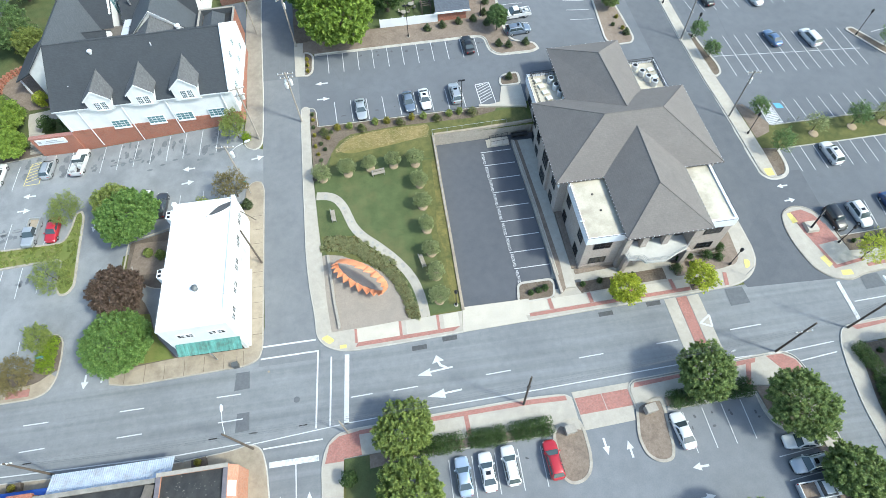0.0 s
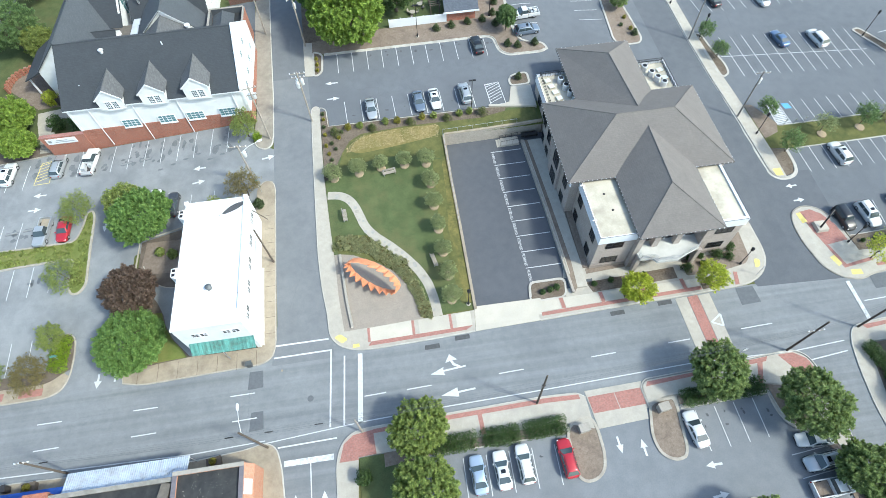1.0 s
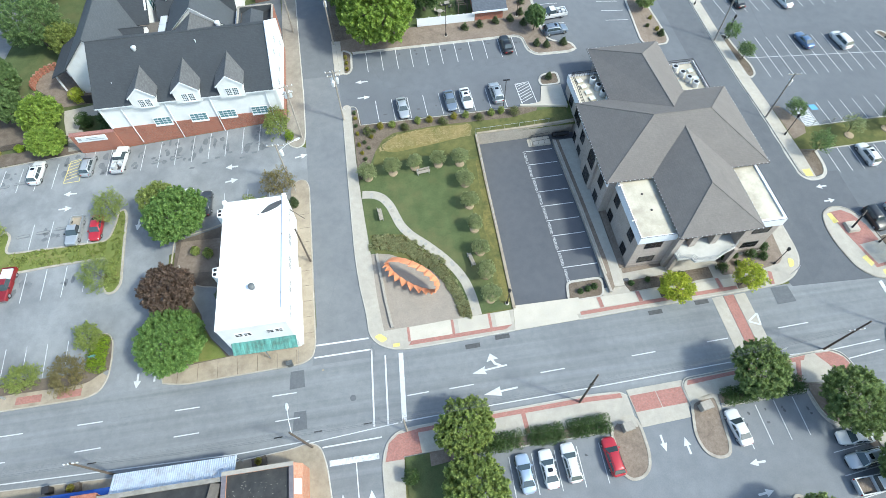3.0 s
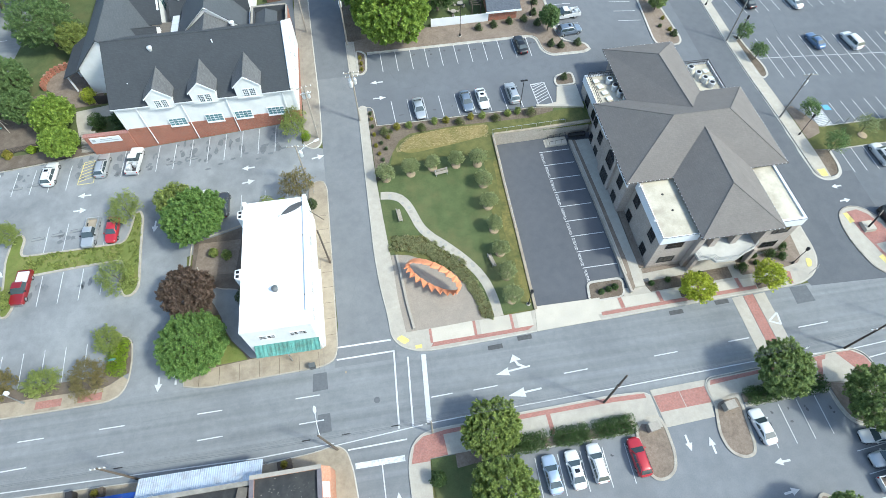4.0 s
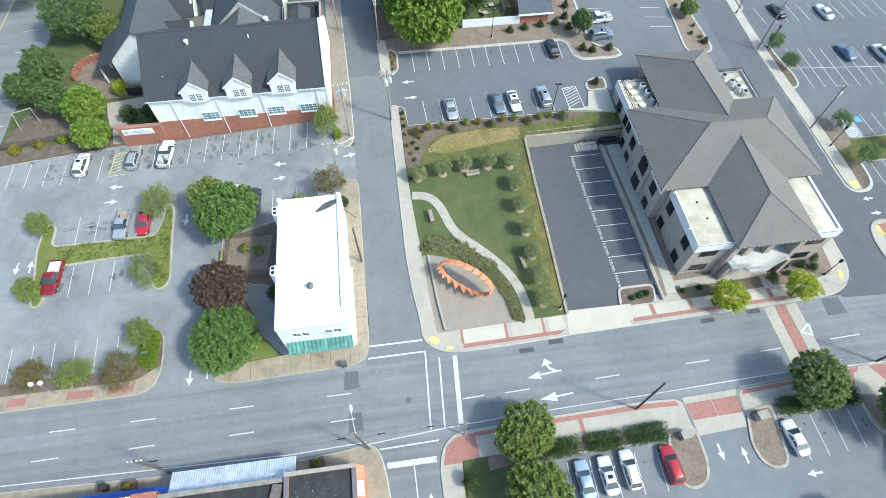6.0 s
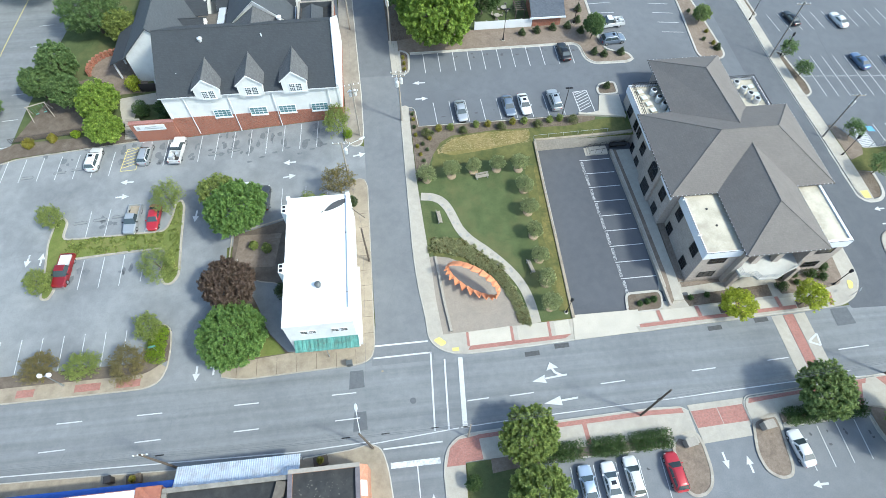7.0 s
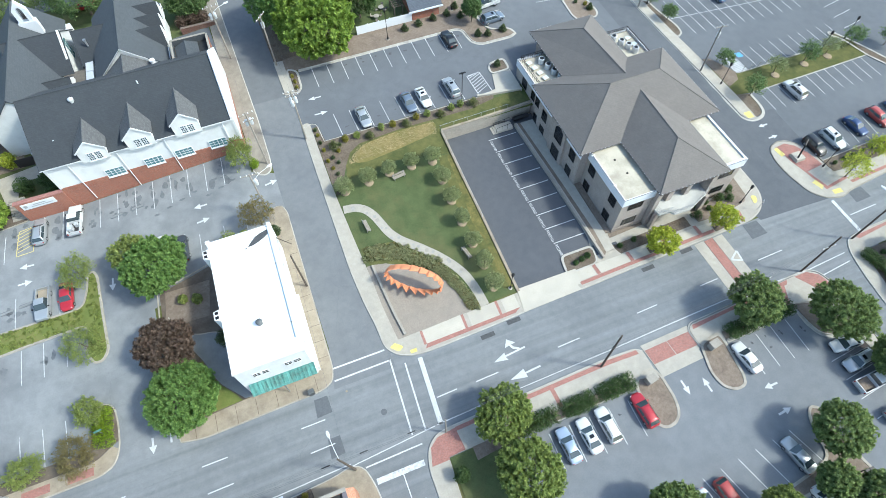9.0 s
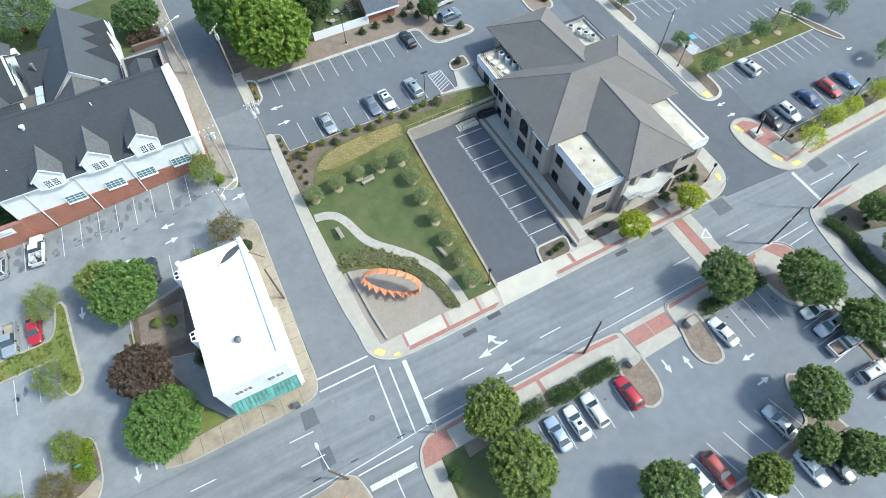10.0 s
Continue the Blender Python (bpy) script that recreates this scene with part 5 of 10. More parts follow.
# west lot
pave_w = draped("pavement_west", [(-120, 28.2), (-60, 28.4), (-52.6, 28.5), (-50.9, 29.2), (-50.1, 31), (-50.9, 31.6), (-52.8, 30.4), (-120, 30.3)], 0.15, CONCRETE_OLD, 0.2, label="tan concrete sidewalk with worn brick insets", category="pavement")
kerb([(-120, 28.1), (-60, 28.3), (-52.5, 28.4), (-50.8, 29.1), (-49.95, 31), (-49.8, 34), (-50.1, 36.4), (-51.2, 37.4), (-52.6, 36.9)], pave_w, KERB_OLD)
for x0, x1 in ((-56.2, -53.2), (-68.6, -66.4), (-61.4, -58.2)):
    draped("brick_inset", [(x0, 28.9), (x1, 28.9), (x1, 29.9), (x0, 29.9)], 0.162, BRICK_PAVE, 0.02, parent=pave_w)
draped("shrub_strip", [(-120, 30.3), (-53, 30.4), (-51, 31.6), (-50.0, 32), (-50.1, 36.2), (-51.2, 37.2), (-52.8, 36.6), (-53.4, 32), (-120, 31.7)], 0.14, SOIL, 0.05, label="soil strip with small trees along the sidewalk", category="planting bed")
isl_line = rounded([(-52.3, 54.3), (-52.0, 57.0), (-51.0, 57.4), (-50.4, 56.2), (-50.2, 50.2), (-49.9, 44.4), (-50.8, 43.0), (-52.1, 43.0), (-53.0, 44.8), (-52.7, 48.9), (-59.2, 48.7), (-67.2, 48.2), (-66.9, 43.6), (-67.6, 42.2), (-68.8, 42.4), (-69.2, 47.4), (-69.7, 51.4), (-69.3, 55.3), (-68.3, 56.0), (-67.3, 55.0), (-67.5, 52.0), (-61.1, 52.0), (-53.0, 52.1)], 0.9)[::-1]
isl = draped("island_bed", offset_line(isl_line + isl_line[:1], 0.25)[:-1], 0.13, GRASS_BANK, 0.05, label="weedy grass island between parking bays", category="traffic island")
kerb(isl_line + isl_line[:1], isl, KERB_OLD, width=0.32)
for x, y in ((-65.6, 54.6), (-62.8, 54.9), (-60.2, 55.2), (-70.6, 64.3), (-68.0, 64.6), (-75.4, 63.7), (-46.8, 65.4), (-43.6, 65.6)):
    stop = thing("wheel_stop", "worn low concrete wheel stop with dark edges", "wheel stop", pose(x, y, H(x, y) + 0.03, 0, 0, 6), "wheel stops")
    bm = bmesh.new(); prism(bm, [(-0.9, -0.16), (0.9, -0.16), (0.9, 0.16), (-0.9, 0.16)], 0.0, 0.13, [(-0.85, -0.08), (0.85, -0.08), (0.85, 0.08), (-0.85, 0.08)]); part("bar", bm, ASPHALT_WEST, stop)
    # dark patch slightly wider than the bar outlines each stop
    flat_mark("oil_stain", rounded([(x - 1.0, y - 0.36), (x + 0.95, y - 0.26), (x + 1.0, y + 0.3), (x - 0.95, y + 0.22)], 0.3), west_lot, STAIN, 0.032)
strip = draped("lot_edge_strip", [(-59.6, 69.7), (-78.4, 67.8), (-90, 62.4), (-90, 64.8), (-79, 70.8), (-60, 71.6)], 0.08, SOIL, 0.05, label="soil and weeds strip beside the playground fence", category="planting bed")
kerb([(-59.6, 69.6), (-78.4, 67.6), (-90, 62.2)], strip, KERB_OLD)
draped("playground", [(-79.5, 71.2), (-65.8, 72.6), (-65.0, 82), (-70.5, 84.8), (-75, 83)], 0.06, SOIL, label="bare soil playground behind a dark fence", category="playground")
draped("church_walk", [(-64.0, 79.4), (-57.4, 80.4), (-57.4, 77.6), (-60.6, 77.6), (-61.0, 73.6), (-62.6, 73.6), (-63.6, 77)], 0.1, CONCRETE, 0.05, label="pale concrete walk beside the church", category="path")
draped("church_patio", [(-70.4, 86.0), (-69.8, 88.8), (-68.4, 90.4), (-64.0, 90.6), (-60, 84), (-60, 80.6), (-64.2, 80.4)], 0.09, MULCH_TAN, 0.05, label="tan paved patio beside the church", category="patio")
west_road = draped("road_west", [(-79.0, 40), (-80, 62), (-79.2, 78), (-77.8, 90), (-76.5, 105), (-76, 140), (-96, 140), (-98, 40)], 0.05, ASPHALT_ROAD, label="grey asphalt road beyond the trees", category="road")
for k in range(6):
    line_mark((-82.5, 70 + 6 * k), (-80.0, 70.2 + 6 * k), west_road, 0.12)
line_mark((-88, 60), (-86.5, 120), west_road, 0.12, PAINT_YELLOW)
draped("wooded_bed", [(-17.4, 86.9), (-9, 85.2), (-4, 86), (-4, 100), (-17.8, 100)], 0.07, MULCH, label="dark leaf mulch under tall trees", category="planting bed")
draped("parking_lot_church", [(-76, 122), (-32, 121), (-28, 122), (-28, 140), (-76, 140)], 0.05, ASPHALT_SIDE, label="asphalt street behind the church", category="road")

# south side of the main street
pave_s = draped("pavement_south", [(-15.2, -30), (-15.3, 14.9), (-14.6, 17.0), (-13.2, 18.2), (-11.6, 18.5), (-4, 18.75), (11.2, 19.1), (15.6, 18.9), (16.4, 18.3), (16.5, 14.3), (12.6, 15.6), (-8, 15.3), (-12.6, 15.2), (-12.9, 10), (-12.6, -30)], 0.15, CONCRETE, 0.2, label="concrete sidewalk with a red brick band", category="pavement")
kerb([(-15.3, -30), (-15.4, 14.9), (-14.7, 17.1), (-13.3, 18.3), (-11.6, 18.62), (-4, 18.85), (11.2, 19.2), (15.6, 19.0), (16.5, 18.3)][::-1], pave_s, gutter=0.0)
draped("brick_corner", [(-14.9, 14.9), (-14.3, 17.0), (-13.1, 17.9), (-10.6, 18.2), (-10.6, 17.6), (-10.4, 15.3), (-12.6, 15.2), (-12.6, 14.9)], 0.166, BRICK_PAVE, 0.03, parent=pave_s)
draped("brick_band", [(-10.6, 17.75), (-4, 17.95), (11.2, 18.25), (15.7, 18.1), (15.6, 18.7), (11.2, 18.85), (-4, 18.5), (-10.6, 18.25)], 0.167, BRICK_PAVE, 0.03, parent=pave_s)
for x in (2.6, -4.2):
    draped("brick_band", [(x, 15.6), (x + 0.55, 15.6), (x + 0.45, 18.1), (x - 0.1, 18.1)], 0.168, BRICK_PAVE, 0.03, parent=pave_s)
for k in range(9):
    x = -10.0 + 2.75 * k
    if not (1.6 < x < 3.6):
        draped("paving_panel", [(x + 0.03, 15.55), (x + 2.7, 15.6), (x + 2.7, 17.85 + 0.01 * x), (x + 0.03, 17.8 + 0.01 * x)], 0.165, CONCRETE, 0.02, parent=pave_s)
ramp = draped("driveway_brick", [(16.5, 19.0), (24.0, 19.2), (23.4, 14.5), (17.0, 14.2)], 0.07, CONCRETE, 0.1, label="concrete driveway with a red brick panel", category="driveway")
draped("brick_panel", [(16.7, 18.2), (20.1, 18.3), (20.3, 16.2), (16.9, 16.1)], 0.085, BRICK_PAVE, 0.03, parent=ramp)
draped("brick_panel", [(20.2, 18.3), (23.6, 18.4), (23.7, 16.3), (20.4, 16.2)], 0.0855, BRICK_PAVE, 0.03, parent=ramp)
pave_s2 = draped("pavement_south_east", [(24.0, 16.2), (23.9, 18.4), (24.6, 19.2), (30.6, 19.4), (42, 20.0), (44.8, 20.1), (46.2, 19.2), (46.9, 17.0), (46.5, 8), (46.2, -30), (44.6, -30), (44.8, 8), (43.6, 15.6), (39.4, 16.6), (26.1, 16.9)], 0.15, CONCRETE, 0.2, label="concrete sidewalk with brick band and corner", category="pavement")
kerb([(24.0, 16.0), (23.8, 18.4), (24.5, 19.3), (30.6, 19.5), (42, 20.1), (44.9, 20.2), (46.3, 19.3), (47.0, 17.0), (46.6, 8), (46.3, -30)], pave_s2)
draped("brick_band", [(24.4, 18.4), (30.6, 18.8), (40.8, 19.3), (41.2, 19.9), (30.6, 19.25), (24.7, 19.0)], 0.166, BRICK_PAVE, 0.03, parent=pave_s2)
draped("brick_corner", [(42.6, 19.9), (44.7, 19.9), (46.1, 18.9), (46.7, 17.0), (44.6, 16.7), (43.6, 18.4)], 0.167, BRICK_PAVE, 0.03, parent=pave_s2)
draped("brick_band", [(38.6, 16.7), (39.2, 16.7), (40.3, 19.3), (39.6, 19.3)], 0.168, BRICK_PAVE, 0.03, parent=pave_s2)
island([(12.9, 14.6), (14.4, 15.8), (16.4, 15.9), (16.95, 14.4), (16.95, 11.2), (16.4, 9.4), (15.2, 8.5), (13.8, 8.4), (12.9, 9.2)], MULCH_TAN, "mulch kerb island beside a red parked car", KERB_OLD, gutter=0.35)
island([(24.0, 16.2), (25.2, 16.6), (27.4, 16.7), (27.5, 15.4), (26.95, 10.6), (26.4, 9.4), (24.9, 9.2), (23.4, 10.2), (23.0, 12.4)], MULCH_TAN, "mulch kerb island with a stone pier", KERB_OLD, gutter=0.35)
draped("shrub_strip", [(-9.5, 15.3), (12.6, 15.5), (12.6, 14.3), (-3.6, 14.2), (-9.5, 13.6)], 0.14, MULCH_TAN, 0.05, label="mulch strip under a clipped hedge", category="planting bed")
draped("shrub_strip", [(27.8, 16.7), (39.4, 16.5), (43.4, 15.4), (44.6, 8), (43.6, 8), (42.6, 10.4), (40.6, 11.2), (39.8, 13), (39.6, 15.7), (27.8, 15.5)], 0.14, MULCH_TAN, 0.05, label="mulch strip under hedge and trees", category="planting bed")
lotk = thing("lot_kerb", "pale concrete kerb round the south lot", "kerb", kind="structure")
kerb([(-3.6, 14.1), (12.6, 14.2)], lotk)
kerb([(27.8, 15.4), (39.3, 15.6), (39.6, 13), (40.2, 11.4), (42.4, 10.3), (44.0, 9.6)], lotk, gutter=0.35)
draped("corner_lawn", [(-12.5, 15.1), (-9.0, 15.2), (-4.2, 14.0), (-5.8, 9), (-6.2, -20), (-12.5, -20)], 0.1, GRASS, label="shaded grass corner beside the south lot", category="lawn")
div_line = rounded([(6, -3.2), (13.3, -3.1), (20.2, -2.8), (26.9, -2.0), (29.8, -1.4), (30.3, 0.5), (30.8, 3.2), (32.0, 4.5), (33.4, 3.4), (33.0, 0), (33.8, -4), (34.8, -8), (32.8, -8.6), (31.0, -5.0), (26.8, -4.0), (6, -4.8)], 1.0)
divider = draped("island_bed", offset_line(div_line + div_line[:1], -0.15)[:-1], 0.13, MULCH_TAN, 0.05, label="mulch divider with trees between parking rows", category="traffic island")
kerb(div_line + div_line[:1], divider, KERB_OLD, width=-0.3)
draped("shrub_strip", [(43.7, 8), (44.7, 8), (46.0, -30), (44.4, -30), (43.3, -2)], 0.14, MULCH_TAN, 0.05, label="mulch strip beside the southeast street", category="planting bed")
pave_sw = draped("pavement_southwest", [(-120, 19.9), (-80, 18.9), (-64, 18.6), (-45, 17.95), (-33, 17.65), (-26.2, 18.1), (-24.0, 18.6), (-22.6, 17.8), (-21.9, 15.6), (-21.4, 11), (-20.8, -30), (-27, -30), (-27, 12.6), (-120, 14.6)], 0.15, CONCRETE_OLD, 0.2, label="grey concrete sidewalk before the brick shops", category="pavement")
kerb([(-120, 20.0), (-80, 19.0), (-64, 18.7), (-45, 18.05), (-33, 17.75), (-26.2, 18.2), (-23.9, 18.7), (-22.5, 17.9), (-21.8, 15.6), (-21.3, 11), (-20.7, -30)][::-1], pave_sw, KERB)
pave_se = draped("pavement_southeast", [(52.0, -30), (51.5, 12), (52.2, 17), (53.0, 20.2), (54.2, 22.2), (58, 22.6), (72, 22.9), (110, 25.2), (110, 22.4), (68, 20.2), (55.0, 19.8), (53.4, 12), (53.8, -30)], 0.15, CONCRETE, 0.2, label="curved concrete sidewalk at the far corner", category="pavement")
kerb([(51.9, -30), (51.4, 12), (52.1, 17), (52.9, 20.3), (54.1, 22.3), (58, 22.8), (72, 23.1), (110, 25.4)][::-1], pave_se)
draped("brick_band", [(55.5, 22.2), (60, 22.4), (63.8, 22.6), (62, 22.1), (56, 21.6)], 0.166, BRICK_PAVE, 0.03, parent=pave_se)
draped("shrub_bed", [(53.6, 19.6), (68, 20), (66, 17.5), (62, 14.8), (55.2, 16.6), (54.8, 8), (54.6, -30), (53.9, -30), (53.5, 12)], 0.13, MULCH, 0.05, label="mulch bed under a clipped hedge", category="planting bed")
draped("parking_lot_southeast", [(55.2, 16.4), (62, 14.6), (67.6, 19.8), (110, 22.2), (110, -60), (54.7, -60)], 0.027, ASPHALT_SOUTH, label="asphalt parking lot behind a hedge", category="parking lot")


# ---- buildings ----
def wpart(name, bm, mat, parent, label="", smooth=False):
    """A part modelled in world coordinates under a parent that stands elsewhere."""
    ob = part(name, bm, mat, parent, label, smooth)
    ob.matrix_parent_inverse = parent.matrix_world.inverted() if parent.parent is None else Matrix.Identity(4)
    return ob


def building(name, label, category, x, y, z):
    ob = thing(name, label, category, pose(x, y, z))
    ob.matrix_world = pose(x, y, z)
    return ob


def block(name, parent, mat, x0, y0, z0, x1, y1, z1):
    bm = bmesh.new()
    box(bm, x0, y0, z0, x1, y1, z1)
    return wpart(name, bm, mat, parent)


def window(parent, axis, at, sign, u, z, w, h, nx=2, ny=2, frame_mat=None, glass=None, rim=0.07, bar=0.035, sill=None, arched=False):
    """A framed window on a wall: axis 0 for a wall facing x, 1 for one facing y; at: the wall's face; u: its centre along the wall."""
    def bx(bm, a0, a1, d0, d1, c0, c1):
        lo, hi = sorted((at + sign * d0, at + sign * d1))
        if axis == 0:
            box(bm, lo, a0, c0, hi, a1, c1)
        else:
            box(bm, a0, lo, c0, a1, hi, c1)
    a0, a1, c0, c1 = u - w / 2, u + w / 2, z - h / 2, z + h / 2

    def at_wall(a, d, c):
        return (at + sign * d, a, c) if axis == 0 else (a, at + sign * d, c)

    bm = bmesh.new()
    outer = [(a0 - rim, c0 - rim), (a1 + rim, c0 - rim), (a1 + rim, c1 + rim), (a0 - rim, c1 + rim)]
    inner = [(a0, c0), (a1, c0), (a1, c1), (a0, c1)]
    faces(bm, [at_wall(a, 0.07, c) for a, c in outer + inner] + [at_wall(a, -0.02, c) for a, c in outer + inner], [q for i in range(4) for j in ((i + 1) % 4,) for q in ((i, j, 4 + j, 4 + i), (8 + j, 8 + i, 12 + i, 12 + j), (j, i, 8 + i, 8 + j), (4 + i, 4 + j, 12 + j, 12 + i))])
    bmesh.ops.recalc_face_normals(bm, faces=bm.faces[:])
    win = wpart("window", bm, frame_mat or FRAME_BLACK, parent)
    for i in range(1, nx):
        v = a0 + w * i / nx
        bm = bmesh.new(); bx(bm, v - bar / 2, v + bar / 2, 0.0, 0.055, c0, c1); part("glazing_bar", bm, frame_mat or FRAME_BLACK, win)
    for j in range(1, ny):
        v = c0 + h * j / ny
        bm = bmesh.new(); bx(bm, a0, a1, 0.0, 0.05, v - bar / 2, v + bar / 2); part("glazing_bar", bm, frame_mat or FRAME_BLACK, win)
    if arched:
        n = 10
        rim_pts = [(u + (w / 2 + rim) * math.cos(math.pi * k / n), c1 + rim + w * 0.42 * math.sin(math.pi * k / n)) for k in range(n + 1)]
        bm = bmesh.new()
        faces(bm, [at_wall(a, 0.04, c) for a, c in rim_pts] + [at_wall(a, -0.02, c) for a, c in rim_pts], [tuple(range(n + 1)), tuple(range(2 * n + 1, n, -1))] + [(k, (k + 1) % (n + 1), (k + 1) % (n + 1) + n + 1, k + n + 1) for k in range(n + 1)])
        bmesh.ops.recalc_face_normals(bm, faces=bm.faces[:])
        part("arch_pane", bm, glass or GLASS_DARK, win)
    for i in range(nx):
        bm = bmesh.new()
        bx(bm, a0 + w * i / nx + 0.01, a0 + w * (i + 1) / nx - 0.01, 0.004, 0.025, c0, c1)
        part("pane", bm, glass or GLASS_DARK, win)
    if sill:
        bm = bmesh.new(); bx(bm, a0 - 0.12, a1 + 0.12, -0.02, 0.16, c0 - rim - 0.14, c0 - rim); part("sill", bm, sill, win)
    return win


def hip_roof(name, parent, mat, x0, y0, x1, y1, ze, zr, ridge, thick=0.18):
    """A hipped roof over a rectangle; ridge: its two ends."""
    (xa, ya), (xb, yb) = ridge
    bm = bmesh.new()
    e = [(x0, y0, ze), (x1, y0, ze), (x1, y1, ze), (x0, y1, ze)]
    pts = e + [(xa, ya, zr), (xb, yb, zr)] + [(x, y, z - thick) for x, y, z in e]
    if abs(xb - xa) > abs(yb - ya):
        top = [(0, 1, 5, 4), (1, 2, 5), (2, 3, 4, 5), (3, 0, 4)]
    else:
        top = [(0, 1, 4), (1, 2, 5, 4), (2, 3, 5), (3, 0, 4, 5)]
    faces(bm, pts, top + [(0, 6, 7, 1), (1, 7, 8, 2), (2, 8, 9, 3), (3, 9, 6, 0), (6, 9, 8, 7)])
    r = wpart(name, bm, mat, parent)
    bm = bmesh.new()
    tube(bm, (xa, ya, zr), (xb, yb, zr), 0.06, seg=6)
    corners = [(x0, y0), (x1, y0), (x1, y1), (x0, y1)]
    for cx, cy in corners:
        ex, ey = min(((xa, ya), (xb, yb)), key=lambda p: math.dist(p, (cx, cy)))
        tube(bm, (cx, cy, ze), (ex, ey, zr), 0.05, seg=6)
    lines = [((xa, ya, zr), (xb, yb, zr))] + [((cx, cy, ze), (*min(((xa, ya), (xb, yb)), key=lambda p: math.dist(p, (cx, cy))), zr)) for cx, cy in corners]
    for p, q in lines:
        p, q = Vector(p), Vector(q)
        count = int((q - p).length / 0.42)
        for k in range(count):
            a, b = p.lerp(q, k / count), p.lerp(q, (k + 1.15) / count)
            tube(bm, a, b, 0.055, 0.075, 5)
    wpart("ridge_cap", bm, mat, parent)
    bm = bmesh.new()
    for (ax, ay), (bx_, by) in zip(corners, corners[1:] + corners[:1]):
        count = int(math.dist((ax, ay), (bx_, by)) / 0.62)
        for k in range(count):
            u = (k + 0.5) / count
            px, py = ax + (bx_ - ax) * u, ay + (by - ay) * u
            box(bm, px - 0.055, py - 0.055, ze - 0.14, px + 0.055, py + 0.055, ze + 0.012)
    tagged(wpart("gutter_strap", bm, STEEL_LIGHT, parent), kind="stuff")
    bm = bmesh.new()
    for (ax, ay), (bx_, by) in zip(corners, corners[1:] + corners[:1]):
        tube(bm, (ax, ay, ze - 0.08), (bx_, by, ze - 0.08), 0.075, seg=6)
    wpart("gutter", bm, FRAME_DARK, parent)
    return r


def parapet(parent, mat, x0, y0, x1, y1, z0, z1, t=0.35, sides="swen", cap=None):
    spec = {"s": (x0, y0, x1, y0 + t), "n": (x0, y1 - t, x1, y1), "w": (x0, y0 + t, x0 + t, y1 - t), "e": (x1 - t, y0 + t, x1, y1 - t)}
    for s in sides:
        a, b, c, d = spec[s]
        block("parapet", parent, mat, a, b, z0, c, d, z1)
        if cap:
            block("coping", parent, cap, a - 0.03, b - 0.03, z1, c + 0.03, d + 0.03, z1 + 0.06)


# -- the office --
office = building("office_building", "tan masonry office with grey hipped roofs and pale fascias", "office building", 32.3, 53.5, 0.2)
for a in ((22.0, 36.2, 27.3, 47.0, 8.2), (37.3, 36.2, 42.2, 47.0, 8.2), (27.3, 37.3, 37.3, 46.9, 8.2), (20.7, 46.0, 43.3, 60.6, 8.75), (21.2, 60.4, 42.4, 68.8, 7.35), (26.4, 68.6, 36.6, 72.1, 8.75)):
    block("wall", office, MASONRY, a[0], a[1], -0.3, a[2], a[3], a[4])
for a in ((21.94, 36.14, 27.26, 36.8), (37.3, 36.14, 42.26, 36.8), (21.94, 36.8, 22.4, 46), (20.64, 45.95, 21.1, 60.6), (41.9, 36.8, 42.26, 46.1), (42.9, 45.95, 43.36, 60.6)):
    block("wall_base", office, MASONRY_BASE, a[0], a[1], -0.3, a[2], a[3], 1.0)
# recessed porch of the south front
for x0, x1 in ((27.2, 28.0), (36.6, 37.4)):
    block("wall_porch", office, MASONRY, x0, 35.5, -0.2, x1, 37.3, 8.7)
# near-black glass across the back wall paints in the shade of the recess
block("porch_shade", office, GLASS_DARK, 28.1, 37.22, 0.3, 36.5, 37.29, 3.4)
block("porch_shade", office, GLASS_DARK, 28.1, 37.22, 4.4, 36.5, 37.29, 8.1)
for x in (29.3, 32.2, 35.1):
    block("door_frame", office, TRIM_WHITE, x - 0.06, 37.12, 4.3, x + 0.06, 37.22, 6.9)
block("lintel", office, MASONRY, 27.2, 35.15, 8.3, 37.4, 36.25, 8.7)
for x in (30.4, 33.5):
    block("column", office, MASONRY, x - 0.42, 36.1, 0.1, x + 0.42, 36.8, 8.3)
# balcony
bm = bmesh.new(); prism(bm, [(28.0, 37.2), (27.7, 36.2), (27.9, 34.4), (29.7, 34.3), (30.1, 33.7), (32.9, 33.6), (34.7, 34.4), (36.4, 35.0), (37.0, 36.2), (36.6, 37.2)], 3.9, 4.25)
balcony = wpart("balcony", bm, BALCONY, office, "white concrete balcony with a steel railing")
bm = bmesh.new()
edge_pts = [(27.75, 36.1), (27.95, 34.45), (29.7, 34.35), (30.1, 33.75), (32.9, 33.65), (34.7, 34.45), (36.35, 35.05), (36.9, 36.1)]
for a, b in zip(edge_pts, edge_pts[1:]):
    for zz in (4.6, 4.95, 5.3):
        tube(bm, (*a, zz), (*b, zz), 0.028, seg=5)
    for k in range(3):
        x, y = a[0] + (b[0] - a[0]) * k / 3, a[1] + (b[1] - a[1]) * k / 3
        tube(bm, (x, y, 4.2), (x, y, 5.3), 0.025, seg=5)
part("railing", bm, STEEL, balcony)
for x in (28.0, 36.6):
    block("balcony_post", office, MASONRY, x - 0.3, 34.7, 0.1, x + 0.3, 35.3, 3.95)
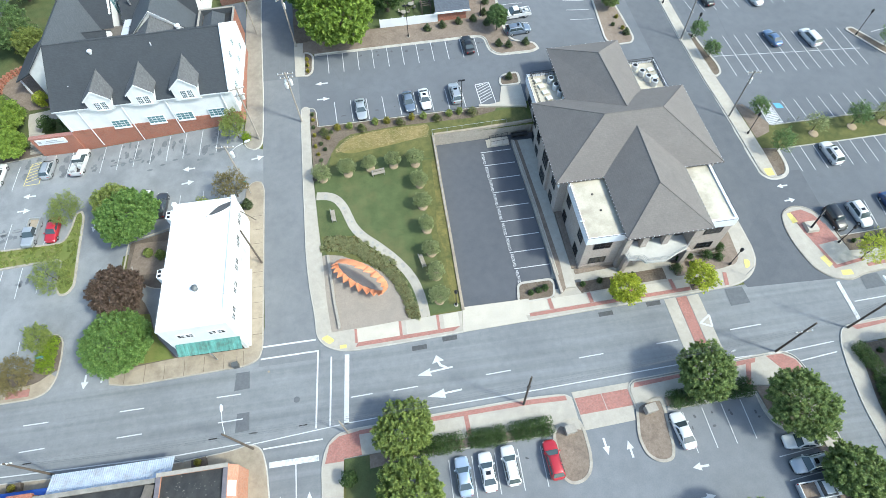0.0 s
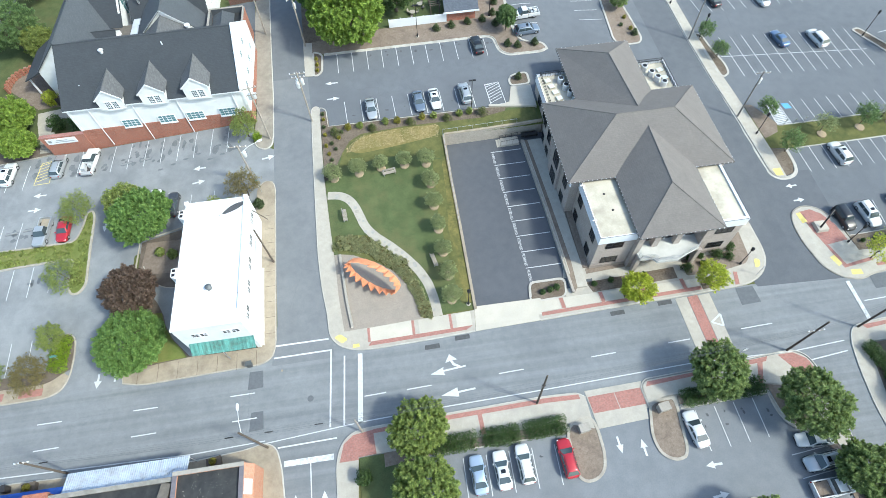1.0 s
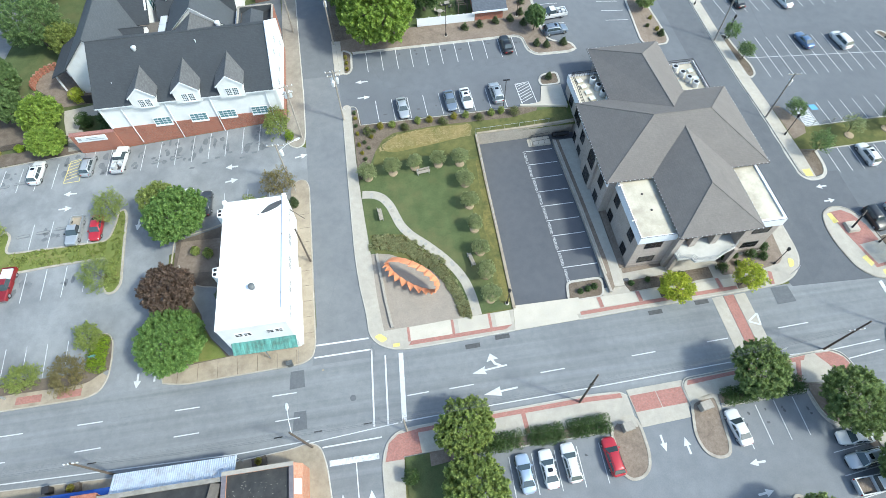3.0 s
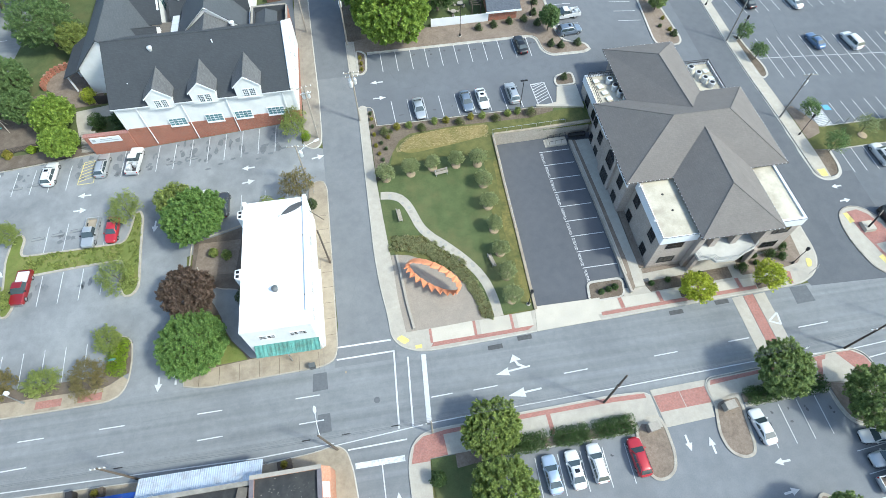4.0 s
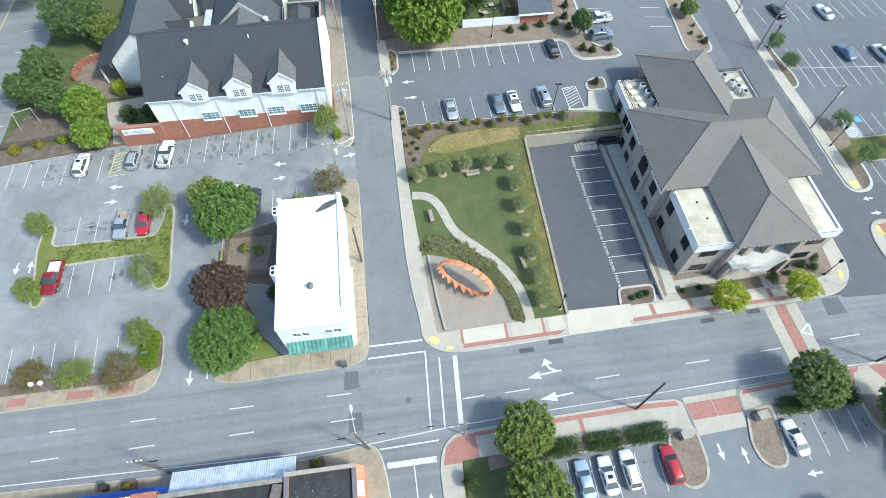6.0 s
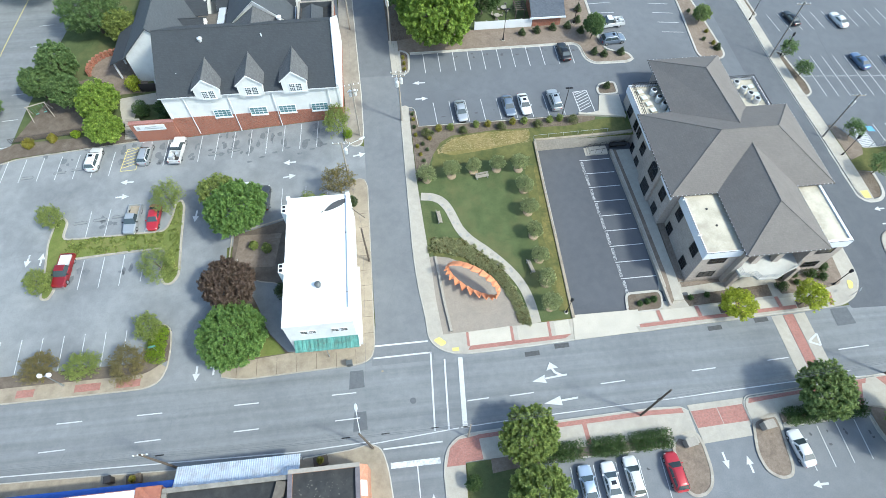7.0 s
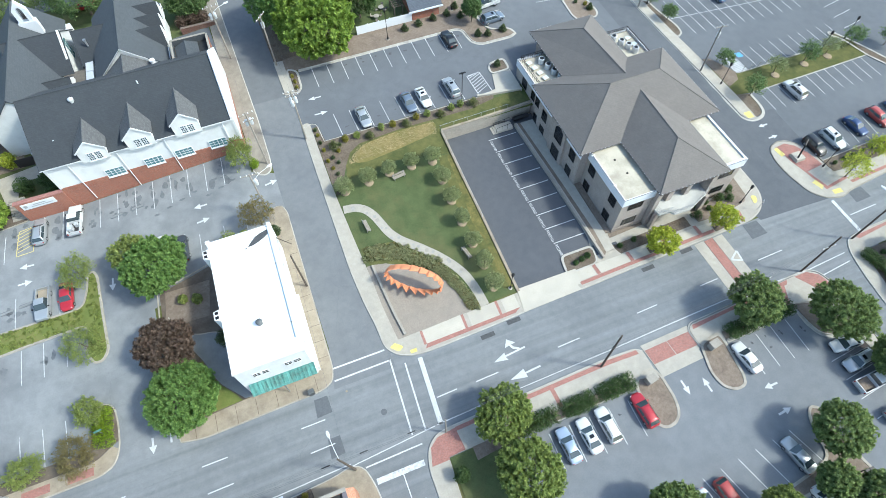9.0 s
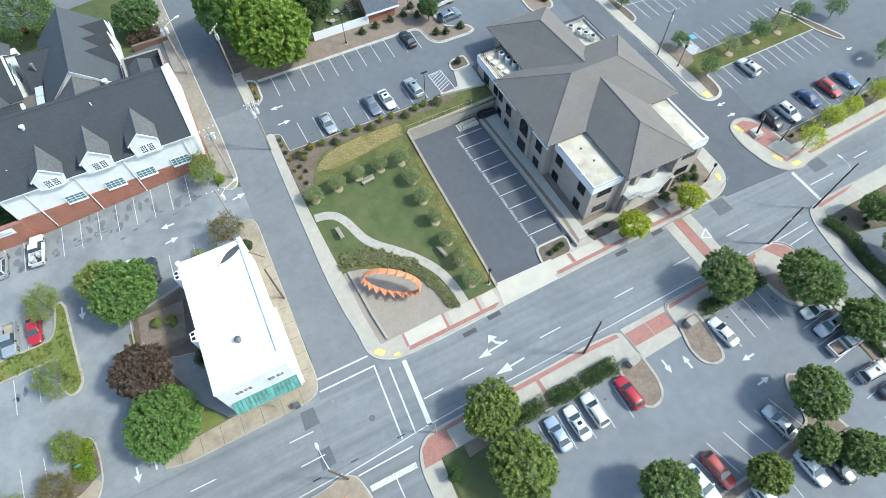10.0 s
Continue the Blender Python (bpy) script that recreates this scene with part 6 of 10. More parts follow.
# flat roofs behind pale fascias
for x0, y0, x1, y1, sides, z in ((22.0, 36.2, 27.4, 46.0, "sw", 8.25), (37.2, 36.2, 42.2, 46.0, "se", 8.25), (21.2, 60.4, 27.0, 68.8, "wn", 7.36), (37.0, 60.4, 42.4, 68.8, "en", 7.36)):
    block("roof_deck", office, CREAM_ROOF, x0 + 0.1, y0 + 0.1, z - 0.04, x1 - 0.1, y1 - 0.1, z + 0.04)
    low, top = (6.95, 8.5) if y0 < 50 else (6.4, 7.8)
    thick = 0.4 if y0 < 50 and "e" in sides else 0.16
    parapet(office, FASCIA, x0 - 0.14, y0 - 0.14, x1 + (0.14 if "e" in sides else 0), y1 + (0.14 if "n" in sides else 0), low, top, thick, sides)
    for a, b, c, d in {"s": (x0 - 0.16, y0 - 0.17, x1, y0 - 0.11), "w": (x0 - 0.17, y0 - 0.1, x0 - 0.11, y1), "n": (x0, y1 + 0.11, x1, y1 + 0.17), "e": (x1 + 0.11, y0 - 0.1, x1 + 0.17, y1)}[sides[0]], {"s": (x0 - 0.16, y0 - 0.17, x1, y0 - 0.11), "w": (x0 - 0.17, y0 - 0.1, x0 - 0.11, y1), "n": (x0, y1 + 0.11, x1, y1 + 0.17), "e": (x1 + 0.11, y0 - 0.1, x1 + 0.17, y1)}[sides[1]]:
        block("drip_edge", office, FRAME_DARK, a, b, top, c, d, top + 0.03)
for x, y in ((24.5, 43.2), (24.9, 40.4)):
    bm = bmesh.new(); lathe(bm, [(0.17, 8.29), (0.17, 8.36), (0.1, 8.39)], 12, x, y); wpart("roof_drain", bm, FRAME_DARK, office)
for y in (38.9, 44.9):
    block("scupper", office, TRIM_WHITE, 21.6, y, 8.36, 22.2, y + 0.14, 8.56)
hip_roof("roof", office, ROOF_GREY, 19.95, 45.4, 44.1, 61.3, 8.85, 13.4, ((28.1, 52.9), (36.5, 52.9)))
hip_roof("roof", office, ROOF_GREY, 26.7, 34.95, 38.4, 52.0, 8.9, 12.3, ((32.1, 40.9), (32.4, 51.2)))
hip_roof("roof", office, ROOF_GREY, 25.3, 54.4, 37.4, 73.3, 8.9, 12.3, ((32.2, 55.0), (31.5, 66.8)))
for a in ((20.5, 46.0, 43.6, 60.8), (27.1, 35.4, 38.0, 46), (25.8, 60.4, 36.9, 72.8)):
    block("soffit", office, FASCIA, a[0], a[1], 8.3, a[2], a[3], 8.68)
block("fascia_band", office, FASCIA, 20.55, 45.9, 7.2, 20.72, 50.2, 8.5)
block("fascia_band", office, FASCIA, 20.55, 55.2, 7.2, 20.72, 60.7, 8.5)
# windows of the west front
for y, z, w, h in ((60.0, 6.2, 1.1, 1.8), (57.3, 5.4, 1.4, 1.9), (48.1, 5.8, 1.5, 1.9), (57.4, 2.0, 1.3, 1.9), (60.0, 2.4, 1.0, 2.0), (48.2, 2.0, 1.4, 1.9)):
    window(office, 0, 20.7, -1, y, z, w, h, 2, 3)
block("bay", office, MASONRY, 20.3, 50.2, -0.2, 20.9, 54.6, 8.2)
window(office, 0, 20.3, -1, 52.0, 6.1, 2.1, 1.9, 3, 2, arched=True)
window(office, 0, 20.3, -1, 52.1, 2.6, 2.1, 2.2, 3, 3)
for y in (44.3, 38.4):
    window(office, 0, 22.0, -1, y, 5.75, 1.5, 1.8, 2, 3)
    window(office, 0, 22.0, -1, y + 0.15, 1.9, 1.45, 1.7, 2, 3)
window(office, 0, 21.2, -1, 65.6, 5.2, 1.5, 1.7, 2, 3)
window(office, 0, 21.2, -1, 62.4, 5.2, 1.1, 1.6, 2, 3)
for x in (24.4, 39.9):
    window(office, 1, 36.2, -1, x, 6.0, 2.3, 1.2, 3, 2)
    window(office, 1, 36.2, -1, x, 2.3, 2.2, 1.3, 3, 2)
for y in (40, 44, 49, 53, 57, 64, 66.5):
    xw = 42.2 if y < 46 else 43.3 if y < 61 else 42.4
    window(office, 0, xw, 1, y, 5.9, 1.4, 1.8, 2, 3)
    window(office, 0, xw, 1, y, 2.4, 1.4, 1.8, 2, 3)
for x in (28.5, 31.4, 34.3):
    window(office, 1, 72.1, 1, x, 6.4, 1.4, 1.8, 2, 3)


def condenser(x, y, z, r=0.46, h=0.75):
    ob = thing("air_conditioner", "beige cylindrical rooftop air conditioning condenser with dark fan", "air conditioner", pose(x, y, z), "rooftop condensers")
    bm = bmesh.new(); lathe(bm, [(r, 0), (r, h), (r * 0.92, h + 0.05)], 16); part("casing", bm, STEEL_LIGHT, ob)
    bm = bmesh.new(); lathe(bm, [(r * 0.7, h + 0.05), (r * 0.7, h + 0.075), (r * 0.2, h + 0.09)], 14); part("fan_grille", bm, FRAME_BLACK, ob)
    for k in range(8):
        a = math.tau * k / 8
        bm = bmesh.new(); tube(bm, (r * 1.0 * math.cos(a), r * math.sin(a), 0.1), (r * math.cos(a), r * math.sin(a), h - 0.08), 0.02, seg=4); part("louvre", bm, STEEL, ob)
    return ob


for x, y in ((24.6, 66.9), (25.0, 65.3), (25.4, 63.8), (25.8, 62.3), (38.7, 67.4), (39.4, 66.0), (40.0, 64.7), (40.6, 63.4)):
    condenser(x, y, 7.4, 0.52, 0.95)
for x, y in ((22.6, 67.4), (22.9, 66.0), (23.2, 64.6), (23.5, 63.2), (23.8, 61.9), (41.2, 66.8), (41.4, 65.0)):
    unit = thing("rooftop_unit", "flat pale blue topped rooftop ventilation unit", "ventilation unit", pose(x, y, 7.4, 0, 0, 12), "rooftop units")
    bm = bmesh.new(); box(bm, -0.5, -0.45, 0.0, 0.5, 0.45, 0.26); bmesh.ops.bevel(bm, geom=bm.edges[:], offset=0.04, segments=1, affect="EDGES"); part("casing", bm, CREAM_ROOF, unit)
    bm = bmesh.new(); box(bm, -0.42, -0.36, 0.26, 0.42, 0.36, 0.31); part("top_panel", bm, PALE_BLUE, unit)
for x0, x1 in ((21.15, 26.4), (37.3, 42.45)):
    fence = thing("roof_screen", "thin black metal railing round the rooftop units", "screen", pose(0, 0, 0))
    n = 11
    for k in range(n + 1):
        y = 61.6 + 7.0 * k / n
        bm = bmesh.new(); xx = x0 + 0.45 if x0 < 30 else x1 - 0.4; box(bm, xx, y - 0.02, 7.44, xx + 0.04, y + 0.02, 8.5); part("slat", bm, FRAME_BLACK, fence)
    for k in range(n):
        x = x0 + 0.5 + (x1 - x0 - 1.0) * k / (n - 1)
        bm = bmesh.new(); box(bm, x - 0.02, 68.55, 7.4, x + 0.02, 68.59, 8.5); part("slat", bm, FRAME_BLACK, fence)
    for zz in (8.0, 8.46):
        bm = bmesh.new(); xx = x0 + 0.44 if x0 < 30 else x1 - 0.41; box(bm, xx, 61.6, zz, xx + 0.06, 68.6, zz + 0.06); box(bm, x0 + 0.45, 68.54, zz, x1 - 0.4, 68.6, zz + 0.06); part("rail", bm, FRAME_BLACK, fence)

# -- the white flat-roofed building --
white = building("white_building", "white painted flat roofed building with teal awning", "building", -28.8, 41, 0.2)
block("wall", white, WHITE_WALL, -33.2, 31.3, -0.2, -24.7, 50.6, 8.4)
block("plinth", white, WHITE_WALL, -24.7, 31.5, -0.2, -24.35, 50.4, 1.6)
block("wall_pier", white, WHITE_WALL, -33.25, 44.2, -0.2, -33.2, 50.6, 8.4)
block("roof_deck", white, WHITE_ROOF, -33.1, 31.4, 8.41, -24.8, 50.5, 8.5)
parapet(white, WHITE_WALL, -33.25, 31.25, -24.65, 50.65, 8.3, 8.66, 0.22, "swn")
block("parapet", white, WHITE_WALL, -25.2, 33.2, 8.4, -24.65, 50.43, 8.78)
# pale blue strip paints the shaded inner face of the east parapet
block("flashing", white, PALE_BLUE, -25.34, 33.2, 8.5, -25.21, 44.4, 8.56)
for x, y in ((-25.3, 44.3), (-25.3, 35.4)):
    bm = bmesh.new(); lathe(bm, [(0.07, 8.5), (0.07, 8.6), (0.04, 8.62)], 8, x, y); wpart("roof_drain", bm, FRAME_BLACK, white)
for x, y in ((-33.1, 50.5), (-24.95, 50.5)):
    block("corner_block", white, WHITE_WALL, x - 0.25, y - 0.25, 8.4, x + 0.25, y + 0.25, 9.0)
for y in (48.7, 39.4):
    bm = bmesh.new(); prism(bm, [(-33.95, y - 0.55), (-33.2, y - 0.95), (-33.2, y + 0.75), (-33.95, y + 0.6)], 0.6, 8.9); wpart("chimney", bm, WHITE_WALL, white)
    for d in (-0.32, 0.32):
        block("flue", white, FRAME_BLACK, -33.8, y + d - 0.2, 8.85, -33.4, y + d + 0.2, 8.93)
for x in (-31.0, -29.95, -27.15, -26.05):
    window(white, 1, 31.3, -1, x, 6.5, 0.85, 0.8, 2, 2, TRIM_WHITE, rim=0.05)
for y, z in ((33.65, 6.4), (37.3, 6.5), (40.75, 6.6), (44.4, 6.7), (48.1, 6.8)):
    for d in (-0.5, 0.5):
        window(white, 0, -24.7, 1, y + d, z, 0.75, 0.95, 2, 2, TRIM_WHITE, rim=0.05)
block("shopfront", white, GLASS_DARK, -32.4, 31.2, 0.4, -25.2, 31.28, 2.9)
bm = bmesh.new(); lathe(bm, [(0.34, 8.55), (0.34, 8.95), (0.42, 9.0), (0.42, 9.12), (0.25, 9.3), (0.08, 9.36)], 16, -28.9, 36.6); wpart("roof_ventilator", bm, STEEL_DARK, white, "grey metal turbine vent")
awning = wpart("awning", (lambda b: (faces(b, [(-32.7, 31.3, 4.3), (-24.55, 31.3, 4.3), (-24.6, 30.2, 2.9), (-32.75, 30.2, 2.9), (-32.7, 31.3, 4.2), (-24.55, 31.3, 4.2), (-24.6, 30.2, 2.8), (-32.75, 30.2, 2.8)], [(0, 3, 2, 1), (4, 5, 6, 7), (2, 3, 7, 6), (0, 4, 7, 3), (1, 2, 6, 5)]), b)[1])(bmesh.new()), TEAL, white, "weathered teal standing-seam awning")
for k in range(17):
    x = -32.65 + k * 0.505
    bm = bmesh.new(); tube(bm, (x, 31.15, 4.33), (x - 0.1, 30.2, 2.93), 0.035, seg=5); part("seam", bm, TEAL, awning)
block("awning_post", white, STEEL, -28.9, 30.2, 0.1, -28.8, 30.3, 2.9)
for flat in ([(-28.3, 48.1), (-27.7, 48.1), (-26.8, 48.4), (-26.0, 48.8), (-25.35, 49.3), (-25.35, 50.0), (-26.2, 49.8), (-27.1, 49.4), (-27.7, 48.8)], [(-28.65, 47.85), (-28.4, 47.9), (-28.35, 48.1), (-28.6, 48.05)]):
    bm = bmesh.new(); prism(bm, flat, 8.502, 8.512); wpart("roof_patch", bm, TAR, white)

# -- the church --
church = building("church", "white and brick church with charcoal gabled roofs", "church", -39, 78, 3.0)


def gable_roof(parent, x0, y0, x1, y1, ze, zr, along, mat, over=0.35, thick=0.2, ridge_at=0.5):
    """Two slopes over a rectangle; along: the axis of the ridge."""
    bm = bmesh.new()
    if along == "x":
        ym = y0 + (y1 - y0) * ridge_at
        pts = [(x0, y0 - over, ze), (x1, y0 - over, ze), (x1, ym, zr), (x0, ym, zr), (x1, y1 + over, ze), (x0, y1 + over, ze)]
    else:
        xm = x0 + (x1 - x0) * ridge_at
        pts = [(x0 - over, y1, ze), (x0 - over, y0, ze), (xm, y0, zr), (xm, y1, zr), (x1 + over, y0, ze), (x1 + over, y1, ze)]
    low = [(x, y, z - thick) for x, y, z in pts]
    faces(bm, pts + low, [(0, 1, 2, 3), (3, 2, 4, 5), (6, 9, 8, 7), (9, 11, 10, 8), (0, 6, 7, 1), (4, 10, 11, 5), (1, 7, 8, 2), (2, 8, 10, 4), (0, 3, 9, 6), (3, 5, 11, 9)])
    r = wpart("roof", bm, mat, parent)
    bm = bmesh.new(); tube(bm, pts[3], pts[2], 0.09, seg=6); wpart("ridge_cap", bm, mat, parent)
    return r


def gable_wall(parent, along, at, a0, a1, z0, ze, zr, mat, t=0.3, ridge_at=0.5):
    m = a0 + (a1 - a0) * ridge_at
    bm = bmesh.new()
    prof = [(a0, z0), (a1, z0), (a1, ze), (m, zr), (a0, ze)]
    f = (lambda d, p: (at + d, p[0], p[1])) if along == "x" else (lambda d, p: (p[0], at + d, p[1]))
    faces(bm, [f(0, p) for p in prof] + [f(t, p) for p in prof], [(0, 1, 2, 3, 4), (9, 8, 7, 6, 5)] + [(i, (i + 1) % 5 + 0, (i + 1) % 5 + 5, i + 5) for i in range(5)])
    return wpart("gable_wall", bm, mat, parent)


block("wall_brick", church, RED_BRICK, -52.4, 69.7, 2.0, -25.7, 86.0, 6.7)
block("wall", church, WHITE_WALL, -52.3, 69.8, 6.7, -25.8, 85.9, 11.2)
gable_wall(church, "x", -26.05, 69.7, 86.0, 6.6, 11.45, 16.9, WHITE_WALL, 0.4)
gable_wall(church, "x", -52.5, 69.7, 86.0, 6.6, 11.3, 16.6, WHITE_WALL, 0.35)
gable_roof(church, -52.7, 69.7, -26.0, 86.0, 11.3, 16.7, "x", ROOF_DARK)
bm = bmesh.new()
for ya, yb, za, zb in ((69.5, 77.85, 11.5, 17.0), (86.2, 77.85, 11.5, 17.0)):
    tube(bm, (-25.85, ya, za), (-25.85, yb, zb), 0.16, seg=6)
wpart("verge_trim", bm, TRIM_WHITE, church)
for xa, xb in ((-52.7, -47.1), (-43.3, -40.65), (-36.85, -34.05), (-30.25, -25.6)):
    block("gutter", church, TRIM_WHITE, xa, 69.3, 11.05, xb, 69.45, 11.2)
for x in (-49.2, -42.6, -35.9, -27.4):
    bm = bmesh.new(); tube(bm, (x, 69.6, 11.1), (x, 69.6, 3.2), 0.07, seg=6); wpart("downspout", bm, TRIM_WHITE, church)
for x in (-44.4, -38.8, -34.3, -29.2):
    window(church, 1, 69.68, -1, x, 7.2, 2.5, 1.35, 4, 3, TRIM_WHITE, GLASS_TEAL, 0.1, 0.05, TRIM_WHITE)


def dormer(x, dz):
    y0, w, ze, zr = 69.3, 3.7, 12.75 + dz, 14.25 + dz
    bm = bmesh.new(); prism(bm, [(x - w / 2, y0), (x + w / 2, y0), (x + w / 2, 74.2), (x - w / 2, 74.2)], 10.6, ze)
    d = wpart("dormer", bm, WHITE_WALL, church)
    bm = bmesh.new()
    prof = [(x - w / 2, ze), (x + w / 2, ze), (x, zr - 0.05)]
    faces(bm, [(a, y0, z) for a, z in prof] + [(a, y0 + 0.2, z) for a, z in prof], [(0, 1, 2), (5, 4, 3), (0, 3, 4, 1), (1, 4, 5, 2), (2, 5, 3, 0)])
    part("dormer_gable", bm, WHITE_WALL, d)
    bm = bmesh.new()
    o, k = 0.3, (zr - ze) / (w / 2)
    e = ze - o * k + 0.12
    p = [(x - w / 2 - o, y0 - 0.12, e), (x, y0 - 0.12, zr + 0.12), (x + w / 2 + o, y0 - 0.12, e), (x - w / 2 - o, 72.4, e), (x, 75.0, zr + 0.12), (x + w / 2 + o, 72.4, e)]
    low = [(a, b, c - 0.16) for a, b, c in p]
    faces(bm, p + low, [(0, 1, 4, 3), (1, 2, 5, 4), (6, 9, 10, 7), (7, 10, 11, 8), (0, 6, 7, 1), (1, 7, 8, 2), (0, 3, 9, 6), (2, 8, 11, 5), (3, 4, 10, 9), (4, 5, 11, 10)])
    part("dormer_roof", bm, ROOF_DORMER, d)
    for sx in (-1, 1):
        bm = bmesh.new(); xo = x + sx * (w / 2 + o * 0.55)
        faces(bm, [(x, y0 - 0.18, zr + 0.16), (xo, y0 - 0.18, e + 0.04), (xo, y0 - 0.18, e - 0.2), (x, y0 - 0.18, zr - 0.1), (x, y0 - 0.1, zr + 0.16), (xo, y0 - 0.1, e + 0.04), (xo, y0 - 0.1, e - 0.2), (x, y0 - 0.1, zr - 0.1)], [(0, 1, 2, 3), (7, 6, 5, 4), (0, 4, 5, 1), (1, 5, 6, 2), (2, 6, 7, 3), (3, 7, 4, 0)])
        part("bargeboard", bm, TRIM_WHITE, d)
    bm = bmesh.new(); tube(bm, (x, y0 - 0.12, zr + 0.13), (x, 75.0, zr + 0.13), 0.07, seg=5); part("ridge_cap", bm, ROOF_DORMER, d)
    for sx in (-0.5, 0.5):
        window(church, 1, y0, -1, x + 0.12 + sx, 11.45 + dz * 0.7, 0.76, 1.3, 3, 4, TRIM_WHITE, GLASS_DIM, 0.09, 0.06)
    bm = bmesh.new(); box(bm, x - 0.98, y0 - 0.12, 10.55 + dz * 0.7, x + 1.22, y0, 10.68 + dz * 0.7); part("dormer_sill", bm, TRIM_WHITE, d)


for x, dz in ((-45.2, -0.05), (-38.75, 0.2), (-32.15, 0.4)):
    dormer(x, dz)
bm = bmesh.new(); lathe(bm, [(0.28, 15.0), (0.28, 15.9), (0.38, 15.95), (0.38, 16.15), (0.16, 16.28)], 14, -45.6, 76.3); wpart("roof_ventilator", bm, STEEL_LIGHT, church)
for x, y, z in ((-36.5, 76.4, 15.9), (-49.6, 72.4, 12.9)):
    bm = bmesh.new(); tube(bm, (x, y, z - 0.4), (x, y, z + 0.35), 0.09, seg=8); wpart("vent_pipe", bm, TRIM_WHITE, church)
for y, z in ((73.0, 9.4), (76.2, 9.4), (79.4, 9.4), (82.6, 9.4), (76.2, 12.6), (79.4, 12.6)):
    window(church, 0, -25.65, 1, y, z, 0.9, 1.1, 2, 2, TRIM_WHITE, GLASS_TEAL, 0.08)
# low brick wing with the painted sign board
block("wing_wall", church, RED_BRICK, -59.2, 69.4, 2.0, -52.4, 70.0, 6.3)
block("wing_coping", church, BRICK_PAVE, -59.3, 69.35, 6.3, -52.4, 70.05, 6.45)
sign = block("sign_board", church, TRIM_WHITE, -58.5, 69.28, 5.0, -53.9, 69.38, 6.1)
for x0, x1, zz in ((-56.9, -55.2, 5.68), (-57.2, -54.3, 5.34)):
    bm = bmesh.new(); box(bm, x0, 69.25, zz, x1, 69.275, zz + 0.13); part("text_bar", bm, STEEL, sign)
bm = bmesh.new(); box(bm, -58.2, 69.25, 5.35, -57.75, 69.275, 5.85); part("emblem", bm, STEEL, sign)
for k in range(10):
    block("step", church, STONE, -61.6, 69.2 + 0.42 * k, 2.0, -59.4, 69.62 + 0.42 * k, 2.4 + 0.16 * k)
# western wing, its ridge running north
block("wall", church, WHITE_WALL, -61.4, 83.6, 2.5, -49.5, 108, 8.0)
gable_wall(church, "y", 83.3, -61.4, -50.6, 2.5, 8.3, 13.4, WHITE_WALL, 0.4)
gable_roof(church, -61.4, 83.0, -50.6, 109, 8.2, 13.5, "y", ROOF_SLATE)
bm = bmesh.new(); faces(bm, [(-61.2, 83.0, 8.4), (-64.8, 83.6, 6.6), (-64.8, 92.0, 6.6), (-61.2, 92.6, 8.4), (-61.2, 83.0, 8.2), (-64.8, 83.6, 6.4), (-64.8, 92.0, 6.4), (-61.2, 92.6, 8.2)], [(0, 1, 2, 3), (7, 6, 5, 4), (0, 4, 5, 1), (1, 5, 6, 2), (2, 6, 7, 3)]); bmesh.ops.recalc_face_normals(bm, faces=bm.faces[:]); wpart("porch_roof", bm, ROOF_DARK, church)
block("gate", church, FRAME_DARK, -60.6, 80.7, 2.6, -57.6, 80.8, 4.6)
block("gate_wall", church, WHITE_WALL, -57.6, 80.5, 2.6, -52.6, 80.9, 5.2)
for y in (84.4, 88.0, 91.6):
    block("porch_post", church, TRIM_WHITE, -64.6, y - 0.12, 2.6, -64.36, y + 0.12, 6.5)
# north wing with three gablets on its east side
block("wall", church, WHITE_WALL, -44.2, 87.2, 3, -33.5, 104.2, 9.8)
gable_roof(church, -44.6, 86.9, -33.4, 104.6, 9.8, 14.7, "y", ROOF_SLATE)
for y in (87.0, 104.0):
    gable_wall(church, "y", y, -44.4, -33.6, 3, 9.6, 14.5, WHITE_WALL, 0.3)
gable_roof(church, -43.6, 79.0, -34.6, 86.9, 10.2, 13.8, "y", ROOF_DORMER)
bm = bmesh.new(); tube(bm, (-39.0, 86.75, 14.72), (-33.3, 86.75, 9.75), 0.06, seg=6); tube(bm, (-39.0, 86.75, 14.72), (-44.7, 86.75, 9.75), 0.06, seg=6); wpart("verge_trim", bm, STEEL_LIGHT, church)
block("fascia", church, TRIM_WHITE, -33.35, 87.0, 8.9, -33.05, 104.4, 9.9)
for y in (93.4, 96.8, 100.2):
    bm = bmesh.new()
    faces(bm, [(-33.0, y - 1.75, 10.2), (-33.0, y + 1.75, 10.2), (-33.0, y, 13.0), (-37.2, y, 13.0), (-34.2, y - 1.75, 10.2), (-34.2, y + 1.75, 10.2)], [(0, 2, 3, 4), (1, 5, 3, 2), (0, 4, 5, 1), (4, 3, 5), (0, 1, 2)])
    wpart("gablet_roof", bm, ROOF_DARK, church)
    bm = bmesh.new(); faces(bm, [(-32.98, y - 1.7, 9.6), (-32.98, y + 1.7, 9.6), (-32.98, y, 12.85), (-32.8, y - 1.7, 9.6), (-32.8, y + 1.7, 9.6), (-32.8, y, 12.85)], [(0, 1, 2), (5, 4, 3), (0, 3, 4, 1), (1, 4, 5, 2), (2, 5, 3, 0)]); wpart("gablet_wall", bm, WHITE_WALL, church)
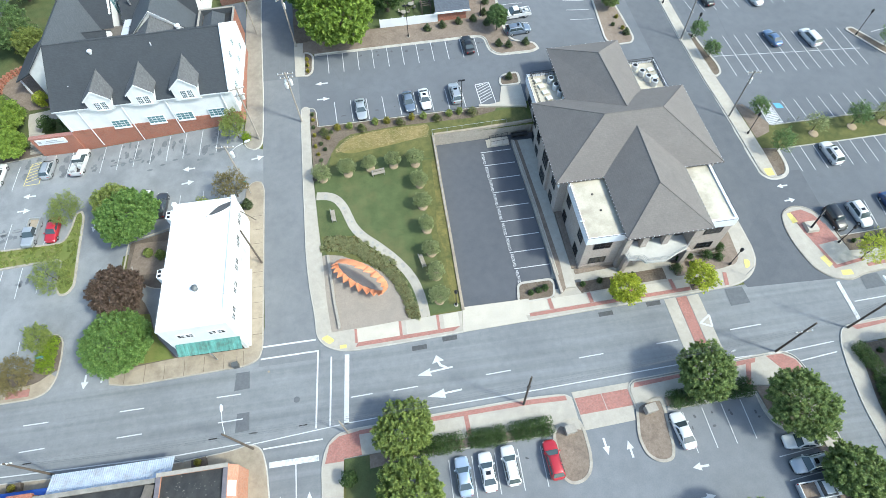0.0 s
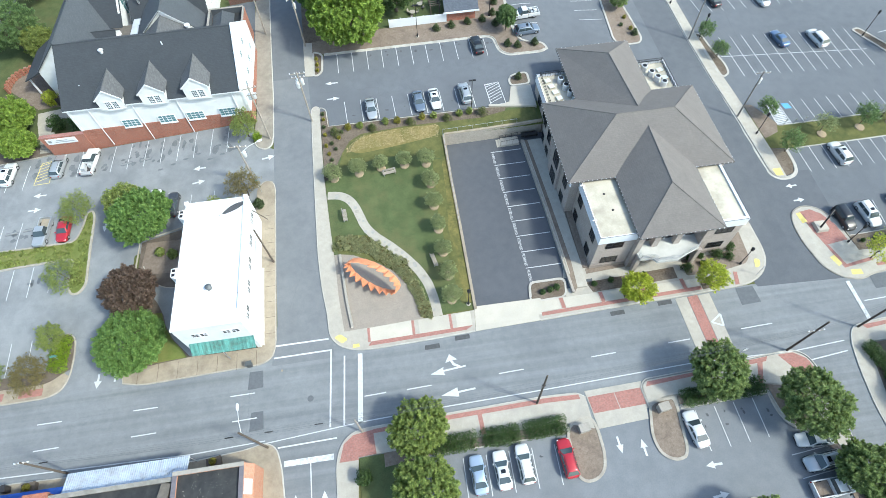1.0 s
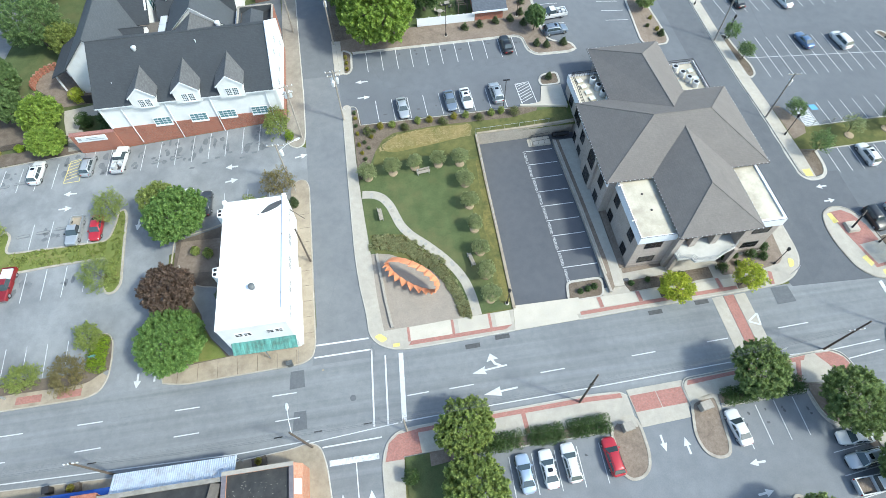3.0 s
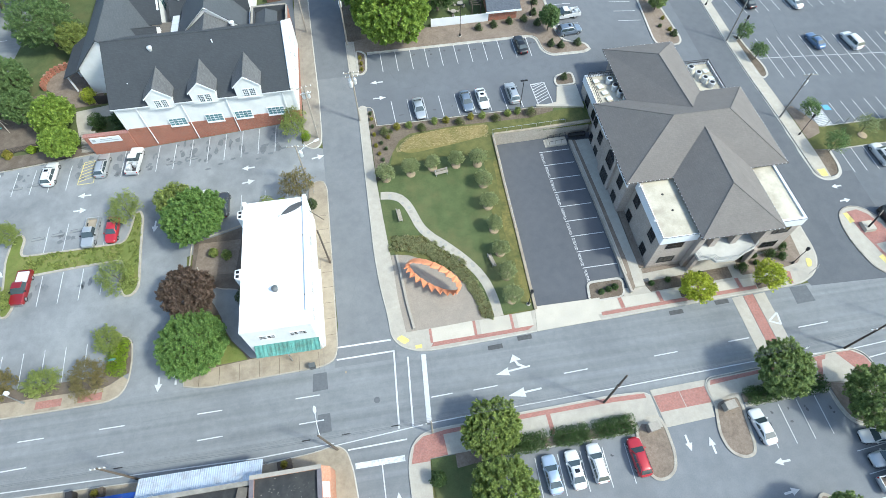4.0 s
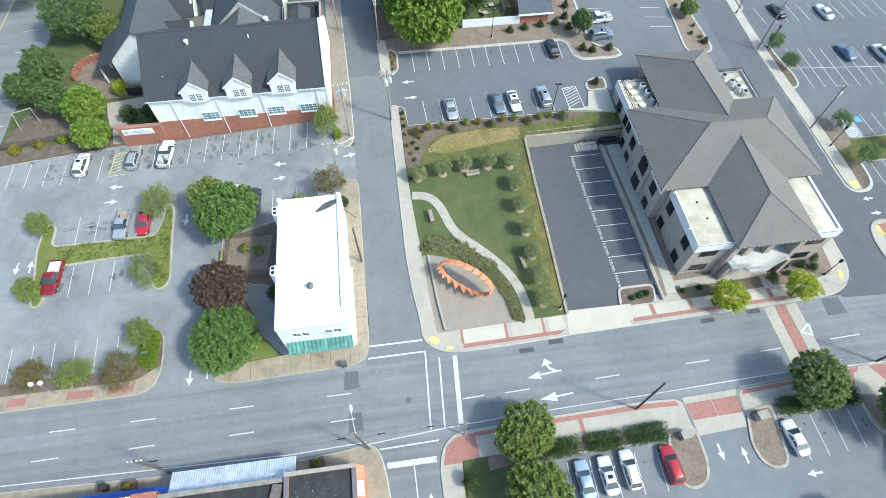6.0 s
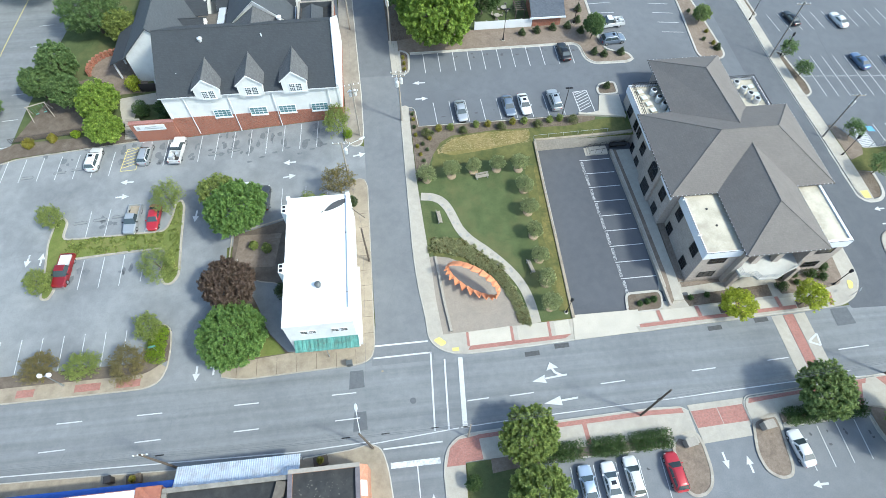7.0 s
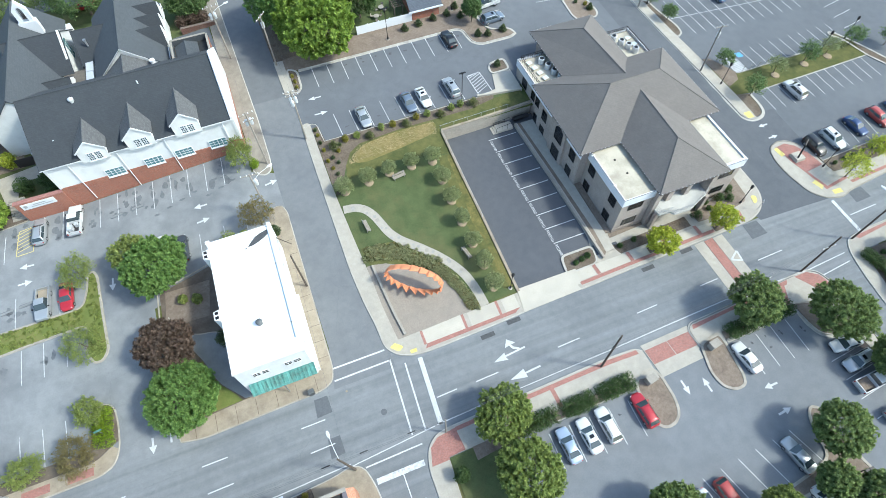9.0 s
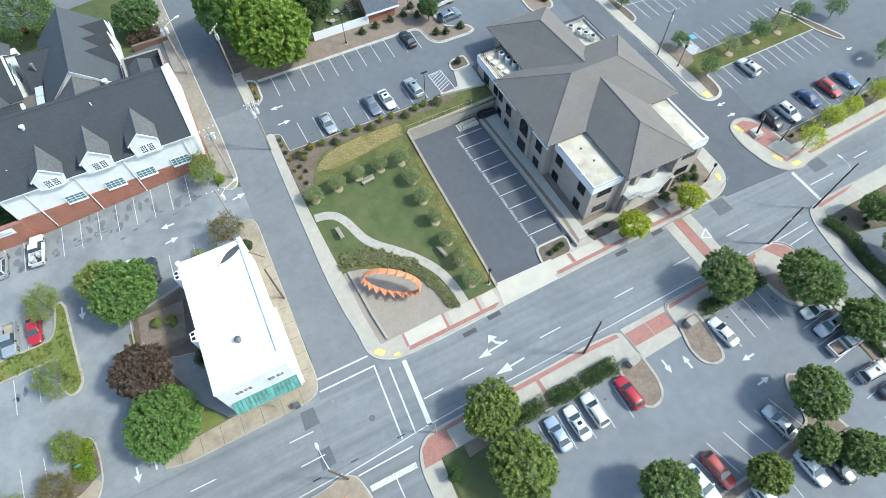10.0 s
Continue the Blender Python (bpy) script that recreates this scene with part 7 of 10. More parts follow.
# cross roof between the wings
block("wall", church, WHITE_WALL, -47.2, 94.2, 3, -44.3, 102.6, 8.6)
gable_roof(church, -47.4, 94.0, -40.0, 102.8, 8.6, 12.2, "x", ROOF_DARK)
bm = bmesh.new(); lathe(bm, [(0.16, 10.6), (0.16, 11.6), (0.24, 11.65), (0.24, 11.85)], 10, -45.4, 96.0); wpart("chimney", bm, STEEL, church)
gable_roof(church, -45.2, 89.2, -42.4, 92.8, 8.9, 9.7, "x", ROOF_BLUE, 0.1)
block("wall", church, WHITE_WALL, -45.3, 89.0, 3, -44.0, 93.0, 8.8)
# middle link with flat roofs and the west porch
block("wall", church, WHITE_WALL, -50.5, 86, 3, -44.4, 93, 8.6)
block("roof_deck", church, ROOF_BROWN, -50.4, 86.1, 8.6, -44.5, 92.9, 8.72)
gable_wall(church, "x", -49.2, 92.6, 104.6, 3, 8.8, 12.9, WHITE_WALL, 0.35)
gable_roof(church, -58, 92.8, -48.7, 104.4, 8.8, 12.7, "x", ROOF_DARK)
window(church, 0, -48.85, 1, 98.0, 9.4, 1.8, 2.6, 2, 3, TRIM_WHITE, GLASS_TEAL, arched=True)
block("skylight", church, STEEL_LIGHT, -46.7, 89.0, 8.7, -45.5, 91.4, 9.2)
block("skylight", church, STEEL_LIGHT, -46.7, 91.5, 8.7, -45.5, 93.8, 9.2)
gable_wall(church, "x", -48.9, 88.0, 90.8, 7, 9.4, 10.4, WHITE_WALL, 0.3)
gable_roof(church, -56, 87.9, -48.6, 90.9, 9.4, 10.5, "x", ROOF_DARK, 0.15)
bm = bmesh.new(); lathe(bm, [(0.34, 10.6), (0.34, 12.0), (0.45, 12.05), (0.45, 12.25), (0.2, 12.35)], 12, -35.3, 86.0); wpart("roof_ventilator", bm, TRIM_WHITE, church)
# white bell cote with an arched opening at the end of the western ridge
bm = bmesh.new()
box(bm, -55.0, 102.6, 10.4, -52.2, 103.6, 12.9)
box(bm, -54.7, 102.7, 12.9, -54.05, 103.5, 15.0)
box(bm, -53.15, 102.7, 12.9, -52.5, 103.5, 15.0)
for k in range(6):
    a0, a1 = math.pi * k / 6, math.pi * (k + 1) / 6
    c0, s0, c1, s1 = -0.45 * math.cos(a0), 0.45 * math.sin(a0), -0.45 * math.cos(a1), 0.45 * math.sin(a1)
    q = [(-53.6 + c0, 15.0 + s0), (-53.6 + c1, 15.0 + s1), (-53.6 + c1 * 2.4, 15.0 + 1.5 * (1 - abs(c1) / 0.45)), (-53.6 + c0 * 2.4, 15.0 + 1.5 * (1 - abs(c0) / 0.45))]
    faces(bm, [(x, 102.7, z) for x, z in q] + [(x, 103.5, z) for x, z in q], [(0, 1, 2, 3), (7, 6, 5, 4), (0, 4, 5, 1), (2, 6, 7, 3)])
cote = wpart("bell_cote", bm, TRIM_WHITE, church, "white gabled bell cote with an arched opening")
bm = bmesh.new(); lathe(bm, [(0.36, 13.4), (0.3, 13.6), (0.2, 14.1), (0.06, 14.3), (0.05, 15.35)], 12, -53.6, 103.1); part("bell", bm, FRAME_DARK, cote)
# brick stair tower at the back with a flat roof
block("wall_brick", church, RED_BRICK, -32.4, 86.0, 3, -26.4, 91.0, 10.2)
block("roof_deck", church, ROOF_BLACK, -32.0, 86.3, 10.2, -26.8, 90.6, 10.3)
parapet(church, RED_BRICK, -32.4, 86.0, -26.3, 91.0, 10.1, 11.3, 0.3, "e", STONE)
parapet(church, ROOF_SLATE, -32.4, 86.0, -26.6, 91.0, 10.1, 11.3, 0.3, "nw", STONE)
gable_roof(church, -31.6, 86.0, -28.6, 90.4, 10.4, 11.2, "y", ROOF_SLATE)
block("garden_wall", church, DARK_BRICK, -31.4, 100.6, 3.5, -25.2, 101.2, 6.6)

# -- the garage and fence to the north --
garage = building("garage", "small red brick garage with slate blue roof", "garage", 11.7, 91, 5.0)
block("wall", garage, RED_BRICK, 9.1, 88.3, 4.8, 14.3, 94.5, 7.6)
gable_roof(garage, 8.6, 88.2, 14.9, 94.7, 7.6, 9.6, "x", ROOF_BLUE)
block("fascia", garage, TRIM_WHITE, 8.4, 87.75, 7.35, 15.0, 87.9, 7.65)
fence = building("panel_fence", "tall white vinyl panel fence", "fence", -0.5, 88.3, 5.2)
for k in range(5):
    x = -1.6 + 2.13 * k
    z = H(x, 88.3)
    block("panel", fence, TRIM_WHITE, x + 0.06, 88.25, z + 0.05, x + 2.07, 88.33, z + 1.75)
    block("post", fence, TRIM_WHITE, x - 0.06, 88.22, z, x + 0.06, 88.36, z + 1.9)
pergola = building("pergola", "dark weathered pergola on a red brick patio", "pergola", 5, 92, 5.2)
block("patio", pergola, BRICK_PAVE, 1.5, 89.4, 5.2, 8.4, 95.5, 5.55)
for x in (6.4, 8.0):
    for y in (90.6, 93.4):
        block("post", pergola, WOOD_POLE, x - 0.08, y - 0.08, 5.4, x + 0.08, y + 0.08, 7.4)
    block("beam", pergola, WOOD_POLE, x - 0.06, 90.2, 7.4, x + 0.06, 93.8, 7.55)
for k in range(6):
    block("slat", pergola, WOOD_POLE, 6.1, 90.4 + 0.6 * k, 7.55, 8.3, 90.48 + 0.6 * k, 7.65)


def garden_table(x, y, turn):
    ob = thing("garden_table", "round pale garden table on the brick patio", "table", pose(x, y, 5.55, 0, 0, turn), "patio furniture")
    bm = bmesh.new(); lathe(bm, [(0.02, 0.7), (0.55, 0.7), (0.55, 0.75), (0.02, 0.76)], 16); part("tabletop", bm, STONE, ob)
    bm = bmesh.new(); lathe(bm, [(0.28, 0.0), (0.26, 0.05), (0.05, 0.1), (0.05, 0.7)], 10); part("pedestal", bm, FRAME_DARK, ob)
    for k in range(3):
        a = math.tau * k / 3 + turn
        c = thing("garden_chair", "small dark garden chair beside a round table", "chair", pose(x + 0.95 * math.cos(a), y + 0.95 * math.sin(a), 5.55, 0, 0, math.degrees(a) - 90), "patio chairs")
        bm = bmesh.new(); box(bm, -0.22, -0.22, 0.42, 0.22, 0.22, 0.46); part("seat", bm, WOOD_BENCH, c)
        bm = bmesh.new(); box(bm, -0.22, 0.18, 0.5, 0.22, 0.22, 0.9); part("backrest", bm, WOOD_BENCH, c)
        for lx, ly in ((-0.18, -0.18), (0.18, -0.18), (-0.18, 0.18), (0.18, 0.18)):
            bm = bmesh.new(); tube(bm, (lx, ly, 0), (lx, ly, 0.42), 0.02, seg=5); part("leg", bm, FRAME_DARK, c)


for x, y, r in ((3.0, 91.2, 0.3), (4.6, 93.4, 1.1)):
    garden_table(x, y, r)

# -- the shops at the southwest corner --
shop = building("corner_shop", "orange brick shop with black tar roof", "shop", -28.5, 10, 0.2)
block("wall", shop, ORANGE_BRICK, -32.6, -12, 0, -24.87, 15.6, 4.4)
block("wall", shop, ORANGE_BRICK, -24.87, -12, 0, -24.02, 15.58, 3.5)
block("roof_deck", shop, ROOF_BLACK, -32.3, -11.7, 4.41, -25.0, 15.3, 4.5)
parapet(shop, ORANGE_BRICK, -32.7, -12.1, -24.8, 15.7, 4.35, 4.85, 0.4, "n", STONE)
parapet(shop, ORANGE_BRICK, -32.7, -12.1, -24.8, 15.7, 4.35, 4.8, 0.45, "we", TILE_DARK)
fleck = random.Random(12)
for k in range(46):
    gx, gy = -29.4 + fleck.gauss(0, 1.5), 13.4 + fleck.gauss(0, 0.7)
    if -32.0 < gx < -25.4 and gy < 15.1:
        bm = bmesh.new(); box(bm, gx, gy, 4.5, gx + fleck.uniform(0.03, 0.14), gy + fleck.uniform(0.02, 0.06), 4.512); wpart("roof_fleck", bm, STONE, shop)
bm = bmesh.new(); faces(bm, [(-24.85, -12, 4.8), (-24.85, 15.6, 4.8), (-24.0, 15.6, 3.6), (-24.0, -12, 3.6), (-24.85, -12, 3.4), (-24.85, 15.6, 3.4)], [(0, 3, 2, 1), (0, 1, 5, 4), (1, 2, 5), (0, 4, 3), (2, 3, 4, 5)]); wpart("sloping_ledge", bm, ORANGE_BRICK, shop)
bm = bmesh.new(); faces(bm, [(-24.72, 12.3, 4.68), (-24.72, 13.9, 4.68), (-24.1, 13.9, 3.81), (-24.1, 12.3, 3.81), (-24.75, 12.3, 4.64), (-24.75, 13.9, 4.64), (-24.13, 13.9, 3.77), (-24.13, 12.3, 3.77)], [(0, 3, 2, 1), (4, 5, 6, 7), (0, 1, 5, 4), (1, 2, 6, 5), (2, 3, 7, 6), (3, 0, 4, 7)]); wpart("sign_face", bm, TRIM_WHITE, shop)
shop_b = building("row_shop", "brown brick shop row with weathered flat roof", "shop", -39, 8, 0.2)
block("wall", shop_b, ORANGE_BRICK, -46.4, -12, 0, -32.7, 15.2, 4.0)
block("roof_deck", shop_b, ROOF_BLACK, -46.38, -11.8, 4.0, -32.72, 14.84, 4.1)
parapet(shop_b, ROOF_BROWN, -46.4, -12.1, -32.7, 15.3, 3.9, 4.45, 0.45, "nw", COPING)
bm = bmesh.new(); prism(bm, [(-34.6, 12.4), (-33.2, 13.2), (-32.9, 14.6), (-34.0, 14.8)], 4.1, 4.5); wpart("roof_hatch", bm, ROOF_BROWN, shop_b)
canopy = building("metal_canopy", "corrugated metal canopy over the sidewalk", "canopy", -38.5, 16.5, 0.2)
bm = bmesh.new()
n = 110
row = []
for k in range(n + 1):
    x = -45.8 + 14.0 * k / n
    dz = 0.05 if k % 2 else 0.0
    row.append([bm.verts.new((x, 15.35, 3.45 + dz)), bm.verts.new((x, 17.75, 2.95 + dz)), bm.verts.new((x, 17.75, 2.92 + dz)), bm.verts.new((x, 15.35, 3.42 + dz))])
for a, b in zip(row, row[1:]):
    for i in range(4):
        bm.faces.new((a[i], a[(i + 1) % 4], b[(i + 1) % 4], b[i]))
wpart("roof_sheet", bm, CORRUGATED, canopy)
bm = bmesh.new(); faces(bm, [(-34.6, 16.1, 3.45), (-31.9, 17.5, 3.12), (-31.9, 17.2, 3.2), (-34.6, 15.7, 3.5)], [(0, 1, 2, 3)]); wpart("loose_sheet", bm, CORRUGATED, canopy)
for x in (-45.6, -41.0, -36.4, -32.0):
    bm = bmesh.new(); tube(bm, (x, 17.6, 0.1), (x, 17.6, 2.95), 0.05, seg=6); wpart("post", bm, STEEL, canopy)
shop_c = building("white_shop", "white roofed shop with blue canopy edge", "shop", -56, 8, 0.2)
block("wall", shop_c, ORANGE_BRICK, -90, -12, 0, -46.5, 15.6, 4.4)
block("roof_deck", shop_c, WHITE_ROOF, -89.8, -11.8, 4.4, -49.2, 15.5, 4.52)
block("party_wall", shop_c, RED_BRICK, -49.2, -12, 4.2, -46.5, 15.7, 4.75)
BLUE_CANVAS = material("blue_canvas", (0.015, 0.06, 0.28), (0.025, 0.09, 0.38), 0.8, 3.0, 40, 0.1)
bm = bmesh.new(); faces(bm, [(-89, 15.7, 3.4), (-45.9, 15.6, 3.4), (-45.9, 16.5, 2.7), (-89, 16.7, 2.7), (-89, 16.7, 2.5), (-45.9, 16.5, 2.5)], [(0, 3, 2, 1), (3, 4, 5, 2)]); wpart("canvas_awning", bm, BLUE_CANVAS, shop_c)


# ---- planting ----
def leaf_cloud(name, centres, mat, parent, size, per, seed, flat=0.0, label=""):
    """One mesh of many small folded leaves scattered through clumps: centres holds (x, y, z, radius, squash)."""
    g = np.random.default_rng(seed)
    cs = np.array(centres, dtype=float)
    counts = np.maximum(8, (per * (cs[:, 3] / cs[:, 3].mean()) ** 2).astype(int))
    idx = np.repeat(np.arange(len(cs)), counts)
    n = len(idx)
    d = g.normal(size=(n, 3)); d /= np.linalg.norm(d, axis=1)[:, None]
    rad = cs[idx, 3] * (0.45 + 0.55 * g.random(n) ** 0.7 + 0.5 * np.maximum(0, g.random(n) - 0.72))
    pos = cs[idx, :3] + d * rad[:, None] * np.stack([np.ones(n), np.ones(n), cs[idx, 4]], 1)
    nrm = d + g.normal(size=(n, 3)) * 0.7 + np.array([0, 0, 0.35 + flat])
    nrm /= np.linalg.norm(nrm, axis=1)[:, None]
    ref = g.normal(size=(n, 3))
    u = np.cross(nrm, ref); u /= np.linalg.norm(u, axis=1)[:, None]
    v = np.cross(nrm, u)
    s = size * (0.6 + 0.8 * g.random(n))[:, None]
    a, b = u * s * 1.15, v * s * 0.42
    lift = nrm * s * 0.22
    verts = np.stack([pos - a, pos - b + lift, pos + a, pos + b + lift], 1).reshape(-1, 3)
    me = bpy.data.meshes.new(name)
    me.vertices.add(4 * n); me.vertices.foreach_set("co", verts.ravel())
    me.loops.add(4 * n); me.loops.foreach_set("vertex_index", np.arange(4 * n))
    me.polygons.add(n); me.polygons.foreach_set("loop_start", np.arange(n) * 4); me.polygons.foreach_set("loop_total", np.full(n, 4))
    me.update(calc_edges=True); me.validate()
    me.materials.append(mat)
    ob = new(name, me)
    if parent:
        ob.parent = parent
    return ob


def spray_cloud(name, sprays, mat, parent, size, per, seed):
    """One mesh of folded leaves set along short outward sprays: each spray holds its foot, its way and its length."""
    g = np.random.default_rng(seed)
    sp = np.array(sprays, dtype=float)
    counts = np.maximum(6, (per * (sp[:, 6] / sp[:, 6].mean()) ** 2).astype(int))
    idx = np.repeat(np.arange(len(sp)), counts)
    n = len(idx)
    axis = sp[idx, 3:6]
    length = sp[idx, 6][:, None]
    u = g.random(n)[:, None] ** 0.8 * 1.7 - 0.7
    side = g.normal(size=(n, 3))
    side -= axis * (side * axis).sum(1)[:, None]
    side /= np.linalg.norm(side, axis=1)[:, None]
    pos = sp[idx, :3] + axis * length * u + side * length * (0.66 - 0.3 * u) * np.sqrt(g.random(n))[:, None]
    way = axis * 0.75 + side * 0.75 + g.normal(size=(n, 3)) * 0.4
    way /= np.linalg.norm(way, axis=1)[:, None]
    face = axis * 0.7 + g.normal(size=(n, 3)) * 0.42 + np.array([0, 0, 0.6])
    v = np.cross(face, way); v /= np.linalg.norm(v, axis=1)[:, None]
    nrm = np.cross(way, v)
    s = size * (0.6 + 0.8 * g.random(n))[:, None]
    a, b, lift = way * s * 1.1, v * s * 0.6, nrm * s * 0.2
    verts = np.stack([pos - a, pos - b + lift, pos + a, pos + b + lift], 1).reshape(-1, 3)
    me = bpy.data.meshes.new(name)
    me.vertices.add(4 * n); me.vertices.foreach_set("co", verts.ravel())
    me.loops.add(4 * n); me.loops.foreach_set("vertex_index", np.arange(4 * n))
    me.polygons.add(n); me.polygons.foreach_set("loop_start", np.arange(n) * 4); me.polygons.foreach_set("loop_total", np.full(n, 4))
    me.update(calc_edges=True); me.validate()
    me.materials.append(mat)
    ob = new(name, me)
    ob.parent = parent
    return ob


def tree(x, y, height, radius, leaf, seed, label, base=None, trunk=0.16, bole=0.28, clumps=34, per=90, leafsize=0.26, tall=1.0, ground=H, group="", name="tree", uneven=0.1):
    """A tapered trunk with limbs under a crown of many leafy sprays; uneven: how far the outline strays from round."""
    g = random.Random(seed)
    z = ground(x, y) if base is None else base
    ob = thing(name, label, "tree", pose(x, y, z, 0, 0, g.uniform(0, 360)), group)
    bm = bmesh.new()
    pts = [Vector((0, 0, -0.2)), Vector((g.uniform(-.1, .1), g.uniform(-.1, .1), height * bole)), Vector((g.uniform(-.25, .25), g.uniform(-.25, .25), height * 0.62)), Vector((g.uniform(-.3, .3), g.uniform(-.3, .3), height * 0.9))]
    rr = [trunk * 1.25, trunk * 0.9, trunk * 0.5, trunk * 0.15]
    for a, b, ra, rb in zip(pts, pts[1:], rr, rr[1:]):
        tube(bm, a, b, ra, rb, 8)
    cz, ch = height * (bole + 1) / 2 * 0.95, height * (1 - bole) / 2 * 0.92
    n = clumps * 14
    reach = radius * 3.0 / math.sqrt(n)
    p1, p2 = g.uniform(0, 6.28), g.uniform(0, 6.28)
    sprays = []
    for k in range(n):
        th, ph = k * 2.39996 + g.uniform(-0.25, 0.25), math.acos(1 - 1.72 * (k + 0.5) / n)
        lobe = 1 + uneven * (math.sin(2 * th + p1) * 0.6 + math.sin(5 * th + p2) * 0.45) + g.uniform(-uneven, uneven) * 0.9 + 0.07 * noise.noise(Vector((3.1 * math.cos(th), 3.1 * math.sin(th), 4.0 * math.cos(ph) + seed)))
        q = (0.88, 0.80, 0.91, 0.64)[k % 4] * lobe
        way = Vector((math.sin(ph) * math.cos(th), math.sin(ph) * math.sin(th), math.cos(ph)))
        c = Vector((radius * q * way.x, radius * q * way.y, cz + ch * q * way.z * tall))
        axis = (Vector((way.x / radius, way.y / radius, way.z / ch)).normalized() + Vector((g.uniform(-.45, .45), g.uniform(-.45, .45), g.uniform(-.1, .6)))).normalized()
        sprays.append((c.x, c.y, max(c.z, height * bole * 0.75), axis.x, axis.y, axis.z, reach * g.uniform(0.55, 1.45)))
        if k % 45 == 0:
            tube(bm, pts[1].lerp(pts[2], g.random()), c, trunk * 0.3, trunk * 0.06, 5)
    part("trunk", bm, BARK, ob)
    spray_cloud("crown", sprays, leaf, ob, leafsize * 0.46, int(per * 0.245), seed)
    return ob


def shrub(x, y, r, h, leaf, seed, label, ground=H, cone=False, per=60, leafsize=0.1, group="", base=None):
    g = random.Random(seed)
    z = (ground(x, y) if base is None else base) + 0.12
    ob = thing("shrub", label, "shrub", pose(x, y, z), group)
    bm = bmesh.new(); tube(bm, (0, 0, -0.1), (0, 0, h * 0.5), 0.05, 0.03, 6)
    for k in range(4):
        a = k * 1.6
        tube(bm, (0, 0, 0.05), (r * 0.6 * math.cos(a), r * 0.6 * math.sin(a), h * 0.55), 0.025, 0.01, 5)
    part("stem", bm, BARK, ob)
    cs = []
    n = 9
    for k in range(n):
        u = (k + 0.5) / n
        th = k * 2.39996
        q = (1 - u * 0.92) if cone else math.sin(math.acos(1 - 2 * u)) * 0.62
        cs.append((r * 0.62 * q * math.cos(th), r * 0.62 * q * math.sin(th), h * (0.12 + 0.8 * u), r * (0.62 * (1 - 0.6 * u) + 0.12 if cone else 0.52) * g.uniform(0.85, 1.15), 0.9 if not cone else 1.2))
    leaf_cloud("foliage", cs, leaf, ob, leafsize, per, seed)
    return ob


def hedge(poly, width, h, leaf, seed, label, ground=H):
    """A clipped hedge along a line."""
    g = random.Random(seed)
    pts = finer(poly, 0.55)
    x0, y0 = pts[0]
    z = ground(x0, y0)
    ob = thing("hedge", label, "hedge", pose(x0, y0, z + 0.12))
    cs = []
    bm = bmesh.new()
    for i, (x, y) in enumerate(pts):
        for d in (-0.3, 0.3):
            ox, oy = offset_line(pts, d * width)[i] if len(pts) > 1 else (x, y)
            cs.append((ox - x0 + g.uniform(-.08, .08), oy - y0 + g.uniform(-.08, .08), h * 0.5 + ground(x, y) - z + g.uniform(-.08, .1), width * 0.42 * g.uniform(0.85, 1.2), h / width * 1.05))
        tube(bm, (x - x0, y - y0, -0.1 + ground(x, y) - z), (x - x0, y - y0, h * 0.6 + ground(x, y) - z), 0.04, 0.02, 5)
    part("stems", bm, BARK, ob)
    leaf_cloud("foliage", cs, leaf, ob, 0.1, 210, seed)
    return ob


# large street trees on the south side
for i, (x, y, h, r) in enumerate(((-4.8, 16.9, 5.6, 3.4), (-4.8, 9.7, 6.3, 3.8), (32.3, 18.1, 7.0, 3.4), (41.6, 12.6, 7.6, 3.85), (44.5, 4.8, 5.8, 3.1))):
    tree(x, y, h, r, LEAF_SUNNY if i < 2 else LEAF_OAK, 10 + i, "full green street tree beside the south lot", trunk=0.2, uneven=0.13, clumps=46, per=160, leafsize=0.27, group="street trees")
for i, (x, y, h, r) in enumerate(((31.1, 0.7, 6.8, 3.15), (26.8, -3.6, 6.0, 2.15), (30.4, -6.5, 6.6, 2.5), (19.6, -3.6, 5.6, 2.2), (8.3, 0.3, 6.6, 3.0))):
    tree(x, y, h, r, (LEAF_OAK, LEAF_OAK, LEAF_OAK, LEAF_OLIVE, LEAF_OAK)[i], 20 + i, "round green tree on a mulch divider", trunk=0.18, clumps=42, per=145, leafsize=0.26, group="parking lot trees")
for i, (x, y, h, r) in enumerate(((60.5, 17.0, 5.2, 2.3), (58.0, 10.5, 5.6, 2.6), (57.5, 4.5, 5.4, 2.4))):
    tree(x, y, h, r, LEAF_OAK, 30 + i, "green tree behind the corner hedge", clumps=30, per=110, group="corner trees")
# bright young trees on the office forecourt and along the east lot
for i, (x, y, h, r) in enumerate(((26.95, 31.0, 4.6, 2.2), (37.3, 31.1, 5.2, 1.85), (62.2, 31.6, 5.4, 2.0), (68.8, 33.4, 5.0, 1.7), (73.6, 33.8, 4.6, 1.6), (81.0, 34.4, 4.4, 1.7), (88, 35, 4.4, 1.7))):
    full = i == 0
    tree(x, y, h, r, LEAF_YELLOW, 40 + i, "young yellow-green street tree in a pavement cutout" if i < 2 else "thin feathery yellow-green tree beside the lot", base=0.15, trunk=0.08, uneven=0.1 if full else 0.25, clumps=28, per=110 if full else 70 if i == 1 else 26, leafsize=0.2, bole=0.25, group="young street trees")
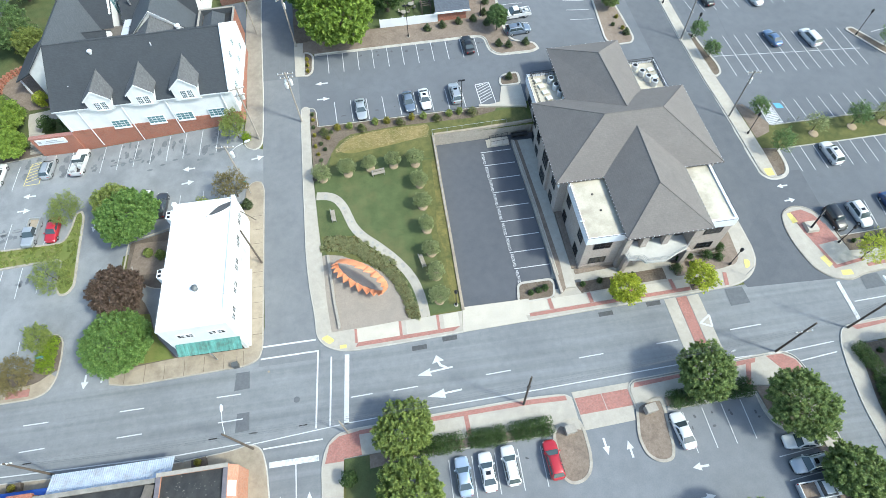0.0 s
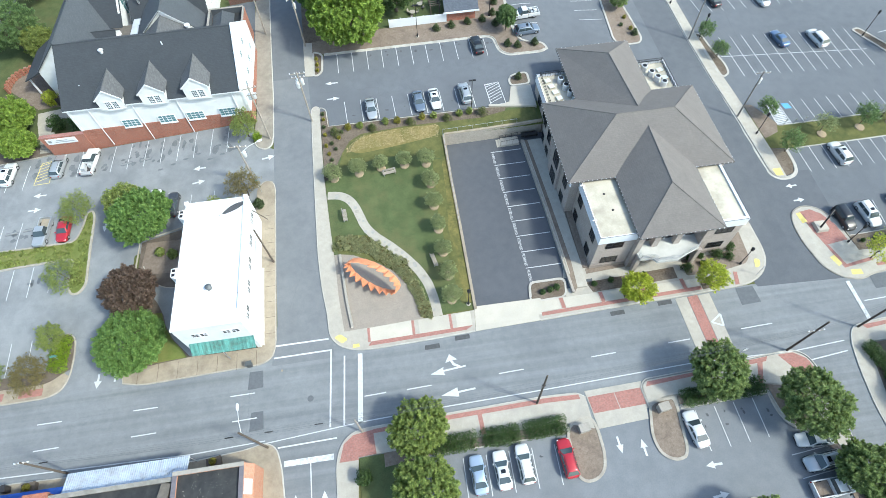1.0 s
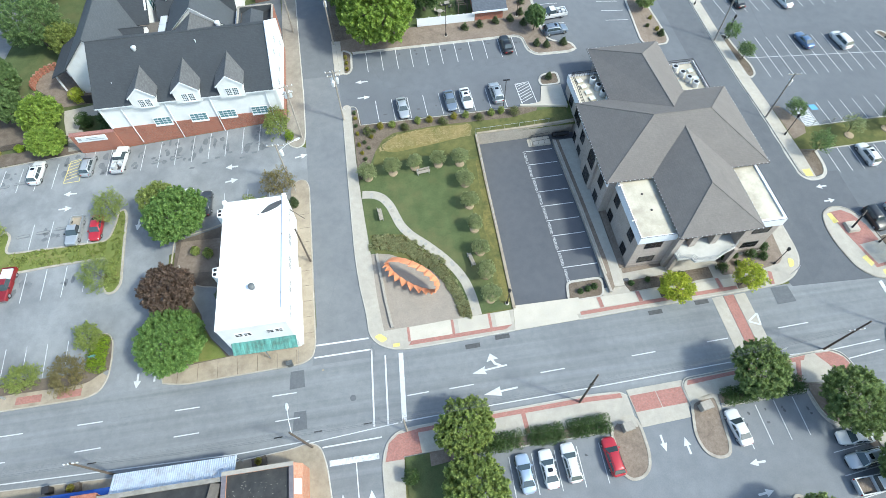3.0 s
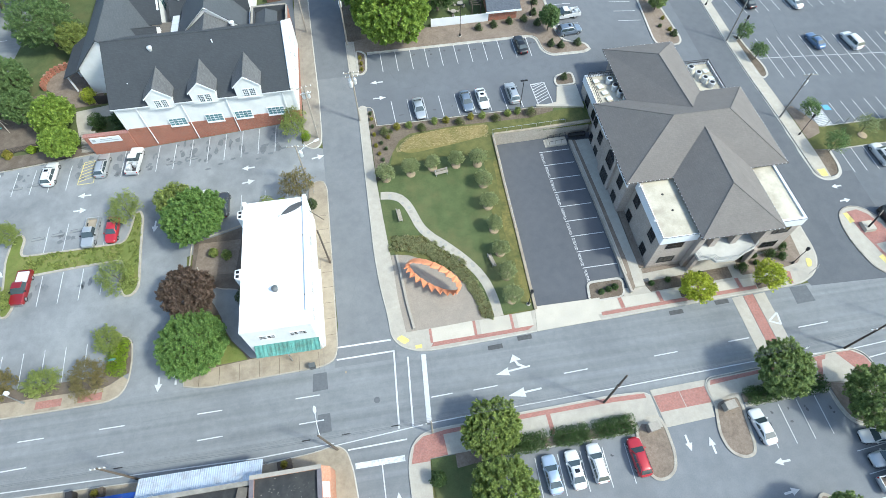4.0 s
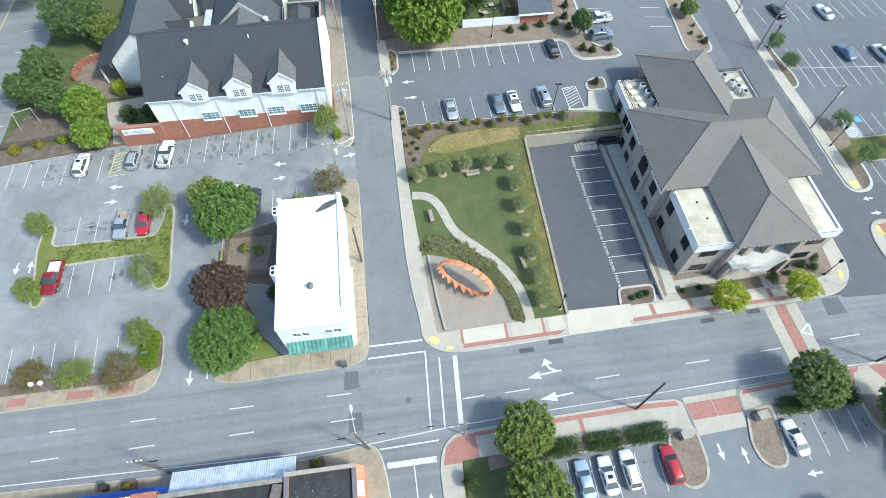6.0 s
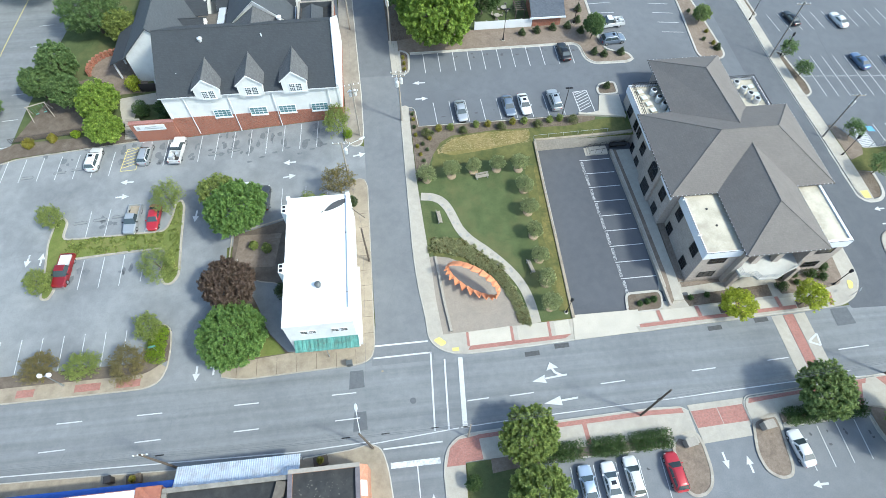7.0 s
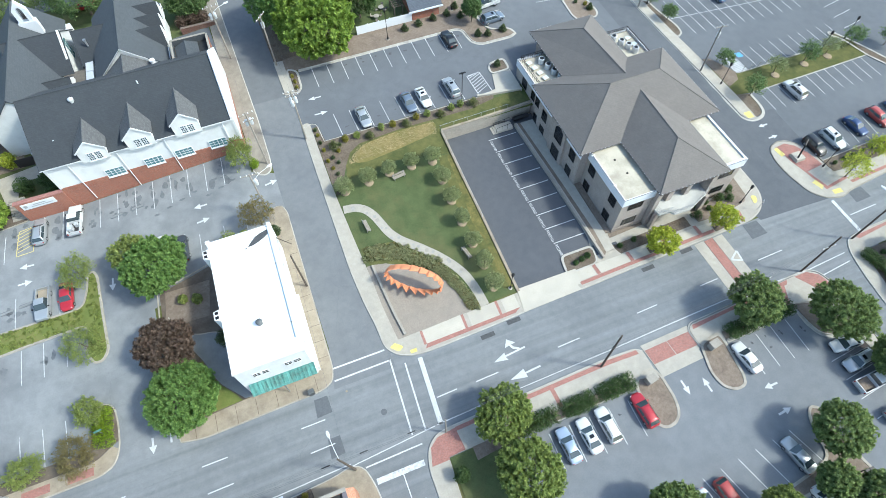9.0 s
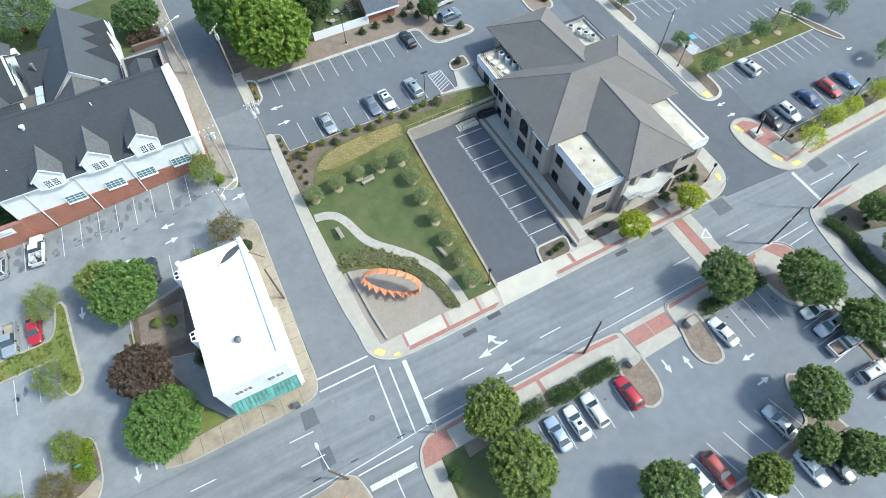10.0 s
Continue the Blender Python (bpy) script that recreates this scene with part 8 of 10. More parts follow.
# trees round the white building
tree(-41.3, 52.0, 6.8, 4.3, LEAF_BRIGHT, 51, "broad bright green tree beside the white building", trunk=0.24, uneven=0.1, clumps=64, per=230, leafsize=0.25, bole=0.2)
tree(-44.4, 55.6, 5.6, 2.6, LEAF_OLIVE, 52, "small olive green tree at the lot edge", clumps=26, per=90)
tree(-41.8, 40.5, 6.0, 3.6, LEAF_PURPLE, 53, "dark purple-leaved tree in the yard", trunk=0.2, clumps=60, per=150, leafsize=0.28, bole=0.2, uneven=0.1)
tree(-40.9, 33.2, 6.2, 4.6, LEAF_BRIGHT, 54, "dense rounded green tree beside the sidewalk", trunk=0.22, clumps=80, per=210, leafsize=0.2, bole=0.12, uneven=0.04)
tree(-26.6, 55.4, 5.4, 2.0, LEAF_AUTUMN, 55, "thin rusty tree behind the white building", clumps=20, per=62, leafsize=0.18, uneven=0.3, trunk=0.1)
for i, (x, y, r, h) in enumerate(((-31.5, 53.6, 1.7, 2.4), (-29.3, 53.4, 1.3, 2.0), (-24.9, 53.2, 0.9, 1.5), (-35.2, 40.0, 1.3, 1.8), (-39.5, 47.6, 0.8, 1.0), (-37.6, 47.0, 0.9, 1.0))):
    shrub(x, y, r, h, LEAF_BUSH if i in (2, 3) else LEAF_OLIVE, 60 + i, "loose green shrub beside the white building", per=110, leafsize=0.14)
tree(-26.7, 66.6, 5.0, 2.0, LEAF_OLIVE, 67, "thin feathery tree at the church corner", clumps=22, per=76, leafsize=0.18, uneven=0.4, trunk=0.09)
shrub(-25.2, 65.6, 1.0, 1.6, LEAF_LIME, 68, "bright green shrub at the church corner", per=100)
# small trees of the west lot
for i, (x, y, h, r, lf) in enumerate(((-52.4, 56.6, 4.0, 2.3, LEAF_OLIVE), (-52.4, 45.3, 4.0, 2.5, LEAF_OLIVE), (-68.9, 54.7, 3.6, 1.6, LEAF_OLIVE), (-68.4, 44.3, 3.4, 1.6, LEAF_OLIVE), (-52.5, 36.2, 3.4, 1.7, LEAF_OLIVE), (-54.2, 31.3, 3.9, 2.3, LEAF_AUTUMN), (-60.0, 31.6, 3.6, 1.8, LEAF_OLIVE), (-65.4, 32.0, 3.6, 1.9, LEAF_AUTUMN), (-73.6, 33.6, 3.6, 1.9, LEAF_AUTUMN), (-79.5, 33.4, 3.6, 1.9, LEAF_OLIVE))):
    tree(x, y, h, r, lf, 70 + i, "small thin olive tree in the west lot", trunk=0.09, uneven=0.26, clumps=26, per=80, leafsize=0.15, bole=0.2, group="west lot trees")
hedge([(-51.6, 32.2), (-51.4, 36.0)], 2.0, 1.3, LEAF_LIME, 82, "bright lime green hedge on a kerb island")
# park trees along the wall and the north side of the lawn
park = [(-13.4, 56.4), (-9.5, 56.8), (-6.0, 57.3), (-2.3, 57.3), (1.1, 57.0), (1.3, 53.2), (1.3, 49.3), (1.4, 45.3), (1.55, 41.5), (1.75, 37.8), (1.7, 34.2)]
for i, (x, y) in enumerate(park):
    tree(x, y, 3.0 + 0.3 * math.sin(i * 2.1), 1.22 + 0.12 * math.cos(i * 1.3), LEAF_SAGE, 90 + i, "young sage green tree in a straw ring", trunk=0.07, uneven=0.16, clumps=24, per=60, leafsize=0.13, bole=0.3, group="park trees")
    bm = bmesh.new(); lathe(bm, [(0.75, 0.0), (0.7, 0.16), (0.4, 0.2), (0.1, 0.21)], 14); ring = mesh_object("straw_mulch", bm, STRAW)
    ring.matrix_basis = pose(x, y, H(x, y) + 0.02); tagged(ring, "round straw mulch mound under a young tree", "mulch", "park tree mounds")
# clipped shrubs between lawn and north lot
for i, (x, y) in enumerate(((-12.7, 64.7), (-10.6, 65.6), (-8.65, 65.6), (-6.65, 64.8), (-4.4, 65.8), (-2.5, 65.7), (-0.45, 65.1), (1.6, 65.8), (3.55, 65.8), (5.55, 65.0), (7.75, 65.7), (9.45, 65.8), (11.5, 65.2))):
    cone = i % 3 == 0
    size = 0.95 if i in (0, 12) else 0.75
    shrub(x, y, size if cone else 0.72, 1.7 * size if cone else 1.0, LEAF_SHRUB if cone else (LEAF_OLIVE, LEAF_GOLD)[i in (1, 5, 7)], 110 + i, "clipped conical evergreen in mulch" if cone else "rounded green-gold shrub in mulch", cone=cone, per=80, group="lot edge shrubs")
for i, (x, y) in enumerate(((-14.6, 69.2), (-14.5, 68.0), (-14.5, 66.4), (-14.4, 64.8), (-13.4, 63.0), (-13.9, 61.0), (-12.8, 61.8), (-14.3, 62.6), (-13.5, 59.8), (-12.2, 63.9), (-11.7, 65.0))):
    shrub(x, y, 0.36, 0.5, LEAF_GOLD if i % 2 else LEAF_BUSH, 130 + i, "small golden shrub in the mulch bed" if i % 2 else "small green shrub in the mulch bed", per=40, group="bed shrubs")
for i, (x, y) in enumerate(((-15.1, 79.4), (-15.1, 80.8), (-15.2, 82.2))):
    shrub(x, y, 0.4, 0.5, LEAF_GOLD, 145 + i, "small golden shrub in a kerb strip", per=40, group="bed shrubs")
# evergreens on the pine straw bank
for i, (x, y) in enumerate(((6.8, 86.2), (9.6, 86.6), (12.6, 87.0), (15.4, 87.2), (17.6, 88.6), (18.4, 91.6), (18.8, 80.2), (20.4, 79.6), (23.6, 79.8), (43.0, 81.5), (19.0, 72.0), (17.6, 85.8))):
    shrub(x, y, 0.62, 1.45, LEAF_BUSH, 150 + i, "dark conical evergreen shrub", cone=True, per=75, leafsize=0.12, group="bank evergreens")
tree(19.2, 84.2, 5.2, 1.8, LEAF_DEEP, 165, "young green tree at the bank corner", clumps=28, per=90, trunk=0.09)
tree(42.0, 89.0, 3.6, 1.6, LEAF_OAK, 166, "small tree on a mulch island", clumps=20, per=80, trunk=0.08)
for i, (x, y) in enumerate(((41.2, 84.0), (42.6, 86.2), (41.0, 92.0), (42.8, 83.0))):
    shrub(x, y, 0.45, 0.6, LEAF_GOLD if i % 2 else LEAF_BUSH, 168 + i, "small shrub on a mulch island", per=40, group="island shrubs")
# big trees in the background
tree(-8.9, 86.2, 12.5, 6.8, LEAF_BIG, 171, "tall broad bright green tree at the lot corner", trunk=0.35, clumps=90, per=210, leafsize=0.36, bole=0.1)
tree(-12.6, 94.4, 13.5, 6.0, LEAF_BRIGHT, 172, "tall bright green tree behind the sidewalk", trunk=0.35, clumps=70, per=180, leafsize=0.36, bole=0.1)
tree(0.2, 92.8, 10.0, 4.0, LEAF_HEDGE, 173, "dark evergreen tree beside the white fence", trunk=0.3, clumps=46, per=150, leafsize=0.26, bole=0.1)
for i, (x, y, h, r, lf) in enumerate(((-65.4, 75.8, 6.4, 3.2, LEAF_BIG), (-63.8, 70.4, 5.0, 2.7, LEAF_BIG), (-73.2, 84.2, 8, 3.0, LEAF_DEEP), (-70.6, 78.0, 7, 2.4, LEAF_DEEP), (-76.4, 81.0, 6, 2.4, LEAF_DEEP), (-70.2, 97.0, 10, 5.0, LEAF_DEEP), (-65.2, 94.4, 6, 2.9, LEAF_OLIVE), (-84.5, 76.5, 7, 3.4, LEAF_DEEP), (-88.5, 68.0, 8, 4.2, LEAF_DEEP), (-83, 110, 12, 6, LEAF_OAK), (-72, 113, 12, 6, LEAF_OAK), (-47.6, 116.2, 11, 6.2, LEAF_DEEP), (-60, 120, 11, 6, LEAF_OAK), (-28.8, 106, 6, 3.8, LEAF_DEEP), (-98, 92, 11, 6, LEAF_OAK), (-97, 108, 11, 6, LEAF_OAK), (-88, 60.5, 6, 3.4, LEAF_DEEP))):
    tree(x, y, h, r, lf, 180 + i, "leafy green tree near the church", trunk=0.25, clumps=46, per=105, leafsize=0.3, bole=0.12, group="churchyard trees")
for i, (x, y, r, h, lf) in enumerate(((-61.6, 81.6, 1.6, 2.4, LEAF_YELLOW), (-59.3, 75.3, 1.7, 2.4, LEAF_HEDGE), (-56.0, 75.4, 1.6, 2.2, LEAF_HEDGE), (-55.0, 73.0, 1.5, 2.2, LEAF_HEDGE), (-73.0, 71.0, 0.9, 0.9, LEAF_GOLD), (-76.5, 70.2, 1.1, 0.9, LEAF_GOLD), (-69.5, 71.6, 0.8, 0.8, LEAF_LIME), (-29, 102.9, 1.5, 1.6, LEAF_PURPLE), (-31.0, 102.9, 1.5, 1.6, LEAF_PURPLE), (-27.0, 102.8, 1.4, 1.6, LEAF_PURPLE))):
    shrub(x, y, r, h, lf, 200 + i, "leafy shrub beside the church", per=130, leafsize=0.16)
# east lot trees
for i, (x, y, h, r) in enumerate(((59.0, 60.0, 3.4, 1.4), (58.9, 52.0, 4.4, 1.7), (66.4, 55.0, 3.8, 1.4), (73.4, 55.4, 4.4, 1.6), (78.6, 55.6, 3.8, 1.5), (84.4, 56.0, 4.2, 1.6), (90.6, 53.6, 4.6, 1.7), (56.2, 80.0, 3.6, 1.4), (56.6, 74.6, 3.4, 1.3), (88.6, 72.0, 4.4, 1.8), (90, 41, 4.6, 1.9))):
    tree(x, y, h, r, LEAF_DEEP if i not in (2, 4) else LEAF_SAGE, 220 + i, "slender young tree on the grass median", trunk=0.07, uneven=0.3, clumps=18, per=22 if i in (2, 4) else 48, leafsize=0.19, bole=0.3, group="median trees")
for i, (x, y) in enumerate(((66.4, 54.4), (73.2, 54.8), (78.6, 54.9))):
    bm = bmesh.new(); lathe(bm, [(0.8, 0.0), (0.75, 0.18), (0.3, 0.22)], 12); ring = mesh_object("straw_mulch", bm, STRAW)
    ring.matrix_basis = pose(x, y, H(x, y) + 0.06); tagged(ring, "round straw mulch mound on the median", "mulch", "median mounds")
# office shrubs
for i, (x, y, r, h) in enumerate(((43.2, 38.6, 0.75, 1.6), (42.8, 36.2, 0.8, 1.6), (40.6, 35.4, 0.85, 1.5), (42.2, 34.8, 0.7, 1.2), (35.6, 33.9, 0.8, 1.5), (36.6, 35.4, 0.5, 0.6), (38.2, 34.4, 0.5, 0.6), (38.4, 35.6, 0.5, 0.6), (14.5, 33.4, 0.5, 0.6), (15.6, 33.6, 0.55, 0.7), (16.6, 33.8, 0.6, 0.9), (22, 33.6, 0.5, 0.5), (24.5, 33.8, 0.5, 0.5), (29.4, 33.9, 0.5, 0.6))):
    shrub(x, y, r, h, LEAF_HEDGE, 240 + i, "dark clipped shrub in the office bed", ground=lambda x, y: 0.15, cone=h > 1.1, per=75, group="office shrubs")
# hedges of the south side
for i, (a, b) in enumerate((((-3.2, 14.9), (1.4, 15.0)), ((3.0, 15.0), (6.9, 15.1)), ((8.2, 15.15), (12.6, 15.3)), ((28.6, 16.1), (32.4, 16.2)), ((33.2, 16.2), (38.6, 16.4)))):
    hedge([a, b], 1.75, 1.15, LEAF_HEDGE, 260 + i, "dark clipped hedge along the south sidewalk")
hedge([(54.6, 19.2), (55.4, 16.0), (54.4, 11), (54.3, 4)], 1.5, 1.2, LEAF_HEDGE, 265, "dark clipped hedge at the street corner")
hedge([(45.0, 7.0), (45.2, 0.5)], 0.9, 0.8, LEAF_HEDGE, 266, "low dark hedge behind the parking bays")
shrub(-12.0, 12.6, 1.25, 2.0, LEAF_HEDGE, 270, "dark evergreen shrub beside the sidewalk", per=130, leafsize=0.14)
for i in range(10):
    shrub(62.4 + 2.0 * i, 34.4 + 0.11 * i, 0.4, 0.45, LEAF_HEDGE, 272 + i, "low dark shrub in the lot strip", per=40, base=0.35, group="strip shrubs")
for i, (x, y) in enumerate(((57.2, 18.4), (60.0, 16.8), (61.4, 17.8), (59, 15.8))):
    shrub(x, y, 0.5, 0.6, LEAF_HEDGE, 284 + i, "small dark shrub behind the corner hedge", per=40, group="corner shrubs")


# ornamental grasses beside the garden path
def grasses():
    g = random.Random(8)
    cs = []
    band = [(-13.4, 45.0, 1.6), (-11.6, 44.9, 1.6), (-9.8, 44.2, 1.5), (-8.0, 43.2, 1.4), (-6.4, 41.6, 1.3), (-4.9, 40.2, 1.2), (-4.0, 38.4, 1.0), (-3.1, 36.6, 0.9), (-2.6, 34.8, 0.8), (-2.1, 33.2, 0.8), (-2.0, 32.5, 0.9)]
    for (xa, ya, wa), (xb, yb, wb) in zip(band, band[1:]):
        for k in range(64):
            t = g.random()
            w = wa + (wb - wa) * t
            x, y = xa + (xb - xa) * t + g.uniform(-1, 1) * w * 0.75, ya + (yb - ya) * t + g.uniform(-1, 1) * w * 0.75
            cs.append((x, y, H(x, y) + g.uniform(0.2, 0.38), g.uniform(0.2, 0.34), 0.8))
    ob = leaf_cloud("ornamental_grass", cs, LEAF_GRASS, None, 0.08, 90, 9, flat=-0.1)
    tagged(ob, "tufted sage green ornamental grasses beside the path", "ornamental grass", kind="stuff")
    cs = [(x + g.uniform(-.3, .3), y + g.uniform(-.3, .3), z + 0.1, 0.35, 0.9) for x, y, z, *_ in cs[::7]]
    tagged(leaf_cloud("flowering_groundcover", cs, LEAF_AUTUMN, None, 0.1, 22, 11), "brownish flowering groundcover between the grasses", "groundcover", kind="stuff")
    cs = []
    for k in range(170):
        x, y = g.uniform(-67, -53.0), g.uniform(49.0, 51.7)
        cs.append((x, y, H(x, y) + 0.18, g.uniform(0.12, 0.3), 0.6))
    for k in range(80):
        x, y = g.uniform(-52.2, -50.6), g.uniform(44.5, 56)
        cs.append((x, y, H(x, y) + 0.16, g.uniform(0.1, 0.28), 0.6))
    tagged(leaf_cloud("weeds", cs, LEAF_OLIVE, None, 0.08, 60, 12), "rough weeds on the kerb island", "weeds", kind="stuff")


grasses()


# ---- park things ----
def sculpture():
    """A hoop leaning back on its edge: a pleated steel band, smooth along the back and saw-toothed in front."""
    cx, cy, g0 = -8.75, 38.1, H(-8.75, 38.1) + 0.12
    ob = thing("sculpture", "pale orange pleated steel hoop with saw-toothed edge", "sculpture", pose(cx, cy, g0))
    A, B = Vector((3.2, -2.4, -0.5)), Vector((0.95, 0.45, 1.4))
    ahead = Vector((-0.45, -0.72, 0.54)).normalized()
    n = 20
    g = random.Random(5)

    def at(t, out, w):
        c = A * math.cos(t) + B * math.sin(t)
        p = c + c.normalized() * out + ahead * w + Vector((0, 0, 2.3))
        return (p.x, p.y, max(p.z, 0.0))

    for k in range(n):
        t0, t1 = math.tau * k / n, math.tau * (k + 1) / n
        tip = t0 + (t1 - t0) * 0.85
        deep = 1.0 + g.uniform(-0.12, 0.12)
        # a long face that swings outward to the tooth's tip, then a short return face
        long_face = [at(t0, 0.0, -0.72), at(tip, 0.1, -0.7), at(tip, 0.1, deep), at(t0, -0.2, 0.12)]
        return_face = [at(tip, 0.1, -0.7), at(t1, 0.0, -0.72), at(t1, -0.2, 0.12), at(tip, 0.1, deep)]
        for nm, quad in (("fold", long_face), ("return_fold", return_face)):
            core = Vector((0, 0, 2.3))
            inner = [tuple(Vector(p) - (Vector(p) - core).normalized() * 0.08) for p in quad]
            bm = bmesh.new()
            faces(bm, quad + inner, [(0, 1, 2), (0, 2, 3), (4, 6, 5), (4, 7, 6), (0, 4, 5, 1), (1, 5, 6, 2), (2, 6, 7, 3), (3, 7, 4, 0)])
            part(nm, bm, RUST, ob)


sculpture()


def bench(x, y, turn):
    ob = thing("bench", "weathered grey timber park bench on steel legs", "bench", pose(x, y, H(x, y) + 0.1, 0, 0, turn), "park benches")
    for k in range(4):
        bm = bmesh.new(); box(bm, -1.05, -0.27 + 0.14 * k, 0.42, 1.05, -0.15 + 0.14 * k, 0.48); part("slat", bm, WOOD_BENCH, ob)
    for k in range(3):
        bm = bmesh.new(); box(bm, -1.05, 0.3, 0.55 + 0.14 * k, 1.05, 0.35, 0.66 + 0.14 * k); part("back_slat", bm, WOOD_BENCH, ob)
    for sx in (-0.85, 0.85):
        bm = bmesh.new(); box(bm, sx - 0.04, -0.25, -0.05, sx + 0.04, -0.17, 0.42); box(bm, sx - 0.04, 0.27, -0.05, sx + 0.04, 0.35, 0.95); box(bm, sx - 0.04, -0.25, 0.36, sx + 0.04, 0.33, 0.42); part("leg", bm, STEEL, ob)


for x, y, r in ((-12.15, 49.5, 96), (-4.8, 56.0, 8), (0.1, 40.3, 102)):
    bench(x, y, r)
sign_thing = thing("park_sign", "small dark framed sign on the park sidewalk", "sign", pose(-14.4, 56.0, H(-14.4, 56)))
bm = bmesh.new(); box(bm, -0.45, -0.04, 0.5, 0.45, 0.04, 1.3); part("panel", bm, FRAME_DARK, sign_thing)
for sx in (-0.4, 0.4):
    bm = bmesh.new(); box(bm, sx - 0.04, -0.04, -0.05, sx + 0.04, 0.04, 0.55); part("post", bm, FRAME_DARK, sign_thing)


# ---- vehicles ----
PAINTS = {n: plain("car_paint_" + n, c, 0.32, m, 0.5, 0.6) for n, c, m in (("white", (0.56, 0.57, 0.58), 0.0), ("silver", (0.42, 0.44, 0.46), 0.5), ("pale_blue", (0.36, 0.44, 0.56), 0.4), ("slate", (0.16, 0.20, 0.26), 0.4), ("charcoal", (0.05, 0.055, 0.065), 0.3), ("black", (0.014, 0.015, 0.018), 0.2), ("red", (0.36, 0.018, 0.03), 0.1), ("maroon", (0.20, 0.010, 0.014), 0.1), ("navy", (0.02, 0.05, 0.14), 0.3), ("gold", (0.33, 0.31, 0.27), 0.5), ("steel_blue", (0.10, 0.16, 0.27), 0.4), ("orange_red", (0.34, 0.05, 0.045), 0.1))}
CAR_SHAPES = {
    # length, width, height, bonnet height, wind-screen foot, roof front, roof back, rear-screen foot, boot height
    "sedan": (4.6, 1.8, 1.42, 0.86, 0.98, 0.28, -0.95, -1.62, 0.98),
    "suv": (4.7, 1.88, 1.72, 1.02, 1.05, 0.42, -1.85, -2.2, 1.08),
    "wagon": (4.7, 1.8, 1.55, 0.92, 1.05, 0.35, -1.75, -2.15, 1.02),
    "jeep": (4.3, 1.85, 1.82, 1.12, 0.72, 0.45, -1.95, -2.02, 1.12),
    "van": (4.9, 1.92, 1.78, 1.02, 1.35, 0.55, -2.0, -2.32, 1.06),
}


def wheel(parent, x, y, r, side):
    bm = bmesh.new()
    seg = 16
    prof = [(r * 0.6, -0.1), (r * 0.93, -0.11), (r, -0.07), (r, 0.07), (r * 0.93, 0.11), (r * 0.6, 0.1)]
    rows = [[bm.verts.new((x + rad * math.cos(k * math.tau / seg), y + off, r + rad * math.sin(k * math.tau / seg))) for k in range(seg)] for rad, off in prof]
    for a, b in zip(rows, rows[1:]):
        for k in range(seg):
            bm.faces.new((a[k], a[(k + 1) % seg], b[(k + 1) % seg], b[k]))
    bm.faces.new(rows[0]); bm.faces.new(rows[-1][::-1])
    w = part("wheel", bm, RUBBER, parent)
    bm = bmesh.new(); tube(bm, (x, y + side * 0.09, r), (x, y + side * 0.125, r), r * 0.62, r * 0.5, 12); part("rim", bm, CHROME, w)


def loft(bm, sections):
    rows = [[bm.verts.new(p) for p in s] for s in sections]
    m = len(rows[0])
    for a, b in zip(rows, rows[1:]):
        for j in range(m):
            bm.faces.new((a[j], a[(j + 1) % m], b[(j + 1) % m], b[j]))
    bm.faces.new(rows[0][::-1]); bm.faces.new(rows[-1])


